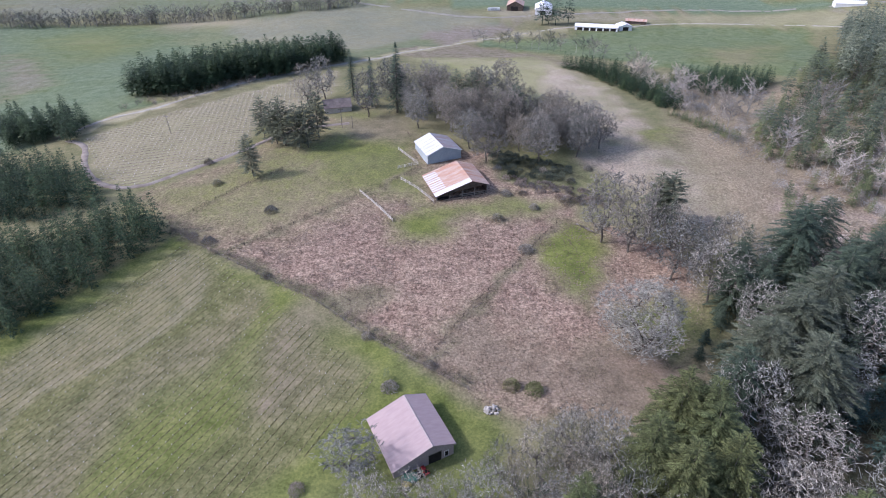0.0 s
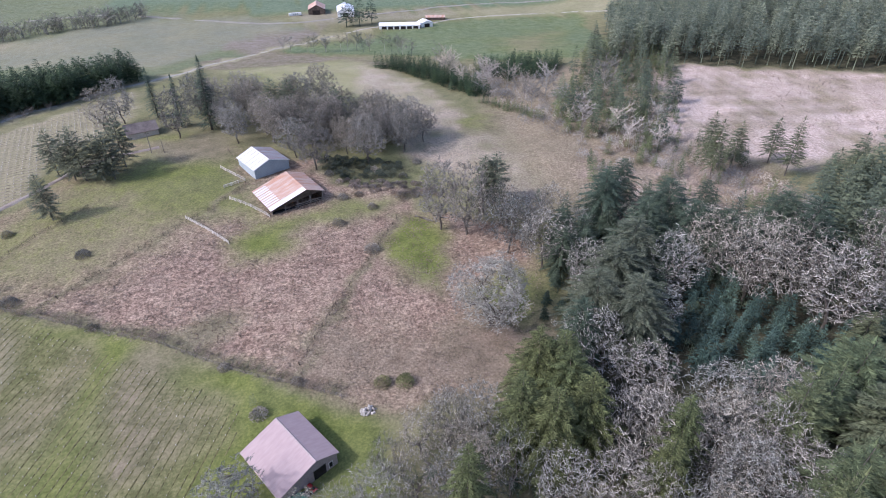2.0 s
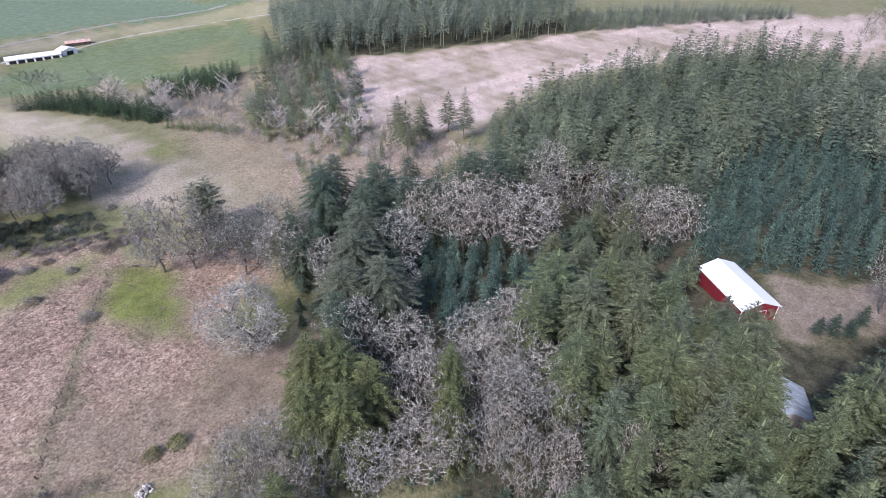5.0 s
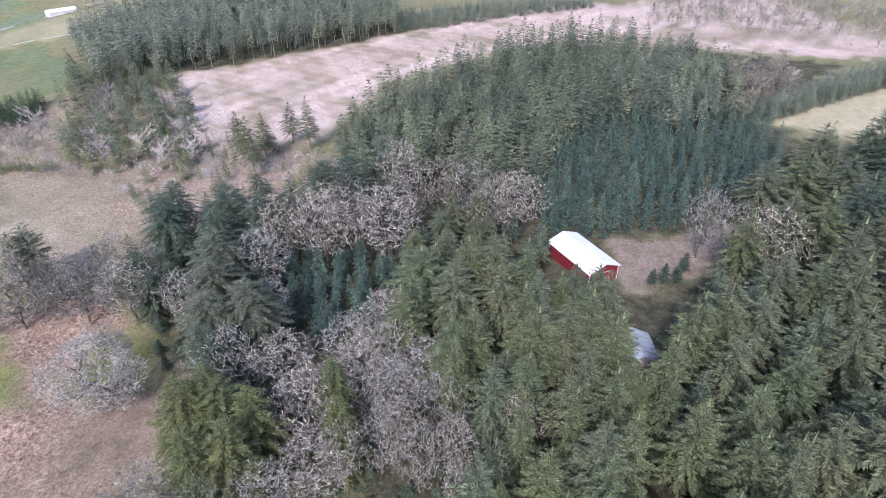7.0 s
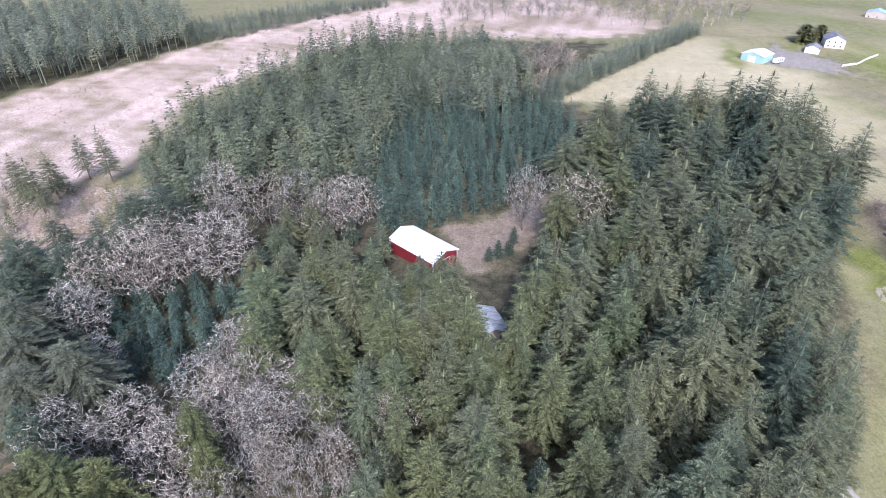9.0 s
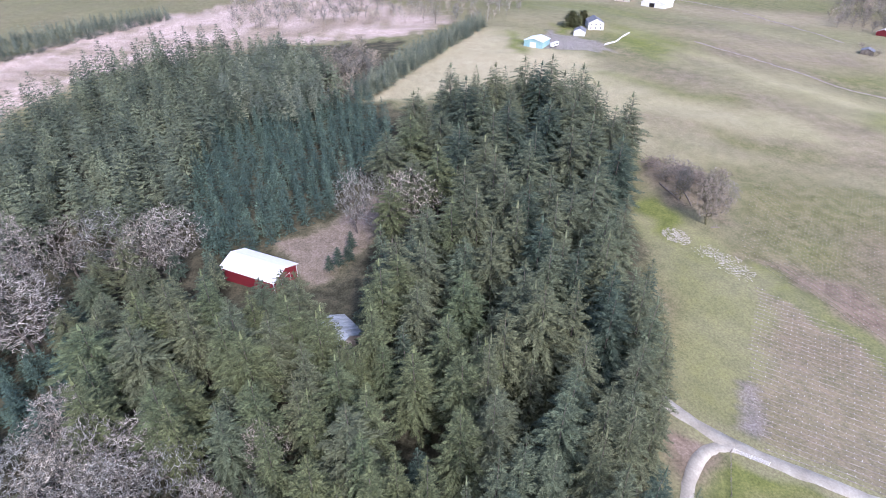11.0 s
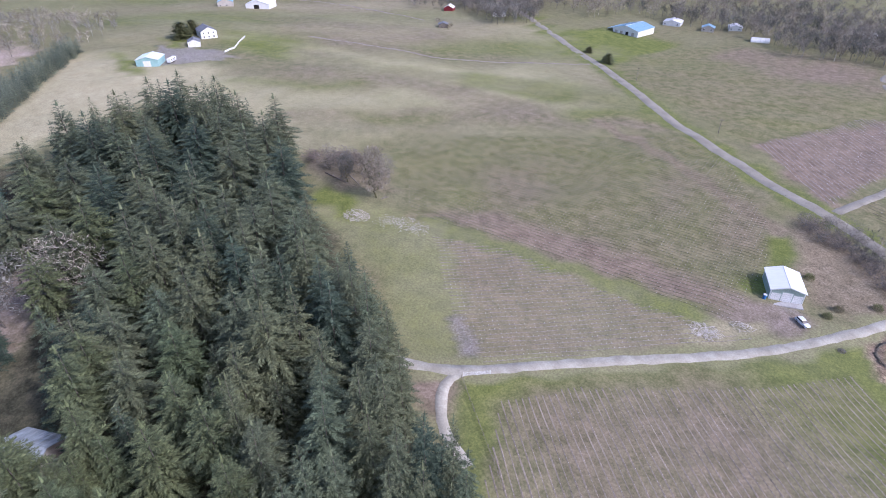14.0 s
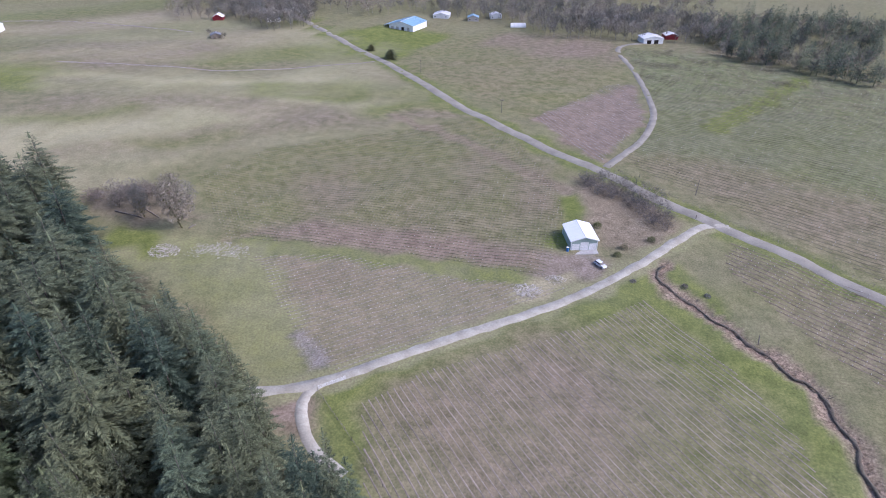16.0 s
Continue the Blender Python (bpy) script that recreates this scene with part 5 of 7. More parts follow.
for x, y in OAK_D:
    place(BRUSHTREE, x, y, rnd.uniform(0.85, 1.15), rnd=rnd)
for x, y in OAK_PINK:
    if free(x, y, 2.5):
        place(OAKS[rnd.randrange(3)], x, y, rnd.uniform(0.7, 0.85), rnd=rnd)
for i, (x, y) in enumerate(PINE_W):
    if i in (8, 9, 13):
        place(SPRUCE, x, y, 1.08 if i == 8 else 0.8, rnd=rnd)
    else:
        s = 0.3 if i == 7 else 0.8 if i == 5 else rnd.uniform(0.85, 1.0)
        place(PINES[i % 2], x, y, s, wide=s * 1.12, rnd=rnd)
for x, y in SMALL_FIR:
    place(YOUNG[rnd.randrange(2)], x, y, rnd.uniform(0.8, 1.4), rnd=rnd)

for x, y in scatter(WOOD_FIR, 7.0, 3):
    if free(x, y, 6.6):
        place(LOWFIRS[rnd.randrange(2)], x, y, rnd.uniform(0.8, 1.15), rnd=rnd)

far_fir = plain_conifers((1, 2, 3, 4), 21, 5.4, 14, 2.3, blade=0.3, longest=2.2, ring=6, low=0.15, full=0.62, narrow=0.9, droop=0.2, least=0.8)
thin_fir = plain_conifers((4, 5, 6), 27, 4.6, 12, 2.2, low=0.34, blade=0.34, longest=2.4, ring=6, full=0.45, droop=0.2, least=0.9)
small_fir = plain_conifers((7, 8, 9, 10), 11, 3.3, 14, 3.2, low=0.03, blade=0.36, longest=1.1, ring=6, full=0.98, narrow=0.9, droop=0.12, least=0.38)


def mound(seeds, radius, height, blades, flat):
    """Rounded clumps of fine bare stems."""
    out = []
    for q in seeds:
        g = shrub_mesh(random.Random(q), radius, height, blades, M_TWIG, flat)
        out.append((np.array([tuple(v.co) for v in g.vertices]), np.array([tuple(p.vertices) for p in g.polygons])))
        bpy.data.meshes.remove(g)
    return out


clump = mound((1, 2, 3), 3.2, 4.6, 300, 0.34)
leafy = mound((4, 5), 3.2, 3.2, 380, 0.8)
far_bare = plain_bare((5, 6, 7), 15, 6.4, 11, 32, 1.25)
low_bare = plain_bare((7, 8), 6, 3.2, 7, 12, 2.2, 0.02)
brush = plain_bare((17, 18), 3.6, 3.0, 14, 16, 1.6, 0.0)
wood("fir_wood", WOOD_MID, 8.6, 11, far_fir, M_FIRMID, "dense fir wood with grey-green crowns", 0.8, 1.35, broad=0.8)
wood("fir_plantation", PLANT_BLUE, 5.8, 12, small_fir, M_FIRBLUE, "dense young blue-green fir plantation", 1.0, 1.45, broad=0.78)
wood("fir_plantation", PLANT_SMALL, 5.6, 13, small_fir, M_FIRBLUE, "small dense stand of young blue-green firs", 0.75, 1.1)
wood("fir_plantation", PLANT_W, 4.9, 14, small_fir, M_FIRGREEN, "dense dark fir plantation beside the vineyard", 1.0, 1.4, broad=0.8)
wood("fir_plantation", PLANT_W2, 5.2, 15, small_fir, M_FIRGREEN, "dense dark fir plantation on the slope", 1.0, 1.4, broad=0.85)
wood("fir_belt", BELT_N, 5.4, 16, far_fir, M_FIRGREEN, "dark belt of firs below the hill", 0.65, 0.9, broad=1.25)
wood("fir_belt", BELT_W, 5.0, 17, far_fir, M_FIRGREEN, "dark clump of firs beside the track", 0.5, 0.75)
wood("fir_plantation", PLANT_N1, 3.8, 18, small_fir, M_FIRGREEN, "strip of young green firs below the pasture", 0.6, 0.95)
wood("fir_plantation", PLANT_N2, 3.8, 19, small_fir, M_FIRGREEN, "block of young green firs", 0.6, 0.95)
wood("fir_plantation", HEDGE_N, 2.8, 20, small_fir, M_YOUNGFIR, "row of small green firs along the field", 0.3, 0.5)
for x, y in scatter([(92, 62), (122, 62), (128, 40), (122, 14), (118, 2), (108, 4), (96, 30)], 9.0, 43):
    if free(x, y, 8.6):
        place(MIDFIRS[rnd.randrange(3)], x, y, rnd.uniform(0.6, 0.8), wide=rnd.uniform(0.75, 0.9), rnd=rnd)
for x, y in scatter([(143, 78), (156, 59), (153, 34), (132, 27), (124, 2), (104, 6), (110, 32), (113, 52), (122, 71)], 8.0, 45):
    if free(x, y, 6.0):
        place(LOWFIRS[rnd.randrange(2)] if rnd.random() < 0.5 else MIDFIRS[1], x, y, rnd.uniform(0.55, 0.8), wide=rnd.uniform(0.75, 0.95), rnd=rnd)
gap_wood = [(72, 135), (112, 152), (160, 128), (172, 92), (130, 100), (112, 108), (90, 96), (62, 92)]
for x, y in scatter(gap_wood, 7.5, 41):
    if free(x, y, 5.5):
        k = rnd.random()
        place(EDGEFIRS[0] if k < 0.3 else LOWFIRS[0] if k < 0.85 else OAKS[rnd.randrange(3)], x, y, rnd.uniform(0.55, 0.85), rnd=rnd)
wood("undergrowth", [(45, 60), (62, 100), (75, 135), (112, 152), (165, 125), (180, 60), (140, 40), (100, 60), (60, 20), (30, 45), (10, 60), (25, 78)], 4.8, 42, low_bare + [tri_arrays(*conifer_crown(random.Random(3), 4, 2.0, 26, 8, narrow=0.4, blade=0.25))], M_FIRDARK, "low shrubs under the trees", 0.5, 1.1, category="shrubs")
wood("undergrowth", WOOD_FIR, 5.6, 44, [tri_arrays(*conifer_crown(random.Random(4), 5, 2.6, 22, 8, narrow=0.4, blade=0.25))], M_FIRDARK, "young firs and ferns under the tall trees", 0.5, 1.2, category="shrubs")
wood("bramble_patch", [(11, 217), (26, 214), (43, 205), (40, 194), (21, 194), (14, 200)], 2.6, 71, leafy, M_BRAMBLEGREEN, "dark green bramble patch below the grove", 0.3, 0.6, 0.75, category="brambles")
wood("bramble_patch", [(14, 196), (27, 193), (46, 186), (58, 176), (45, 175), (26, 184)], 2.4, 72, leafy, M_BRAMBLE, "brown brush below the brambles", 0.3, 0.5, 0.8, category="brambles")
wood("bare_thicket", [(6, 234), (17, 220), (52, 226), (54, 248), (14, 247)], 4.2, 73, clump, M_TWIG, "grey brush between the oak trunks", 0.6, 1.1)
wood("bare_thicket", BRUSH_N, 5.6, 21, clump + far_bare[:1], M_PALEBRUSH, "thicket of pale bare brush", 0.5, 1.15, 0.8)
wood("mixed_wood", WOOD_NE, 5.8, 22, small_fir, M_YOUNGFIR, "young firs among bare brush", 0.45, 0.95, 0.65)
wood("bare_trees", WOOD_NE, 8.0, 23, clump + far_bare[:1], M_PALEBRUSH, "pale bare trees among the young firs", 0.5, 1.1, 0.6)
wood("bare_thicket", PALE_NE, 6.0, 36, clump, M_PALEBRUSH, "pale bare scrub below the cleared slope", 0.4, 1.1, 0.6)
wood("young_firs", PALE_NE, 8.0, 37, small_fir, M_YOUNGFIR, "young yellow-green firs in the scrub", 0.4, 0.9, 0.6)
wood("fir_trees", WOOD_NE, 15.0, 35, far_fir, M_FIRMID, "scattered taller firs", 0.6, 1.0, 0.75)
wood("fir_wood", WOOD_FAR, 9.0, 24, thin_fir, M_FIRHAZE, "tall thin firs behind the cleared slope", 0.7, 1.15, broad=0.85)
wood("fir_plantation", PLANT_FAR, 5.0, 25, small_fir, M_FIRHAZE, "young green firs beyond the cleared slope", 0.6, 0.9)
wood("fir_hedge", HEDGE_E, 3.2, 26, small_fir, M_FIRHAZE, "straight dense row of firs along the pale field", 0.75, 1.0)
wood("fir_wood", WOOD_E, 6.5, 27, thin_fir, M_FIRHAZE, "firs with bare lower trunks behind the plantation", 0.6, 0.85)
wood("bare_trees", BARE_E, 6.0, 28, far_bare + clump, M_TWIG, "mauve-grey bare trees beside the fir row", 0.6, 0.95)
wood("bare_trees", BARE_FAR_E, 11.0, 29, far_bare, M_LICHEN, "pale bare woodland on the far slope", 0.5, 0.9, 0.75)
wood("bare_trees", BARE_S, 7.5, 30, far_bare, M_TWIG, "bare trees round far houses", 0.7, 1.1)
wood("bare_trees", BARE_S2, 8.5, 31, far_bare, M_TWIG, "bare grey trees behind the far vineyard", 0.7, 1.15, 0.8)
wood("fir_wood", WOOD_SW, 9.0, 32, far_fir, M_FIRMID, "grey-green far firs beyond the vineyard", 0.5, 1.0, 0.45)
wood("bare_trees", WOOD_SW, 8.0, 33, far_bare + clump, M_TWIG, "bare trees among far firs", 0.5, 0.95, 0.75)
wood("bare_trees", [(414, -425), (360, -470), (296, -471), (385, -629), (568, -604)], 9.0, 61, far_bare, M_TWIG, "bare woodland behind the far cottages", 0.6, 1.1, 0.8)
wood("bare_trees", [(313, -516), (248, -520), (224, -610), (104, -619), (138, -788), (399, -673)], 11.0, 62, far_bare, M_TWIG, "bare woodland behind the far barns", 0.6, 1.1, 0.7)
wood("bare_trees", [(87, -534), (39, -541), (-49, -579), (-59, -794), (134, -768)], 10.0, 63, far_bare + clump, M_TWIG, "bare woodland beyond the far vineyard", 0.6, 1.1, 0.7)
wood("bare_thicket", BRUSH_GAR, 2.0, 34, brush, M_BRAMBLE, "dark bare brush on the bank by the road", 0.4, 1.1, 0.75)
wood("bare_thicket", [(17, -233), (-1, -238), (-20, -228), (-24, -210), (-11, -211), (5, -215)], 2.6, 39, brush + low_bare[:1], M_TWIG, "pale grey brush at the top of the bank", 0.4, 0.8, 0.8)
for p in PROTOS:
    for o in (*p.children_recursive, p):
        bpy.data.objects.remove(o)

# ---- buildings ----
def part(name, bm, material, parent, label=""):
    me = bpy.data.meshes.new(name)
    bmesh.ops.recalc_face_normals(bm, faces=bm.faces)
    bm.to_mesh(me)
    bm.free()
    me.materials.append(material)
    ob = new(name, me)
    ob.parent = parent
    if label:
        ob["label"] = label
    return ob


def add_box(bm, x0, x1, y0, y1, z0, z1):
    v = [bm.verts.new((x, y, z)) for z in (z0, z1) for x, y in ((x0, y0), (x1, y0), (x1, y1), (x0, y1))]
    for f in ((0, 1, 2, 3), (4, 5, 6, 7), (0, 1, 5, 4), (1, 2, 6, 5), (2, 3, 7, 6), (3, 0, 4, 7)):
        bm.faces.new([v[i] for i in f])
    return v


def box(x0, x1, y0, y1, z0, z1, bevel=0.0):
    bm = bmesh.new()
    add_box(bm, x0, x1, y0, y1, z0, z1)
    if bevel:
        bmesh.ops.bevel(bm, geom=bm.edges[:], offset=bevel, segments=2, affect="EDGES")
    return bm


def prism(outline, y0, y1):
    """An outline in x and z, drawn out along y."""
    bm = bmesh.new()
    a = [bm.verts.new((x, y0, z)) for x, z in outline]
    b = [bm.verts.new((x, y1, z)) for x, z in outline]
    bm.faces.new(a)
    bm.faces.new(b)
    for i in range(len(outline)):
        j = (i + 1) % len(outline)
        bm.faces.new((a[i], a[j], b[j], b[i]))
    return bm


def slope_slab(x0, z0, x1, z1, y0, y1, thick=0.12):
    """One slope of a roof, from its eave (x0, z0) to its ridge (x1, z1)."""
    return prism([(x0, z0), (x1, z1), (x1, z1 + thick), (x0, z0 + thick)], y0, y1)


def roof_slope(top, material, x0, z0, x1, z1, y0, y1, rib=0.9, seam=None):
    """A slope of a sheet roof with its raised seams."""
    roof = part("roof", slope_slab(x0, z0, x1, z1, y0, y1), material, top)
    if rib:
        n = max(2, int((y1 - y0) / rib))
        first = part("seam", prism([(x0, z0 + 0.11), (x1, z1 + 0.11), (x1, z1 + 0.17), (x0, z0 + 0.17)], y0, y0 + (0.16 if seam else 0.07)), seam or material, roof)
        for i in range(1, n + 1):
            ob = new("seam", first.data)
            ob.parent = roof
            ob.matrix_basis = Matrix.Translation((0, (y1 - y0 - 0.07) * i / n, 0))
    return roof


def gabled(name, left, right, length, eave, ridge, walls, roof, label, at=0.5, eave_right=None, over=0.4, base=None, open_front=False, gable=None, rib=0.9, roof_right=None, category="barn", trim=None, corner=None, seam=None):
    """A gabled building: its front runs from left to right (plan places), its ridge goes back by length."""
    left, right = Vector(left), Vector(right)
    w = (right - left).length
    turn = math.atan2(right.y - left.y, right.x - left.x)
    mid = (left + right) / 2
    ground_z = min(lie(*left), lie(*right), lie(*mid)) if base is None else base
    top = tagged(new(name), label, category)
    top.matrix_basis = Matrix.Translation((left.x, left.y, ground_z)) @ Matrix.Rotation(turn, 4, "Z")
    er = eave if eave_right is None else eave_right
    rx = w * at
    t, low = 0.16, -1.2
    front = [(0, low), (w, low), (w, er), (rx, ridge), (0, eave)]
    if open_front:
        part("gable", prism([(0, eave), (w, er), (rx, ridge)], 0, t), gable or walls, top)
        n = 5
        for i in range(n):
            x = (w - 0.25) * i / (n - 1)
            zt = eave + (ridge - eave) * x / rx if x < rx else ridge + (er - ridge) * (x - rx) / (w - rx)
            part("post", box(x, x + 0.25, 0.02, 0.27, low, zt - 0.05), M_WOOD, top)
        part("rail", box(w * 0.45, w, 0.05, 0.15, 1.0, 1.3), M_WOOD, top)
        part("rail", box(w * 0.45, w, 0.05, 0.15, 0.3, 0.6), M_WOOD, top)
        # floor coloured near-black to hold the open barn's interior shade
        part("earth_floor", box(0.2, w - 0.2, 0.3, length - 0.2, low, 0.05), M_DARK, top)
    else:
        part("front_wall", prism(front, 0, t), gable or walls, top)
    part("back_wall", prism(front, length - t, length), walls, top)
    part("side_wall", box(0, t, t, length - t, low, eave - 0.02), walls, top)
    part("side_wall", box(w - t, w, t, length - t, low, er - 0.02), walls, top)
    sl, sr = (ridge - eave) / rx, (ridge - er) / (w - rx)
    roof_slope(top, roof, -over, eave - over * sl + 0.03, rx, ridge + 0.03, -over, length + over, rib, seam)
    roof_slope(top, roof_right or roof, w + over, er - over * sr + 0.03, rx, ridge + 0.03, -over, length + over, rib, seam)
    part("ridge_cap", prism([(rx - 0.25, ridge + 0.14 - 0.25 * sl), (rx, ridge + 0.24), (rx + 0.25, ridge + 0.14 - 0.25 * sr), (rx, ridge + 0.1)], -over, length + over), trim or roof, top)
    if trim:
        for y in (-over - 0.05, length + over):
            part("barge_board", prism([(-over, eave - over * sl - 0.12), (rx, ridge - 0.12), (rx, ridge + 0.2), (-over, eave - over * sl + 0.2)], y, y + 0.05), trim, top)
            part("barge_board", prism([(w + over, er - over * sr - 0.12), (rx, ridge - 0.12), (rx, ridge + 0.2), (w + over, er - over * sr + 0.2)], y, y + 0.05), trim, top)
    if corner:
        for x, zt in ((-0.03, eave), (w - 0.22, er)):
            for y in (-0.03, length - 0.22):
                part("corner_board", box(x, x + 0.25, y, y + 0.25, low, zt - 0.05), corner, top)
    return top, w


def opening(top, x0, x1, z0, z1, material, name="door", y=-0.06, frame_material=None, thick=0.1, label=""):
    """A door or window in the front wall, with a frame round it. An M_DARK one is a panel painted as interior shade."""
    d = part(name, box(x0, x1, y, y + thick, z0, z1), material, top, label)
    if frame_material:
        bm = bmesh.new()
        for a, b, c, e in ((x0 - 0.1, x1 + 0.1, z1, z1 + 0.1), (x0 - 0.1, x0, z0, z1), (x1, x1 + 0.1, z0, z1)):
            add_box(bm, a, b, y - 0.03, y + thick, c, e)
        part("door_frame" if name == "door" else "window_frame", bm, frame_material, d)
    return d


R_MAUVE = sheet_metal("mauve_sheet", (0.36, 0.27, 0.262), (0.41, 0.315, 0.3), rough=0.6)
R_RUST = sheet_metal("rusty_sheet", (0.56, 0.45, 0.38), (0.46, 0.33, 0.26), rust=(0.44, 0.22, 0.13), amount=0.85, rough=0.7)
R_BLUE = sheet_metal("pale_grey_sheet", (0.7, 0.71, 0.7), (0.58, 0.59, 0.59), rough=0.5, rust=(0.3, 0.24, 0.2), amount=0.25)
R_TARP = sheet_metal("dull_blue_sheet", (0.34, 0.39, 0.43), (0.46, 0.5, 0.53), rough=0.6, rust=(0.16, 0.17, 0.14), amount=0.7)
R_BLUEDIM = sheet_metal("rusting_blue_sheet", (0.4, 0.42, 0.46), (0.3, 0.3, 0.33), rough=0.5, rust=(0.28, 0.18, 0.14), amount=0.8)
R_WHITE = sheet_metal("white_sheet", (0.86, 0.86, 0.86), (0.8, 0.8, 0.8), rough=0.4)
R_TEAL = sheet_metal("blue_sheet", (0.2, 0.36, 0.46), (0.27, 0.42, 0.52), rough=0.4)
R_DARK = surface("slate_shingles", (0.16, 0.17, 0.19), (0.24, 0.25, 0.27), 0.4, 0.85)
R_MOSSY = surface("mossy_shingles", (0.13, 0.11, 0.1), (0.22, 0.19, 0.175), 0.4, 0.9)
R_GREENROOF = sheet_metal("pale_green_sheet", (0.62, 0.74, 0.72), (0.68, 0.78, 0.76), rough=0.4)
W_MAUVE = surface("mauve_grey_siding", (0.42, 0.36, 0.35), (0.35, 0.3, 0.29), 0.3, 0.7)
W_BLUE = surface("grey_blue_siding", (0.4, 0.455, 0.475), (0.34, 0.39, 0.41), 0.3, 0.6)
W_RED = surface("barn_red_siding", (0.24, 0.028, 0.035), (0.19, 0.022, 0.03), 0.3, 0.6)
W_GREEN = surface("pale_green_siding", (0.36, 0.45, 0.4), (0.3, 0.39, 0.35), 0.3, 0.6)
W_TEAL = surface("teal_siding", (0.3, 0.5, 0.5), (0.36, 0.56, 0.55), 0.3, 0.6)
W_TAN = surface("tan_siding", (0.5, 0.46, 0.4), (0.43, 0.4, 0.35), 0.3, 0.7)

barn, w = gabled("barn", (-12.3, 68.7), (-0.6, 74.9), 14.0, 2.4, 5.4, W_MAUVE, R_MAUVE, "long mauve-grey metal barn with an open doorway", at=0.64, eave_right=3.5, rib=0.0, trim=W_MAUVE)
opening(barn, 7.6, 10.4, -0.2, 2.6, M_DARK, "door", frame_material=M_WOOD)
opening(barn, 11.2, 12.0, 0.5, 1.9, M_DARK, "window", frame_material=M_WHITE)
part("door", box(6.3, 7.5, -0.14, -0.06, -0.2, 2.6), W_MAUVE, barn)

hay, w = gabled("hay_barn", (-8.1, 176.9), (9.9, 183.1), 16.9, 1.9, 5.9, M_DARKWOOD, R_RUST, "old open timber hay barn with a rusty sheet roof", at=0.68, eave_right=3.8, open_front=True, over=0.6)
# newer pale sheets along the front edge and the low west side of the rusty roof
hay_ridge, hay_slope = w * 0.68, 4.0 / (w * 0.68)
for k in range(3):
    part("roof_sheet", slope_slab(-0.62, 1.9 - 0.6 * hay_slope + 0.19, hay_ridge - 0.1, 5.9 - 0.1 * hay_slope + 0.19, -0.6 + k * 1.0, 0.32 + k * 1.0, 0.03), R_WHITE if k < 2 else R_BLUE, hay)
for k in range(9):
    part("roof_sheet", slope_slab(-0.62, 1.9 - 0.6 * hay_slope + 0.19, 4.2, 1.9 + 4.2 * hay_slope + 0.19, 2.9 + k * 1.55, 3.75 + k * 1.55, 0.03), R_BLUE, hay)
metal, w = gabled("metal_barn", (-12.7, 204.4), (0.2, 210.0), 14.8, 3.5, 6.1, W_BLUE, R_BLUE, "pale blue metal barn with a weathered roof", at=0.45, eave_right=3.7, roof_right=R_BLUEDIM, trim=M_WHITE, rib=2.3, seam=R_BLUEDIM)
red, w = gabled("red_barn", (139.5, 16.1), (148.4, 9.3), 20.5, 4.8, 6.9, W_RED, R_WHITE, "dark red barn with a bright white roof", at=0.5, over=0.5, trim=M_WHITE, corner=M_WHITE, rib=0.0)
opening(red, 3.2, 7.6, -0.3, 3.6, W_RED, "door", frame_material=M_WHITE)
garage, w = gabled("garage", (8.4, -170.5), (-0.2, -174.4), 11.3, 3.9, 5.4, W_GREEN, R_WHITE, "pale green garage with three white doors and white roof", trim=M_WHITE, corner=M_WHITE, rib=0.0)
for x0, x1, z1 in ((0.35, 3.05, 2.7), (3.3, 6.2, 3.3), (6.45, 9.1, 2.7)):
    d = opening(garage, x0, x1, -0.2, z1, M_WHITE, "door", frame_material=W_GREEN)
    for k in range(1, 5):
        z = -0.2 + (z1 + 0.2) * k / 5
        part("panel_groove", box(x0 + 0.03, x1 - 0.03, -0.065, -0.055, z - 0.02, z + 0.02), M_CONCRETE, d)

part("apron", box(0.0, 9.4, -2.6, -0.12, -0.6, 0.06, 0.02), M_CONCRETE, garage, "pale concrete apron")

# ---- vineyards: stakes with young vines, and the worked earth under each row ----
M_STAKE = foliage("pale_stakes", (0.34, 0.32, 0.29), (0.48, 0.46, 0.43), (0.62, 0.6, 0.57), 0.5, 0.8, 0.0)
M_ROW = foliage("row_earth", (0.27, 0.23, 0.195), (0.29, 0.25, 0.212), (0.31, 0.268, 0.23), 0.3, 0.95, 0.0)
M_ROWBROWN = foliage("row_brown_earth", (0.165, 0.128, 0.1), (0.182, 0.142, 0.112), (0.2, 0.157, 0.124), 0.3, 0.95, 0.0)
M_TUBE = foliage("vine_tubes", (0.4, 0.38, 0.34), (0.5, 0.48, 0.44), (0.62, 0.6, 0.56), 0.5, 0.8, 0.0)
M_ROWSOFT = foliage("row_grass", (0.14, 0.135, 0.068), (0.155, 0.147, 0.076), (0.17, 0.16, 0.085), 0.1, 0.95, 0.0)
M_ROWTAN = foliage("row_tan_earth", (0.25, 0.215, 0.15), (0.28, 0.24, 0.17), (0.31, 0.27, 0.19), 0.12, 0.95, 0.0)
M_ROWPALE = foliage("row_pale_earth", (0.27, 0.228, 0.178), (0.29, 0.246, 0.192), (0.31, 0.262, 0.206), 0.12, 0.95, 0.0)
M_ROWSTRAW = foliage("row_straw", (0.15, 0.142, 0.058), (0.166, 0.155, 0.066), (0.184, 0.171, 0.078), 0.12, 0.95, 0.0)
M_ROWLONG = foliage("row_weedy_earth", (0.14, 0.125, 0.078), (0.155, 0.138, 0.088), (0.17, 0.152, 0.098), 0.05, 0.95, 0.0)


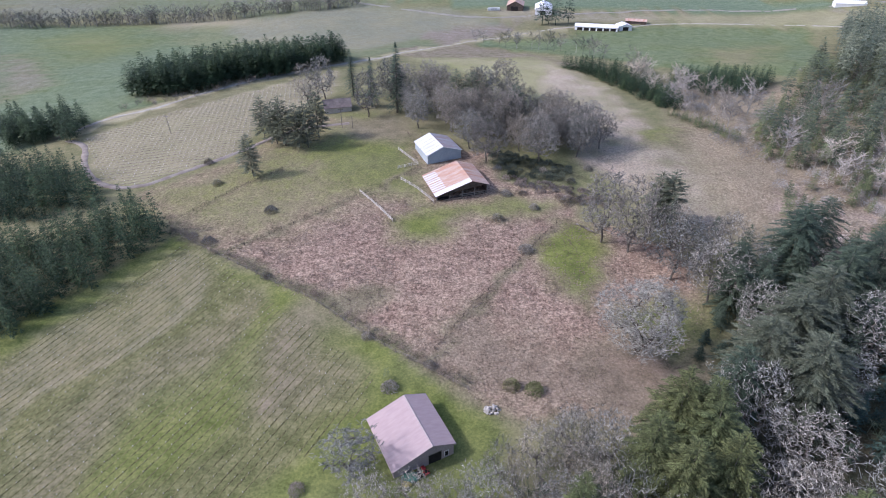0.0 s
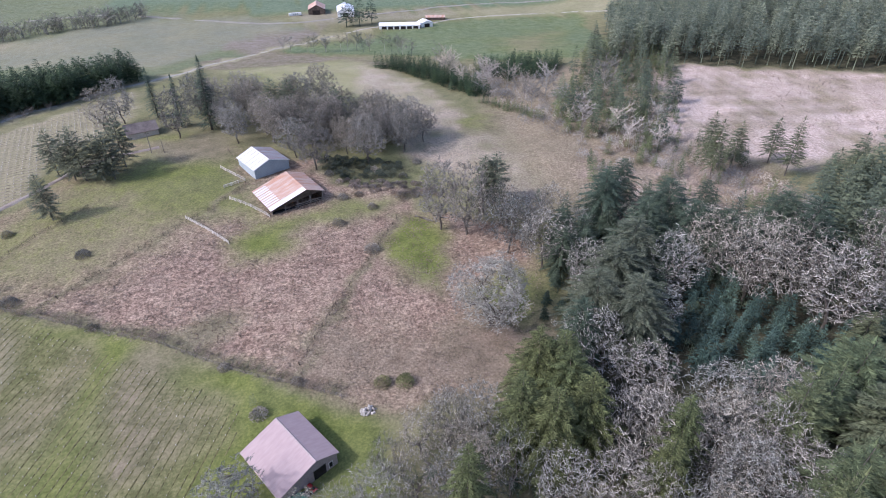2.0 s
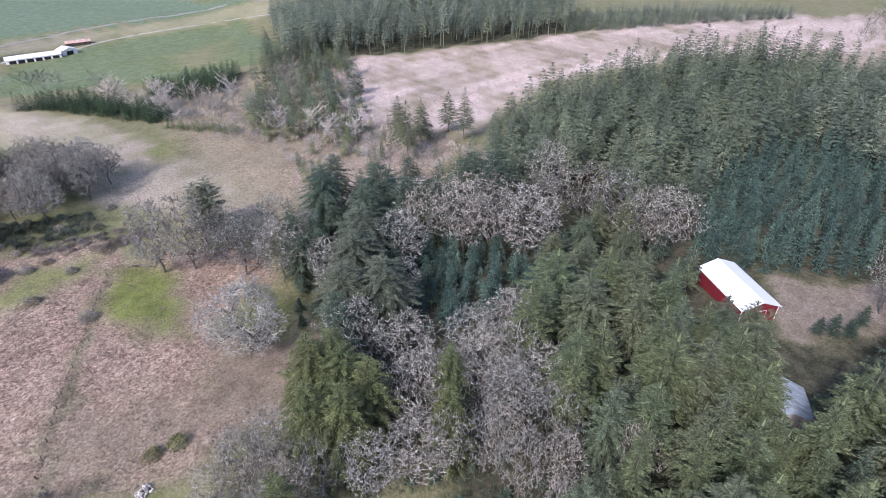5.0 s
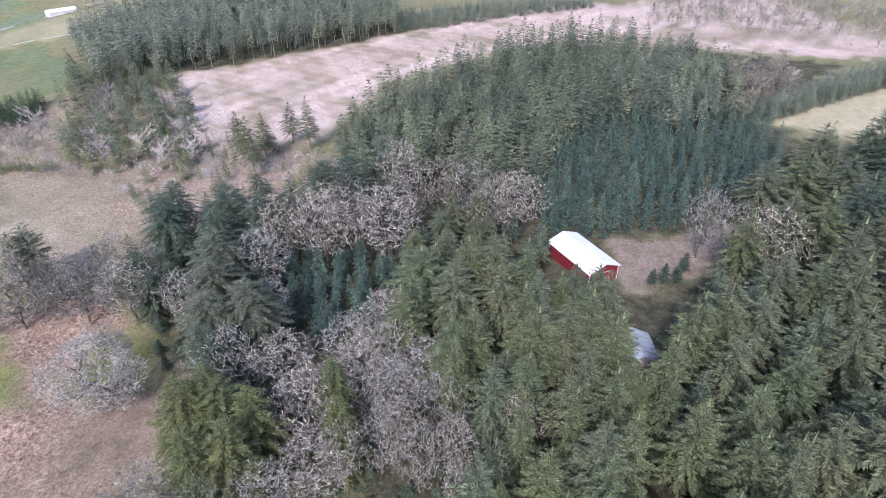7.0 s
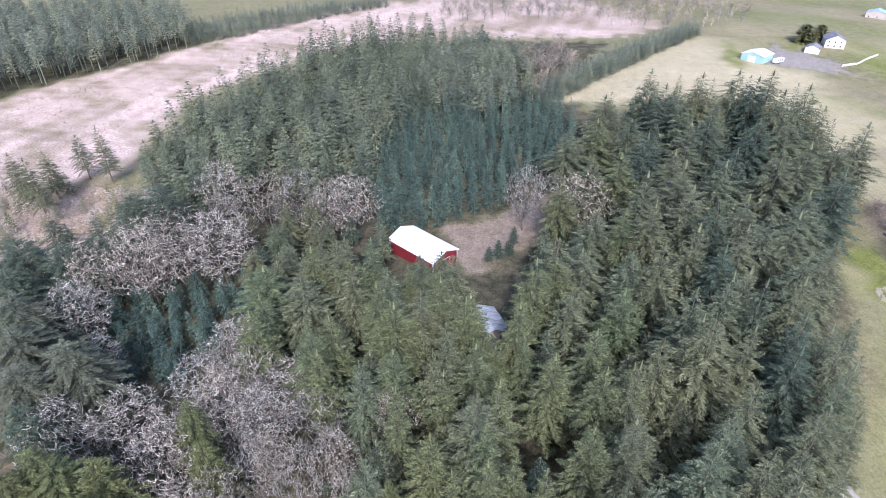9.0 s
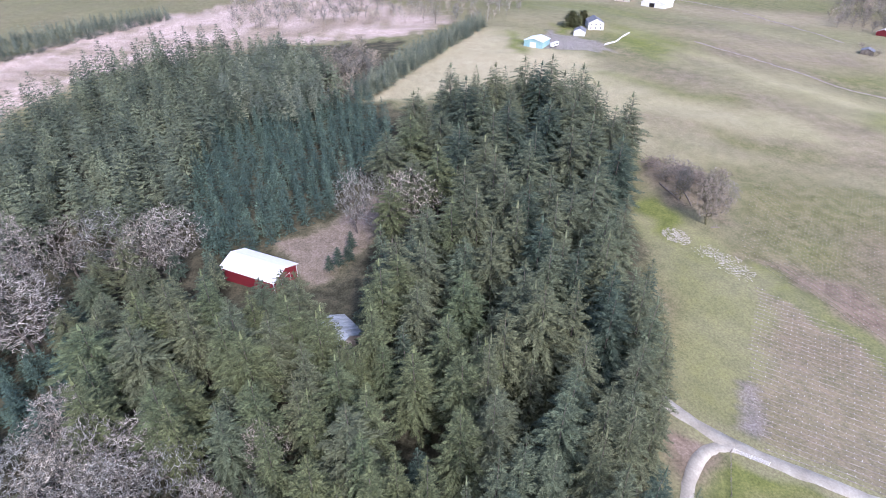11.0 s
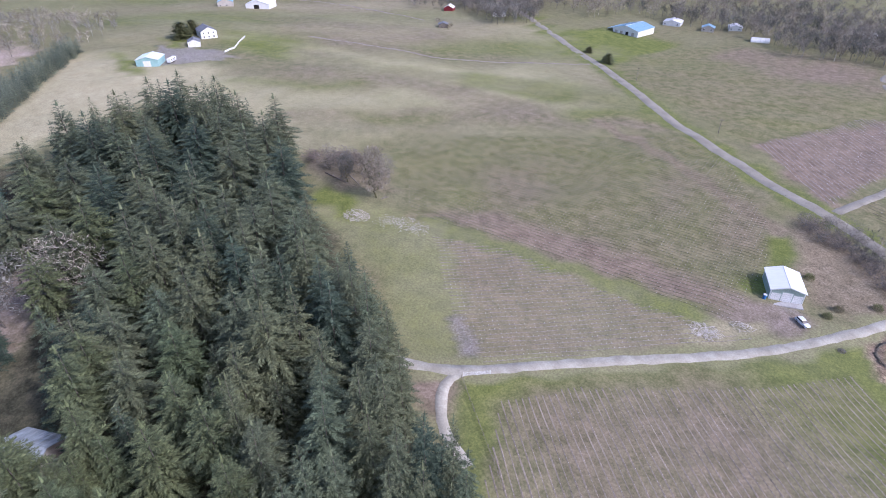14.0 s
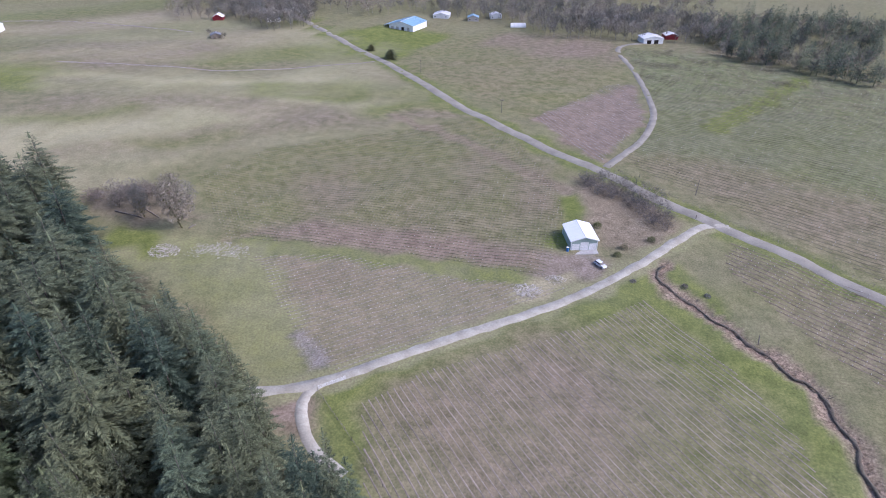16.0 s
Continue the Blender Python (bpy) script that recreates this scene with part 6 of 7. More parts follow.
def tri_stuff(name, v, f, material, label, category):
    me = bpy.data.meshes.new(name)
    me.vertices.add(len(v))
    me.vertices.foreach_set("co", v.ravel())
    me.loops.add(f.size)
    me.polygons.add(len(f))
    me.loops.foreach_set("vertex_index", f.ravel())
    me.polygons.foreach_set("loop_start", np.arange(0, f.size, 3))
    me.update(calc_edges=True)
    me.materials.append(material)
    return tagged(new(name, me), label, category, kind="stuff")


def surface_z(x, y):
    return land(x, y) + 0.3 * ripple(x, y, 40, 4) + 0.12 * ripple(x, y, 9, 3)


def many(x, y, turn, size, shape_v, shape_f, lying=False):
    """Copies of one small shape at many places, with their own turn and size."""
    c, s = np.cos(turn)[:, None], np.sin(turn)[:, None]
    vx, vy, vz = shape_v[:, 0][None], shape_v[:, 1][None], shape_v[:, 2][None]
    px = x[:, None] + (vx * c - vy * s) * size[:, :1]
    py = y[:, None] + (vx * s + vy * c) * size[:, :1]
    pz = (surface_z(px, py) if lying else surface_z(x, y)[:, None]) + vz * size[:, 1:2]
    v = np.stack([px, py, pz], -1).reshape(-1, 3)
    f = (shape_f[None] + (np.arange(len(x)) * len(shape_v))[:, None, None]).reshape(-1, 3)
    return v, f


POST_V = np.array([(-0.5, -0.3, -0.1), (0.5, -0.3, -0.1), (0, 0.6, -0.1), (-0.5, -0.3, 1), (0.5, -0.3, 1), (0, 0.6, 1)], float)
POST_F = np.array([(0, 1, 4), (0, 4, 3), (1, 2, 5), (1, 5, 4), (2, 0, 3), (2, 3, 5), (3, 4, 5)])
TENT_V = np.array([(-0.5, -0.5, -0.6), (0.5, -0.5, -0.6), (0.5, 0.5, -0.6), (-0.5, 0.5, -0.6), (-0.5, 0, 1), (0.5, 0, 1)], float)
TENT_F = np.array([(0, 1, 5), (0, 5, 4), (3, 4, 5), (3, 5, 2), (0, 4, 3), (1, 2, 5)])


def vineyard(outline, angle, spacing, gap, seed, label, stake=(0.14, 0.9), strip=(0.5, 0.16), row=None, keep=0.94, strip_keep=1.0, post=None):
    r = np.random.RandomState(seed)
    ca, sa = math.cos(radians(angle)), math.sin(radians(angle))
    cx, cy = np.mean([p[0] for p in outline]), np.mean([p[1] for p in outline])
    reach = max(math.hypot(p[0] - cx, p[1] - cy) for p in outline)
    u, v = np.meshgrid(np.arange(-reach, reach, gap), np.arange(-reach, reach, spacing))
    u = (u + r.uniform(-0.04, 0.04, u.shape) * gap).ravel()
    v = (v + 0.05 * spacing * np.sin(u.reshape(v.shape) / 9 + v) + r.uniform(-0.03, 0.03, v.shape[0])[:, None] * spacing).ravel()
    x, y = cx + u * ca - v * sa, cy + u * sa + v * ca
    ok = inside(x, y, outline, 0.1) > 0.5
    x, y = x[ok], y[ok]
    k = r.uniform(0, 1, len(x)) < keep
    n = int(k.sum())
    size = np.stack([stake[0] * r.uniform(0.8, 1.2, n), stake[1] * r.uniform(0.75, 1.15, n)], 1)
    pv, pf = many(x[k], y[k], r.uniform(0, 6.28, n), size, POST_V, POST_F)
    tri_stuff("vine_stakes", pv, pf, post or M_STAKE, label, "vineyard")
    k = (r.uniform(0, 1, len(x)) < strip_keep) 
    n = int(k.sum())
    tv = TENT_V * np.array((gap * 1.16 / strip[0], 1, 1))
    size = np.stack([strip[0] * r.uniform(0.98, 1.04, n), strip[1] * r.uniform(0.98, 1.02, n) + 0.065], 1)
    qv, qf = many(x[k], y[k], np.full(n, radians(angle)) + r.uniform(-0.004, 0.004, n), size, tv, TENT_F, True)
    tri_stuff("vine_rows", qv, qf, row or M_ROW, label, "vineyard")

vineyard(VY_NEAR, 139.8, 1.75, 1.2, 1, "rows of pale staked young vines on brown earth", (0.08, 0.3), (0.55, 0.06), M_ROWPALE, keep=0.8)
vineyard(VY_M1, -173.9, 1.9, 1.5, 2, "staked vine rows on green and brown earth", (0.13, 0.32), (0.4, 0.03), M_ROWSOFT, post=M_TUBE)
vineyard(VY_M2, -133.3, 1.8, 1.5, 3, "staked vine rows on pale brown earth", (0.13, 0.36), (0.35, 0.03), M_ROW, post=M_TUBE)
vineyard(VY_SW, 65.8, 1.9, 1.8, 4, "rows of young vines in green and brown grass", (0.1, 0.4), (0.5, 0.03), M_ROWSTRAW, keep=0.5)
vineyard(VY_R1, 152.7, 2.3, 2.2, 5, "vine rows beside the country road", (0.12, 0.5), (0.8, 0.05), M_ROWBROWN)
vineyard(VY_RR, 160.8, 2.6, 3.2, 6, "long vine rows on green ground beyond the road", (0.12, 0.5), (0.8, 0.06), M_ROWLONG, keep=0.3)
vineyard(VY_TRI, 129.6, 2.3, 2.5, 7, "vine rows on bare brown earth", (0.14, 0.5), (0.7, 0.05), M_ROW, keep=0.5)
vineyard(VY_HILL, 13.9, 2.7, 2.4, 8, "hilltop vine rows on straw-coloured ground", (0.12, 0.6), (0.9, 0.05), M_ROWTAN)

# ---- far and middle buildings ----
def windows(top, w, z0, z1, xs, wide=0.9):
    for x in xs:
        opening(top, x, x + wide, z0, z1, M_GLASS, "window", frame_material=M_WHITE)


house, w = gabled("farmhouse", (-66.5, 266.0), (-64.0, 257.5), 12.5, 3.0, 5.6, W_TAN, R_MOSSY, "old low farmhouse with a mossy brown roof", category="house", rib=0.0)
windows(house, w, 1.0, 2.2, (1.5, 5.5))
far1, w = gabled("dairy_barn", (44, 603), (60, 601), 24, 5, 9, M_DARKWOOD, R_RUST, "far barn with a rusty red roof", rib=0.0)
opening(far1, 4, 11, 0, 4.2, M_DARK)
far2, w = gabled("white_barn", (70, 586), (86, 584), 30, 5, 8.5, M_WHITE, R_WHITE, "large white far barn with white roof", rib=0.0)
opening(far2, 5, 10, 0, 4, M_DARK)
far3, w = gabled("long_shed", (99.5, 528.5), (97.5, 519.5), 36, 3.4, 5.0, M_WHITE, R_WHITE, "long low white shed beside the green field", rib=0.0)
for k in range(6):
    # flat panels in the colour of the shade within each bay
    part("bay_opening", box(w - 0.05, w + 0.05, 2 + 5.6 * k, 6.4 + 5.6 * k, 0.0, 2.6), M_DARK, far3)
far4, w = gabled("white_shed", (135, 516), (146, 517.5), 10, 3.6, 5.4, M_WHITE, R_WHITE, "small white shed with a dark doorway", rib=0.0)
opening(far4, 3, 8, 0, 3, M_DARK)
far5, w = gabled("open_shed", (149, 553), (147, 545), 18, 3.0, 4.2, M_DARKWOOD, R_RUST, "low open shed with a reddish roof", rib=0.0)
far6, w = gabled("white_shed", (352, 592), (350, 583), 26, 4, 6, M_WHITE, R_WHITE, "white farm shed in the far fields", rib=0.0)
teal, w = gabled("teal_shed", (378, -147), (368.5, -157), 13, 4.2, 6.0, W_TEAL, R_GREENROOF, "teal metal shed with a pale arched roof", rib=0.0, trim=M_WHITE)
opening(teal, 4.5, 9.0, 0, 3.4, M_WHITE)
villa, w = gabled("house", (409, -209), (406, -220), 14, 5.2, 8.2, M_WHITE, R_DARK, "white two-storey house with a dark roof", category="house", rib=0.0)
windows(villa, w, 1.0, 2.2, (1.5, 5.0, 8.5))
windows(villa, w, 3.6, 4.7, (1.5, 5.0, 8.5))
vill2, w = gabled("house_garage", (397, -192), (393, -199), 9, 3.0, 4.8, M_WHITE, R_DARK, "white garage with a dark roof beside the house", category="garage", rib=0.0)
opening(vill2, 1.2, 4.6, 0, 2.4, M_WHITE, "door", frame_material=W_TAN)
shed, w = gabled("field_shed", (331, -381), (325, -386), 7, 2.8, 4.2, M_WOOD, R_DARK, "grey timber shed among brush", category="shed", rib=0.0)
cot1, w = gabled("red_cottage", (382, -446), (374, -450), 9, 3.2, 5.6, W_RED, R_WHITE, "small red house with pale roof", category="house", rib=0.0)
cot2, w = gabled("white_cottage", (331, -457), (321, -463), 10, 3.2, 5.4, M_WHITE, R_DARK, "white cottage with a dark roof by the trees", category="house", rib=0.0)
windows(cot2, w, 1.0, 2.1, (2.0, 6.5))
blue, w = gabled("blue_barn", (221.5, -484.0), (197.5, -481.5), 26, 4.6, 7.6, M_WHITE, R_TEAL, "long white barn with a blue metal roof", rib=1.2, trim=M_WHITE)
for x in (2, 7, 12.5, 18):
    opening(blue, x, x + 2.6, 0, 3.0, M_DARK if x in (12.5,) else W_TAN)
part("lean_to_roof", slope_slab(-7, 2.8, 0.0, 4.4, 2, 24), R_TEAL, blue)
for y in (2.5, 9.5, 16.5, 23.5):
    part("post", box(-6.8, -6.55, y, y + 0.25, -1.0, 2.8), M_WHITE, blue)
for i, (a, b, ln, rf) in enumerate((((203, -545), (188, -548), 14, R_WHITE), ((168, -546), (158, -549), 9, R_TEAL), ((56, -606), (44, -609), 9, R_WHITE), ((35, -597), (26, -600), 9, R_WHITE), ((150, -562), (140, -566), 10, R_WHITE))):
    g, w = gabled("far_house", a, b, ln, 3.2, 5.2, W_TAN if i % 2 else M_WHITE, rf, "far pale house half hidden by bare trees", category="house", rib=0.0)
    windows(g, w, 1.0, 2.2, (1.5, w - 3.0))
wb, w = gabled("white_barn", (4.5, -508), (-10.5, -515), 13, 4.2, 6.0, M_WHITE, R_WHITE, "white barn at the head of the curved drive", rib=0.0, trim=M_WHITE)
opening(wb, 3, 6.5, 0, 3, M_DARK)
opening(wb, 9, 12.5, 0, 3, M_DARK)
wb2, w = gabled("lean_shed", (-12, -532), (-22, -536), 9, 3.2, 4.6, W_RED, R_WHITE, "small shed with a white roof behind the barn", category="shed", rib=0.0)
tarp, w = gabled("outbuilding", (107.4, -0.1), (111.9, -8.6), 10.5, 3.2, 5.4, W_TAN, R_TARP, "pale blue-roofed outbuilding among the firs", category="shed", rib=0.8)


def hoop_house(x, y, turn, length, radius, label):
    top = tagged(new("hoop_house"), label, "greenhouse")
    top.matrix_basis = Matrix.Translation((x, y, lie(x, y) - 0.3)) @ Matrix.Rotation(turn, 4, "Z")
    ring = [(radius * math.cos(math.pi * i / 12), radius * 0.85 * math.sin(math.pi * i / 12)) for i in range(13)]
    part("cover", prism(ring, 0, length), M_WHITE, top)
    part("door", box(-1.0, 1.0, -0.08, 0.02, 0, 2.2), W_TAN, top)
    for k in range(5):
        yy = (length - 0.1) * k / 4
        part("hoop", prism([(a * 1.015, b * 1.015) for a, b in ring], yy, yy + 0.1), M_CONCRETE, top)
    return top


big, w = gabled("white_barn", (520, -315), (502, -329), 22, 4.5, 8.0, M_WHITE, R_WHITE, "large white barn on the far rolling hill", rib=0.0)
opening(big, 8, 13, 0, 4, M_DARK)
big2, w = gabled("far_house", (545, -300), (537, -312), 12, 4.5, 7.0, W_TAN, R_TEAL, "far house with a blue-grey roof", category="house", rib=0.0)
windows(big2, w, 1.0, 2.2, (2.0, 8.0))
hoop_house(124, -538, 1.9, 14, 4.0, "white plastic hoop house at the field's edge")


# ---- vehicles and small things ----
def wheel(parent, x, y, r=0.33, wide=0.22):
    bm = bmesh.new()
    bmesh.ops.create_cone(bm, cap_ends=True, segments=16, radius1=r, radius2=r, depth=wide, matrix=Matrix.Translation((x, y, r)) @ Matrix.Rotation(math.pi / 2, 4, "Y"))
    tyre = part("wheel", bm, M_RUBBER, parent)
    bm = bmesh.new()
    bmesh.ops.create_cone(bm, cap_ends=True, segments=12, radius1=r * 0.6, radius2=r * 0.6, depth=wide + 0.02, matrix=Matrix.Translation((x, y, r)) @ Matrix.Rotation(math.pi / 2, 4, "Y"))
    part("rim", bm, M_CONCRETE, tyre)


M_CARPAINT = Nodes("pale_car_paint", 0.25, 0.0, 0.5).color((0.6, 0.63, 0.66))


def car(x, y, turn):
    top = tagged(new("car"), "pale silver estate car parked on the gravel", "car")
    top.matrix_basis = Matrix.Translation((x, y, float(surface_z(x, y)) + 0.03)) @ Matrix.Rotation(turn, 4, "Z")
    side = [(-2.2, 0.35), (2.25, 0.35), (2.3, 0.7), (2.1, 0.92), (1.0, 1.0), (-2.2, 1.02), (-2.3, 0.7)]
    bm = prism(side, -0.88, 0.88)
    bmesh.ops.rotate(bm, verts=bm.verts[:], matrix=Matrix.Rotation(math.pi / 2, 3, "Z"))
    bmesh.ops.bevel(bm, geom=bm.edges[:], offset=0.06, segments=2, affect="EDGES")
    part("body", bm, M_CARPAINT, top)
    bm = prism([(-2.1, 0.98), (1.0, 0.98), (0.35, 1.5), (-1.8, 1.52)], -0.78, 0.78)
    bmesh.ops.rotate(bm, verts=bm.verts[:], matrix=Matrix.Rotation(math.pi / 2, 3, "Z"))
    part("cabin_glass", bm, M_GLASS, top)
    bm = prism([(-1.8, 1.5), (0.3, 1.48), (0.2, 1.56), (-1.7, 1.58)], -0.74, 0.74)
    bmesh.ops.rotate(bm, verts=bm.verts[:], matrix=Matrix.Rotation(math.pi / 2, 3, "Z"))
    part("roof", bm, M_CARPAINT, top)
    for wx in (-0.8, 0.8):
        for wy in (-1.4, 1.4):
            wheel(top, wx, wy)
    for sx in (-0.6, 0.6):
        part("headlight", box(sx - 0.18, sx + 0.18, 2.24, 2.32, 0.66, 0.8), M_GLASS, top)
        part("tail_light", box(sx - 0.15, sx + 0.15, -2.32, -2.26, 0.7, 0.85), W_RED, top)
    return top


car(-2.6, -165.0, 0.89)


def camper(x, y, turn, length=8.0):
    top = tagged(new("camper_trailer"), "white camper trailer parked beside the teal shed", "trailer")
    top.matrix_basis = Matrix.Translation((x, y, lie(x, y))) @ Matrix.Rotation(turn, 4, "Z")
    part("body", box(-length / 2, length / 2, -1.2, 1.2, 0.6, 3.0, 0.15), M_WHITE, top)
    part("stripe", box(-length / 2 + 0.2, length / 2 - 0.2, -1.215, 1.215, 1.2, 1.45), W_BLUE, top)
    for k in range(3):
        part("window", box(-2.6 + 2.0 * k, -1.5 + 2.0 * k, -1.23, 1.23, 1.7, 2.4), M_GLASS, top)
    part("drawbar", box(length / 2 - 0.1, length / 2 + 1.2, -0.1, 0.1, 0.5, 0.65), M_DARK, top)
    for s in (-1, 1):
        for q in (-0.45, 0.45):
            bm = bmesh.new()
            bmesh.ops.create_cone(bm, cap_ends=True, segments=14, radius1=0.35, radius2=0.35, depth=0.2, matrix=Matrix.Translation((q, s * 1.05, 0.35)) @ Matrix.Rotation(math.pi / 2, 4, "X"))
            part("wheel", bm, M_RUBBER, top)
    return top


camper(371.5, -167, 2.2)
camper(31, 600, 0.1, 12.0)


def bin_barrel(x, y):
    top = tagged(new("water_barrel"), "blue plastic barrel at the garage corner", "barrel")
    top.matrix_basis = Matrix.Translation((x, y, float(surface_z(x, y))))
    bm = bmesh.new()
    bmesh.ops.create_cone(bm, cap_ends=True, segments=16, radius1=0.5, radius2=0.5, depth=1.5, matrix=Matrix.Translation((0, 0, 0.75)))
    part("barrel", bm, surface("blue_plastic", (0.05, 0.17, 0.4), (0.06, 0.2, 0.45), 1.0, 0.4), top)
    bm = bmesh.new()
    bmesh.ops.create_cone(bm, cap_ends=True, segments=16, radius1=0.54, radius2=0.5, depth=0.12, matrix=Matrix.Translation((0, 0, 1.54)))
    part("lid", bm, M_WHITE, top)


bin_barrel(9.3, -169.6)


M_CHIPS = surface("wood_chips", (0.58, 0.53, 0.44), (0.72, 0.67, 0.58), 1.0, 0.95, vary=0.3)


def fence(name, line, gap, label, rails=2, material=None, high=1.2, thick=0.12, rail=0.1, category="fence"):
    """Posts along a line with rails or wires between them."""
    material = material or M_WOOD
    top = tagged(new(name), label, category)
    pts = []
    for (ax, ay), (bx, by) in zip(line, line[1:]):
        n = max(1, round(math.hypot(bx - ax, by - ay) / gap))
        pts += [(ax + (bx - ax) * i / n, ay + (by - ay) * i / n) for i in range(n)]
    pts.append(line[-1])
    q = [Vector((x, y, float(surface_z(x, y)))) for x, y in pts]
    top.location = q[0]
    post = bpy.data.meshes.new("post")
    bm = box(-thick / 2, thick / 2, -thick / 2, thick / 2, -0.3, high)
    bm.to_mesh(post)
    bm.free()
    post.materials.append(material)
    for p in q:
        o = new("post", post)
        o.parent, o.location = top, p - q[0]
        o.rotation_euler = (random.uniform(-0.04, 0.04), random.uniform(-0.04, 0.04), random.uniform(0, 1))
    for k in range(rails):
        z = high * (k + 0.8) / (rails + 0.1)
        v, f = [], []
        tube(v, f, [p - q[0] + Vector((0, 0, z)) for p in q], [rail / 2] * len(q), 4)
        o = new("rail" if rail > 0.03 else "wire", mesh_of("rail", v, f, material))
        o.parent = top
    return top


fence("rail_fence", [(-36.0, 181.7), (-29, 173), (-22.3, 163.3)], 2.8, "pale weathered rail fence in the meadow", 3, M_CHIPS, 1.3, 0.2, 0.16)
fence("rail_fence", [(-22.0, 191.3), (-15, 184), (-9.1, 176.0)], 2.8, "pale weathered rail fence beside the hay barn", 3, M_CHIPS, 1.3, 0.2, 0.16)
fence("rail_fence", [(-25.4, 216.2), (-16.5, 204.1), (-24, 200)], 3.0, "grey rail fence behind the metal barn", 3, M_CHIPS, 1.3, 0.2, 0.16)
fence("wire_fence", [(-97.1, 161.1), (-81.1, 182.8), (-68.4, 197.7)], 4.5, "old dark wire fence through dry grass", 3, M_DARKWOOD, rail=0.05)
fence("wire_fence", [(-70.8, 145.5), (-48.7, 166.6), (-25.9, 188.2), (-16.4, 201.8)], 4.5, "old dark wire fence across the meadow", 3, M_DARKWOOD, rail=0.05)
fence("wire_fence", [(-5.7, 104.5), (6.0, 124.5), (18.5, 143.5), (32.4, 164.6)], 4.5, "old dark wire fence in tall dry grass", 3, M_DARKWOOD, rail=0.05)
fence("wire_fence", [(-90, 153.5), (-73.4, 142.6), (-39.3, 122.2), (-15.4, 103.3), (2.7, 92.0)], 4.0, "weathered post and wire fence along the vineyard", 3, M_WOOD, rail=0.06)
fence("wire_fence", [(58.4, -83.9), (46.1, -75.5), (36.8, -68.9), (25, -60)], 4.0, "post and wire fence beside the near vineyard", 3, M_WOOD, rail=0.04)
fence("tube_gate", [(58.4, -84.6), (53.6, -90.0)], 3.6, "open white tubular field gate by the lane", 5, M_WHITE, 1.25, 0.1, 0.06, "gate")
fence("white_fence", [(366.6, -202), (371, -212), (382, -222), (397, -237)], 4.0, "white curved fence beside the house", 3, M_WHITE, 1.3, 0.2, 0.35)
fence("wire_fence", [(-160, -128), (-92, -181), (-66, -199), (-40, -215), (-17, -229), (3, -246)], 6.0, "post and wire fence along the road verge", 3, M_WOOD, rail=0.04)


def pole(x, y, high, label, arm=True, lean=0.0):
    top = tagged(new("utility_pole"), label, "pole")
    top.matrix_basis = Matrix.Translation((x, y, lie(x, y) - 0.2)) @ Matrix.Rotation(lean, 4, "Y")
    bm = bmesh.new()
    bmesh.ops.create_cone(bm, cap_ends=True, segments=8, radius1=0.17, radius2=0.11, depth=high, matrix=Matrix.Translation((0, 0, high / 2)))
    part("shaft", bm, M_WOOD, top)
    if arm:
        part("crossarm", box(-1.1, 1.1, -0.07, 0.07, high - 0.7, high - 0.55), M_WOOD, top)
        for k in (-0.95, 0.0, 0.95):
            bm = bmesh.new()
            bmesh.ops.create_cone(bm, cap_ends=True, segments=6, radius1=0.06, radius2=0.04, depth=0.2, matrix=Matrix.Translation((k, 0, high - 0.45)))
            part("insulator", bm, M_CONCRETE, top)


pole(-128.8, 235.8, 9.0, "dark timber utility pole in the hilltop vineyard", lean=-0.03)
pole(-52.2, 237.4, 9.5, "timber utility pole near the farmhouse")
pole(-47.5, 237.0, 6.0, "short timber pole near the farmhouse", False)
pole(139.8, -356.9, 9.0, "timber utility pole beside the road")
pole(68.2, -299.3, 8.0, "timber utility pole on the road verge")
pole(-33.1, -230.8, 7.0, "timber utility pole at the road junction", False)
pole(-33.0, -209.4, 2.2, "short white marker post at the lane end", False)
pole(-49.2, -141.4, 3.5, "leaning pale stake beside the ditch", False, 0.15)


def log(a, b, radius, label):
    top = tagged(new("fallen_log"), label, "log")
    p, q = Vector((*a, float(surface_z(*a)) + radius)), Vector((*b, float(surface_z(*b)) + radius))
    top.location = p
    v, f = [], []
    d = q - p
    tube(v, f, [d * s + Vector((0.2 * math.sin(5 * s), 0.15 * math.cos(4 * s), 0)) for s in (0, 0.3, 0.6, 1.0)], [radius, radius * 0.9, radius * 0.75, radius * 0.5], 7)
    f += [tuple(range(6, -1, -1)), tuple(range(21, 28))]
    o = new("stem", mesh_of("stem", v, f, M_WOOD, True))
    o.parent = top
    for k in range(4):
        v, f = [], []
        s = d * (0.35 + 0.17 * k)
        tube(v, f, [s, s + Vector((random.uniform(-1.5, 1.5), random.uniform(-1.5, 1.5), random.uniform(0.3, 1.6)))], [radius * 0.35, 0.03], 4)
        o = new("broken_branch", mesh_of("branch", v, f, M_WOOD))
        o.parent = top


log((178.7, -136.5), (164.6, -136.2), 0.3, "fallen grey tree trunk at the field corner")
log((172, -143), (160, -139), 0.3, "fallen branchy trunk at the field corner")
log((143.9, -136.8), (143.4, -139.6), 0.25, "short cut log in the grass")
log((39.0, 164.0), (43.9, 159.2), 0.35, "grey fallen log beside the green patch")


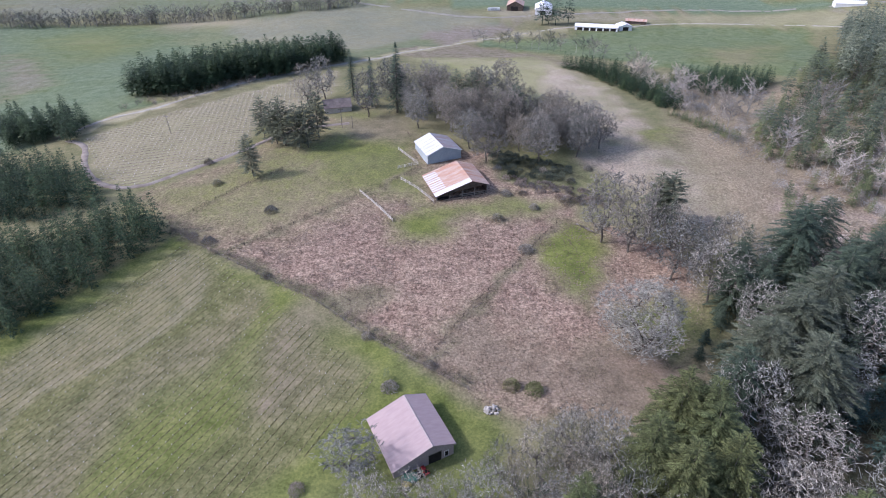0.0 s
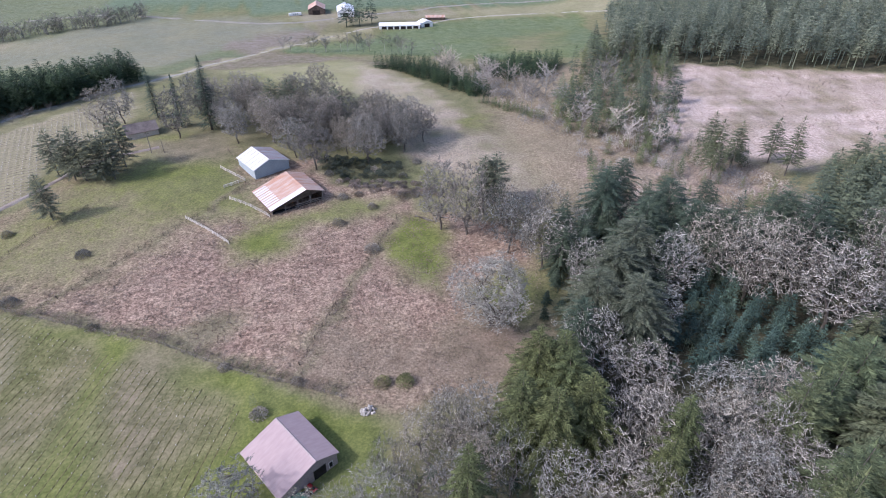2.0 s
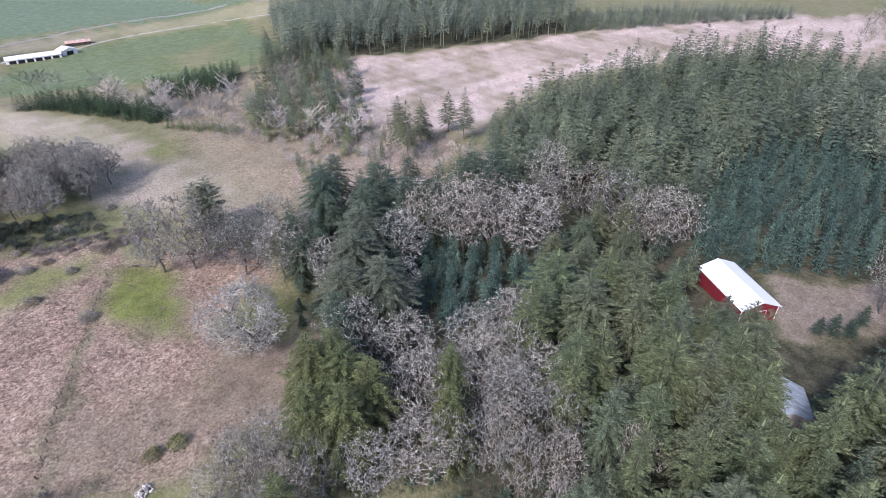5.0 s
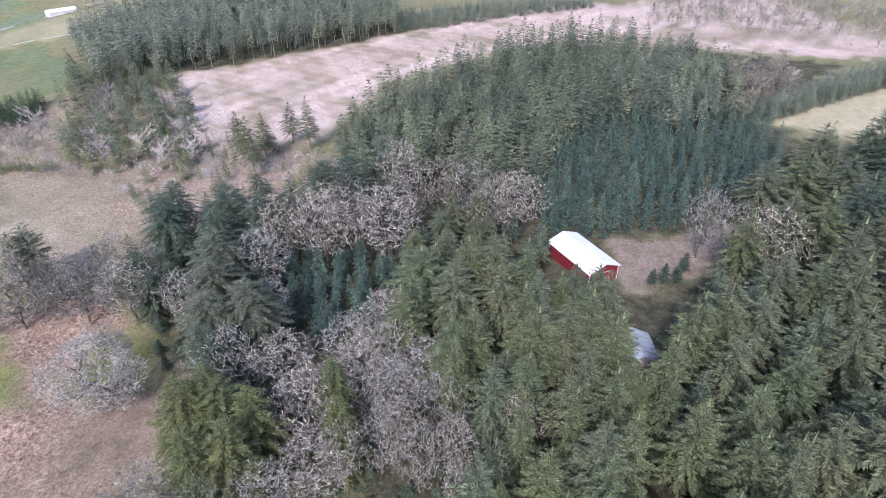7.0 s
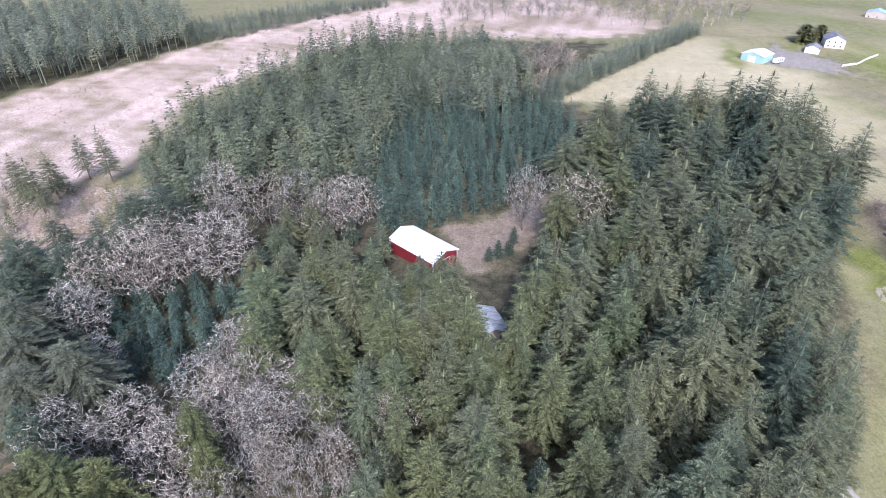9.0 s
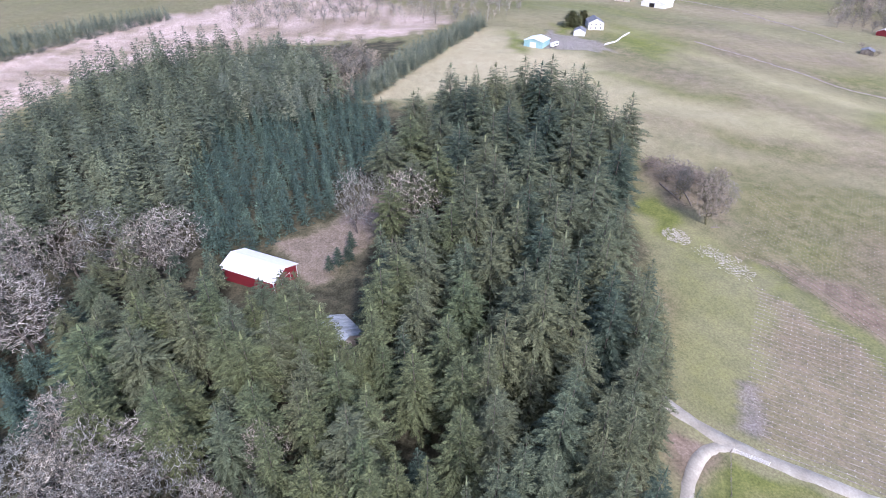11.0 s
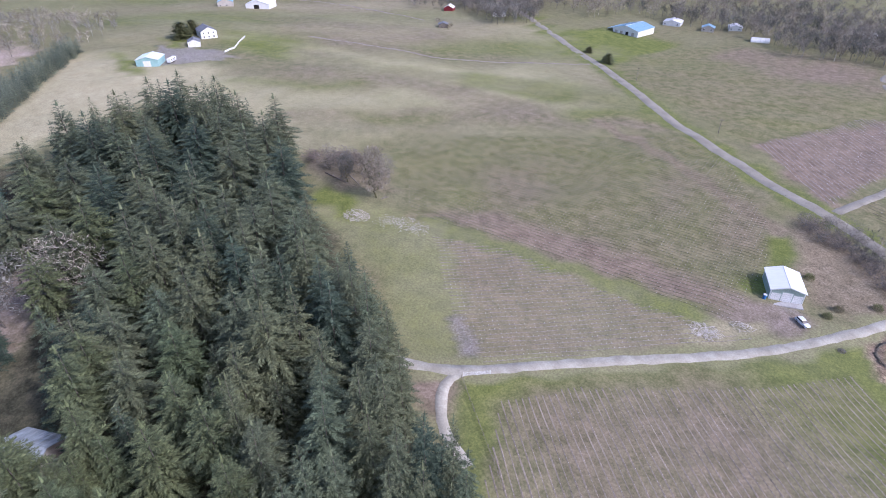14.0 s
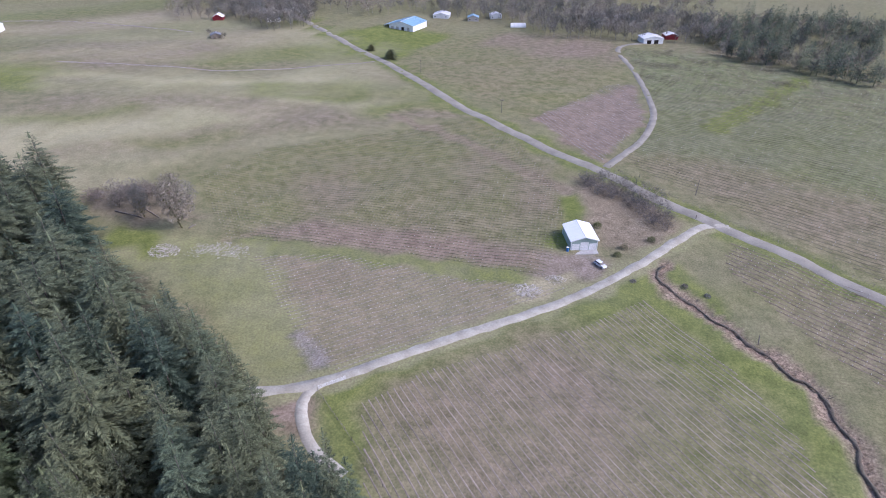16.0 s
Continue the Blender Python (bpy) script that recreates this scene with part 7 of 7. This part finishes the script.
def heap(name, x, y, spread, count, size, material, label, category, piece="stone", flat=0.7, tall=1.3):
    """A heap of rough pieces, each its own part."""
    top = tagged(new(name), label, category)
    top.location = (x, y, float(surface_z(x, y)))
    r = random.Random(name + str(x))
    shapes = []
    for _ in range(4):
        bm = bmesh.new()
        bmesh.ops.create_icosphere(bm, subdivisions=1, radius=0.5)
        for v in bm.verts:
            v.co *= r.uniform(0.7, 1.2)
        me = bpy.data.meshes.new(piece)
        bm.to_mesh(me)
        bm.free()
        me.materials.append(material)
        shapes.append(me)
    for i in range(count):
        t = r.random() ** 0.6
        a = r.uniform(0, 6.28)
        o = new(piece, shapes[i % 4])
        o.parent = top
        s = size * r.uniform(0.5, 1.3)
        o.location = (spread * t * math.cos(a), 0.7 * spread * t * math.sin(a), min(tall, max(0.1, 0.55 * spread * (1 - t))) * r.random() + s * 0.2)
        if piece == "stone":
            o.scale, o.rotation_euler = (s, s * r.uniform(0.7, 1.2), s * flat), (r.uniform(0, 3), r.uniform(0, 3), r.uniform(0, 3))
        else:
            o.scale, o.rotation_euler = (s * r.uniform(2.0, 4.0), s * 0.4, s * 0.25), (r.uniform(-0.2, 0.2), r.uniform(-0.2, 0.2), r.uniform(0, 3))


heap("rock_pile", 7.7, 86.0, 1.9, 60, 0.7, M_STONE, "heap of pale field stones by the fence corner", "rocks")
heap("chip_pile", 141.5, -121.2, 6.0, 300, 0.42, M_CHIPS, "spread of pale wood chips on the grass", "debris", "chip", 0.3, 0.15)
heap("chip_pile", 121.5, -129.0, 9.0, 300, 0.46, M_CHIPS, "scattered pale cut wood at the field edge", "debris", "chip", 0.3, 0.15)
heap("brush_pile", 17.5, -143.5, 5.0, 280, 0.42, M_CHIPS, "pale dry grass and cut stems by the lane", "debris", "stem", 0.25, 0.2)
heap("brush_pile", 10, -152, 3.5, 80, 0.45, M_CHIPS, "thin pale cut stems near the garage", "debris", "stem", 0.25)
heap("chip_pile", 130.0, -126.0, 7.0, 200, 0.4, M_CHIPS, "thin spread of pale wood chips", "debris", "chip", 0.3, 0.12)


def tractor(x, y, turn):
    top = tagged(new("garden_tractor"), "small red garden tractor beside the barn", "tractor")
    top.matrix_basis = Matrix.Translation((x, y, float(surface_z(x, y)))) @ Matrix.Rotation(turn, 4, "Z")
    paint = surface("red_paint", (0.4, 0.04, 0.04), (0.33, 0.03, 0.03), 1.0, 0.45)
    part("hood", box(-0.35, 0.35, 0.2, 1.2, 0.45, 1.0, 0.08), paint, top)
    part("fender", box(-0.6, 0.6, -0.9, 0.0, 0.5, 0.75, 0.06), paint, top)
    part("seat", box(-0.25, 0.25, -0.6, -0.1, 0.75, 1.1, 0.05), M_DARK, top)
    for sx in (-0.5, 0.5):
        wheel(top, sx, -0.5, 0.42, 0.25)
        wheel(top, sx, 0.85, 0.26, 0.18)


def tarp_heap(x, y, radius, material, label):
    r = random.Random(x)
    bm = bmesh.new()
    bmesh.ops.create_icosphere(bm, subdivisions=3, radius=radius)
    for v in bm.verts:
        v.co = Vector((v.co.x * 1.3, v.co.y, max(-0.1, v.co.z * 0.5))) + noise.noise_vector(v.co * 1.3 + Vector((x, y, 0))) * 0.35 * radius
    for f in bm.faces:
        f.smooth = True
    me = bpy.data.meshes.new("tarp_heap")
    bm.to_mesh(me)
    bm.free()
    me.materials.append(material)
    o = tagged(new("tarp_heap", me), label, "tarp")
    o.location = (x, y, float(surface_z(x, y)) + 0.05)


tractor(-6.2, 70.2, 0.6)
tarp_heap(-9.0, 68.9, 1.3, surface("green_tarp", (0.06, 0.2, 0.14), (0.08, 0.25, 0.17), 1.0, 0.6), "crumpled green tarpaulin over stored things")
tarp_heap(-9.6, 67.4, 0.7, surface("yellow_tarp", (0.5, 0.42, 0.12), (0.42, 0.36, 0.1), 1.0, 0.6), "yellow cover over a small machine")
tarp_heap(-4.5, 62.5, 1.0, surface("blue_tarp", (0.25, 0.36, 0.5), (0.3, 0.42, 0.56), 1.0, 0.6), "pale blue tarpaulin heap under the branches")
tarp_heap(-7.6, 69.6, 0.8, M_DARK, "dark covered heap beside the barn")

# ---- bushes, tussocks and scrub ----
brnd = random.Random(9)
B_MESH = [shrub_mesh(brnd, 1.9, 2.3, 1100, M_TWIG, 0.3) for _ in range(3)]
G_MESH = [shrub_mesh(brnd, 1.7, 2.6, 900, M_SHRUB, 0.4) for _ in range(2)]


def bush(mesh, x, y, s, label, name="bush"):
    o = tagged(new(name, mesh), label, "bush")
    o.matrix_basis = Matrix.Translation((x, y, float(surface_z(x, y)) - 0.1)) @ Matrix.Rotation(brnd.uniform(0, 6), 4, "Z") @ Matrix.Diagonal((s, s, s * brnd.uniform(0.8, 1.1), 1))


for i, (x, y) in enumerate(BUSH_M):
    bush(G_MESH[i % 2] if i in (9, 10) else B_MESH[i % 3], x, y, brnd.uniform(0.9, 1.3), "evergreen bush in the dry meadow" if i in (9, 10) else "bare brown bush in the dry meadow")
for i, (x, y) in enumerate(BUSH_F[::3]):
    bush(B_MESH[i % 3], x, y, brnd.uniform(0.7, 1.1), "bare bramble bush along the fence")
for x, y in ((1.6, -189.9), (-7.3, -173.2), (-9.1, -178.4), (-17.8, -186.4)):
    bush(G_MESH[brnd.randrange(2)], x, y, brnd.uniform(0.75, 1.0), "green-brown bush near the garage")
for x, y in ((-29.5, -162.5), (-36.2, -159.7), (-13.7, -159.2)):
    bush(B_MESH[0], x, y, 0.55, "low brown bush in the grass")
ROUND = conifer("evergreen_tree", 80, 9, 5.2, 240, 20, M_SHRUB, "round dark evergreen beside the road", narrow=0.4, low=0.04, fat=0.8, droop=0.15, blade=0.2)
for x, y, s in ((176, -388, 1.0), (201, -406, 0.65), (420, -200, 1.7), (430, -214, 1.4)):
    place(ROUND, x, y, s * 0.75, wide=s * 1.15, rnd=rnd)
for o in (*ROUND.children, ROUND):
    bpy.data.objects.remove(o)


def line_spots(line, gap, spread, seed):
    r = np.random.RandomState(seed)
    out = []
    for (ax, ay), (bx, by) in zip(line, line[1:]):
        n = max(1, int(math.hypot(bx - ax, by - ay) / gap))
        for i in range(n):
            out.append((ax + (bx - ax) * (i + r.random()) / n + r.uniform(-spread, spread), ay + (by - ay) * (i + r.random()) / n + r.uniform(-spread, spread)))
    return out


wood("hedgerow", None, 0, 51, low_bare, M_TWIG, "bare hedgerow across the far fields", 1.6, 2.8, spots=line_spots(HEDGE_FAR, 1.3, 8.0, 51), category="hedge")
wood("bare_trees", None, 0, 52, far_bare, M_TWIG, "row of bare trees along the far track", 0.7, 1.0, spots=line_spots(TREES_FAR, 6.0, 3.0, 52))
wood("bramble_hedge", None, 0, 53, brush, M_BRAMBLE, "dark brambles along the vineyard fence", 0.35, 0.65, spots=line_spots([(-96, 158), (-73, 143), (-39, 123), (-15, 104), (3, 93)], 1.6, 1.2, 53), category="hedge")
wood("bare_thicket", None, 0, 54, clump, M_PALEBRUSH, "bare pale scrub below the cleared slope", 0.6, 1.1, spots=line_spots(SCRUB_NE, 3.0, 7.0, 54))
wood("bare_thicket", None, 0, 55, brush, M_BRAMBLE, "bare brush at the foot of the fir belt", 0.6, 1.0, spots=line_spots([(-176, 280), (-150, 285), (-135, 305), (-110, 330)], 2.5, 4.0, 55))
wood("fir_trees", None, 0, 56, far_fir, M_FIRDARK, "dark firs beside the far farm", 0.9, 1.5, spots=[(78, 545), (84, 540), (96, 548), (72, 541)])
wood("bare_thicket", None, 0, 57, clump, M_MAUVEBRUSH, "bare mauve brush round the fallen tree", 0.8, 1.3, spots=line_spots([(196, -141), (187, -148), (176, -153), (165, -154)], 1.6, 3.0, 57))
wood("bare_trees", None, 0, 58, brush, M_TWIG, "bare brush by the field shed", 0.6, 1.0, spots=line_spots([(320, -378), (332, -392), (350, -400)], 2.0, 4.0, 58))
wood("ditch_weeds", None, 0, 59, brush, M_BRAMBLE, "dry weeds along the ditch", 0.15, 0.35, spots=line_spots(DITCH, 0.8, 1.6, 59), category="weeds")

r = np.random.RandomState(77)
a = np.arange(6) * 1.05
blades_v, blades_f = [], []
for k in range(6):
    c, s = math.cos(a[k]), math.sin(a[k])
    b = len(blades_v)
    blades_v += [(-0.16 * s, 0.16 * c, 0), (0.16 * s, -0.16 * c, 0), (0.45 * c, 0.45 * s, 0.4 + 0.15 * (k % 2))]
    blades_f.append((b, b + 1, b + 2))
blades_v, blades_f = np.array(blades_v), np.array(blades_f)
M_TUSSOCK = foliage("dry_tussock", (0.24, 0.185, 0.14), (0.31, 0.245, 0.185), (0.4, 0.325, 0.25), 0.1, 0.95, 0.0)
M_BRASH = foliage("dry_brash", (0.36, 0.285, 0.235), (0.44, 0.355, 0.295), (0.52, 0.425, 0.36), 0.1, 0.95, 0.0)


def tussocks(outline, count, size, seed, label, material=None):
    r = np.random.RandomState(seed)
    xs, ys = [p[0] for p in outline], [p[1] for p in outline]
    x, y = r.uniform(min(xs), max(xs), count), r.uniform(min(ys), max(ys), count)
    ok = (inside(x, y, outline, 6.0) > r.uniform(0.3, 0.9, count)) & (ripple(x, y, 16, seed) + r.uniform(-0.8, 0.8, count) > -0.2)
    for corners, *rest in COVER[24:30]:
        ok &= inside(x, y, corners, 3.0) < 0.4
    x, y = x[ok], y[ok]
    s = size * r.uniform(0.6, 1.4, len(x))
    v, f = many(x, y, r.uniform(0, 6.28, len(x)), np.stack([s, s * r.uniform(0.7, 1.2, len(x))], 1), blades_v, blades_f)
    tri_stuff("dry_grass", v, f, material or M_TUSSOCK, label, "grass")


tussocks(MEADOW, 60000, 0.5, 61, "tall dry tussock grass of the meadow")
tussocks(CLEARCUT, 26000, 1.0, 62, "dry brash and grass on the cleared slope", M_BRASH)
tussocks([(51, 366), (82, 289), (89, 234), (135, 199), (118, 165), (83, 158), (68, 175), (47, 213), (39, 264)], 5000, 0.5, 63, "dry grass on the north slope")

bush(shrub_mesh(brnd, 0.9, 5.0, 700, M_YOUNGFIR, 0.3), -16.5, 94.3, 1.0, "slim yellow-green shrub at the barn corner")
bush(shrub_mesh(brnd, 1.6, 2.0, 800, M_BRAMBLE, 0.25), -31.0, 65.7, 1.0, "dark reddish rounded bush at the field edge")
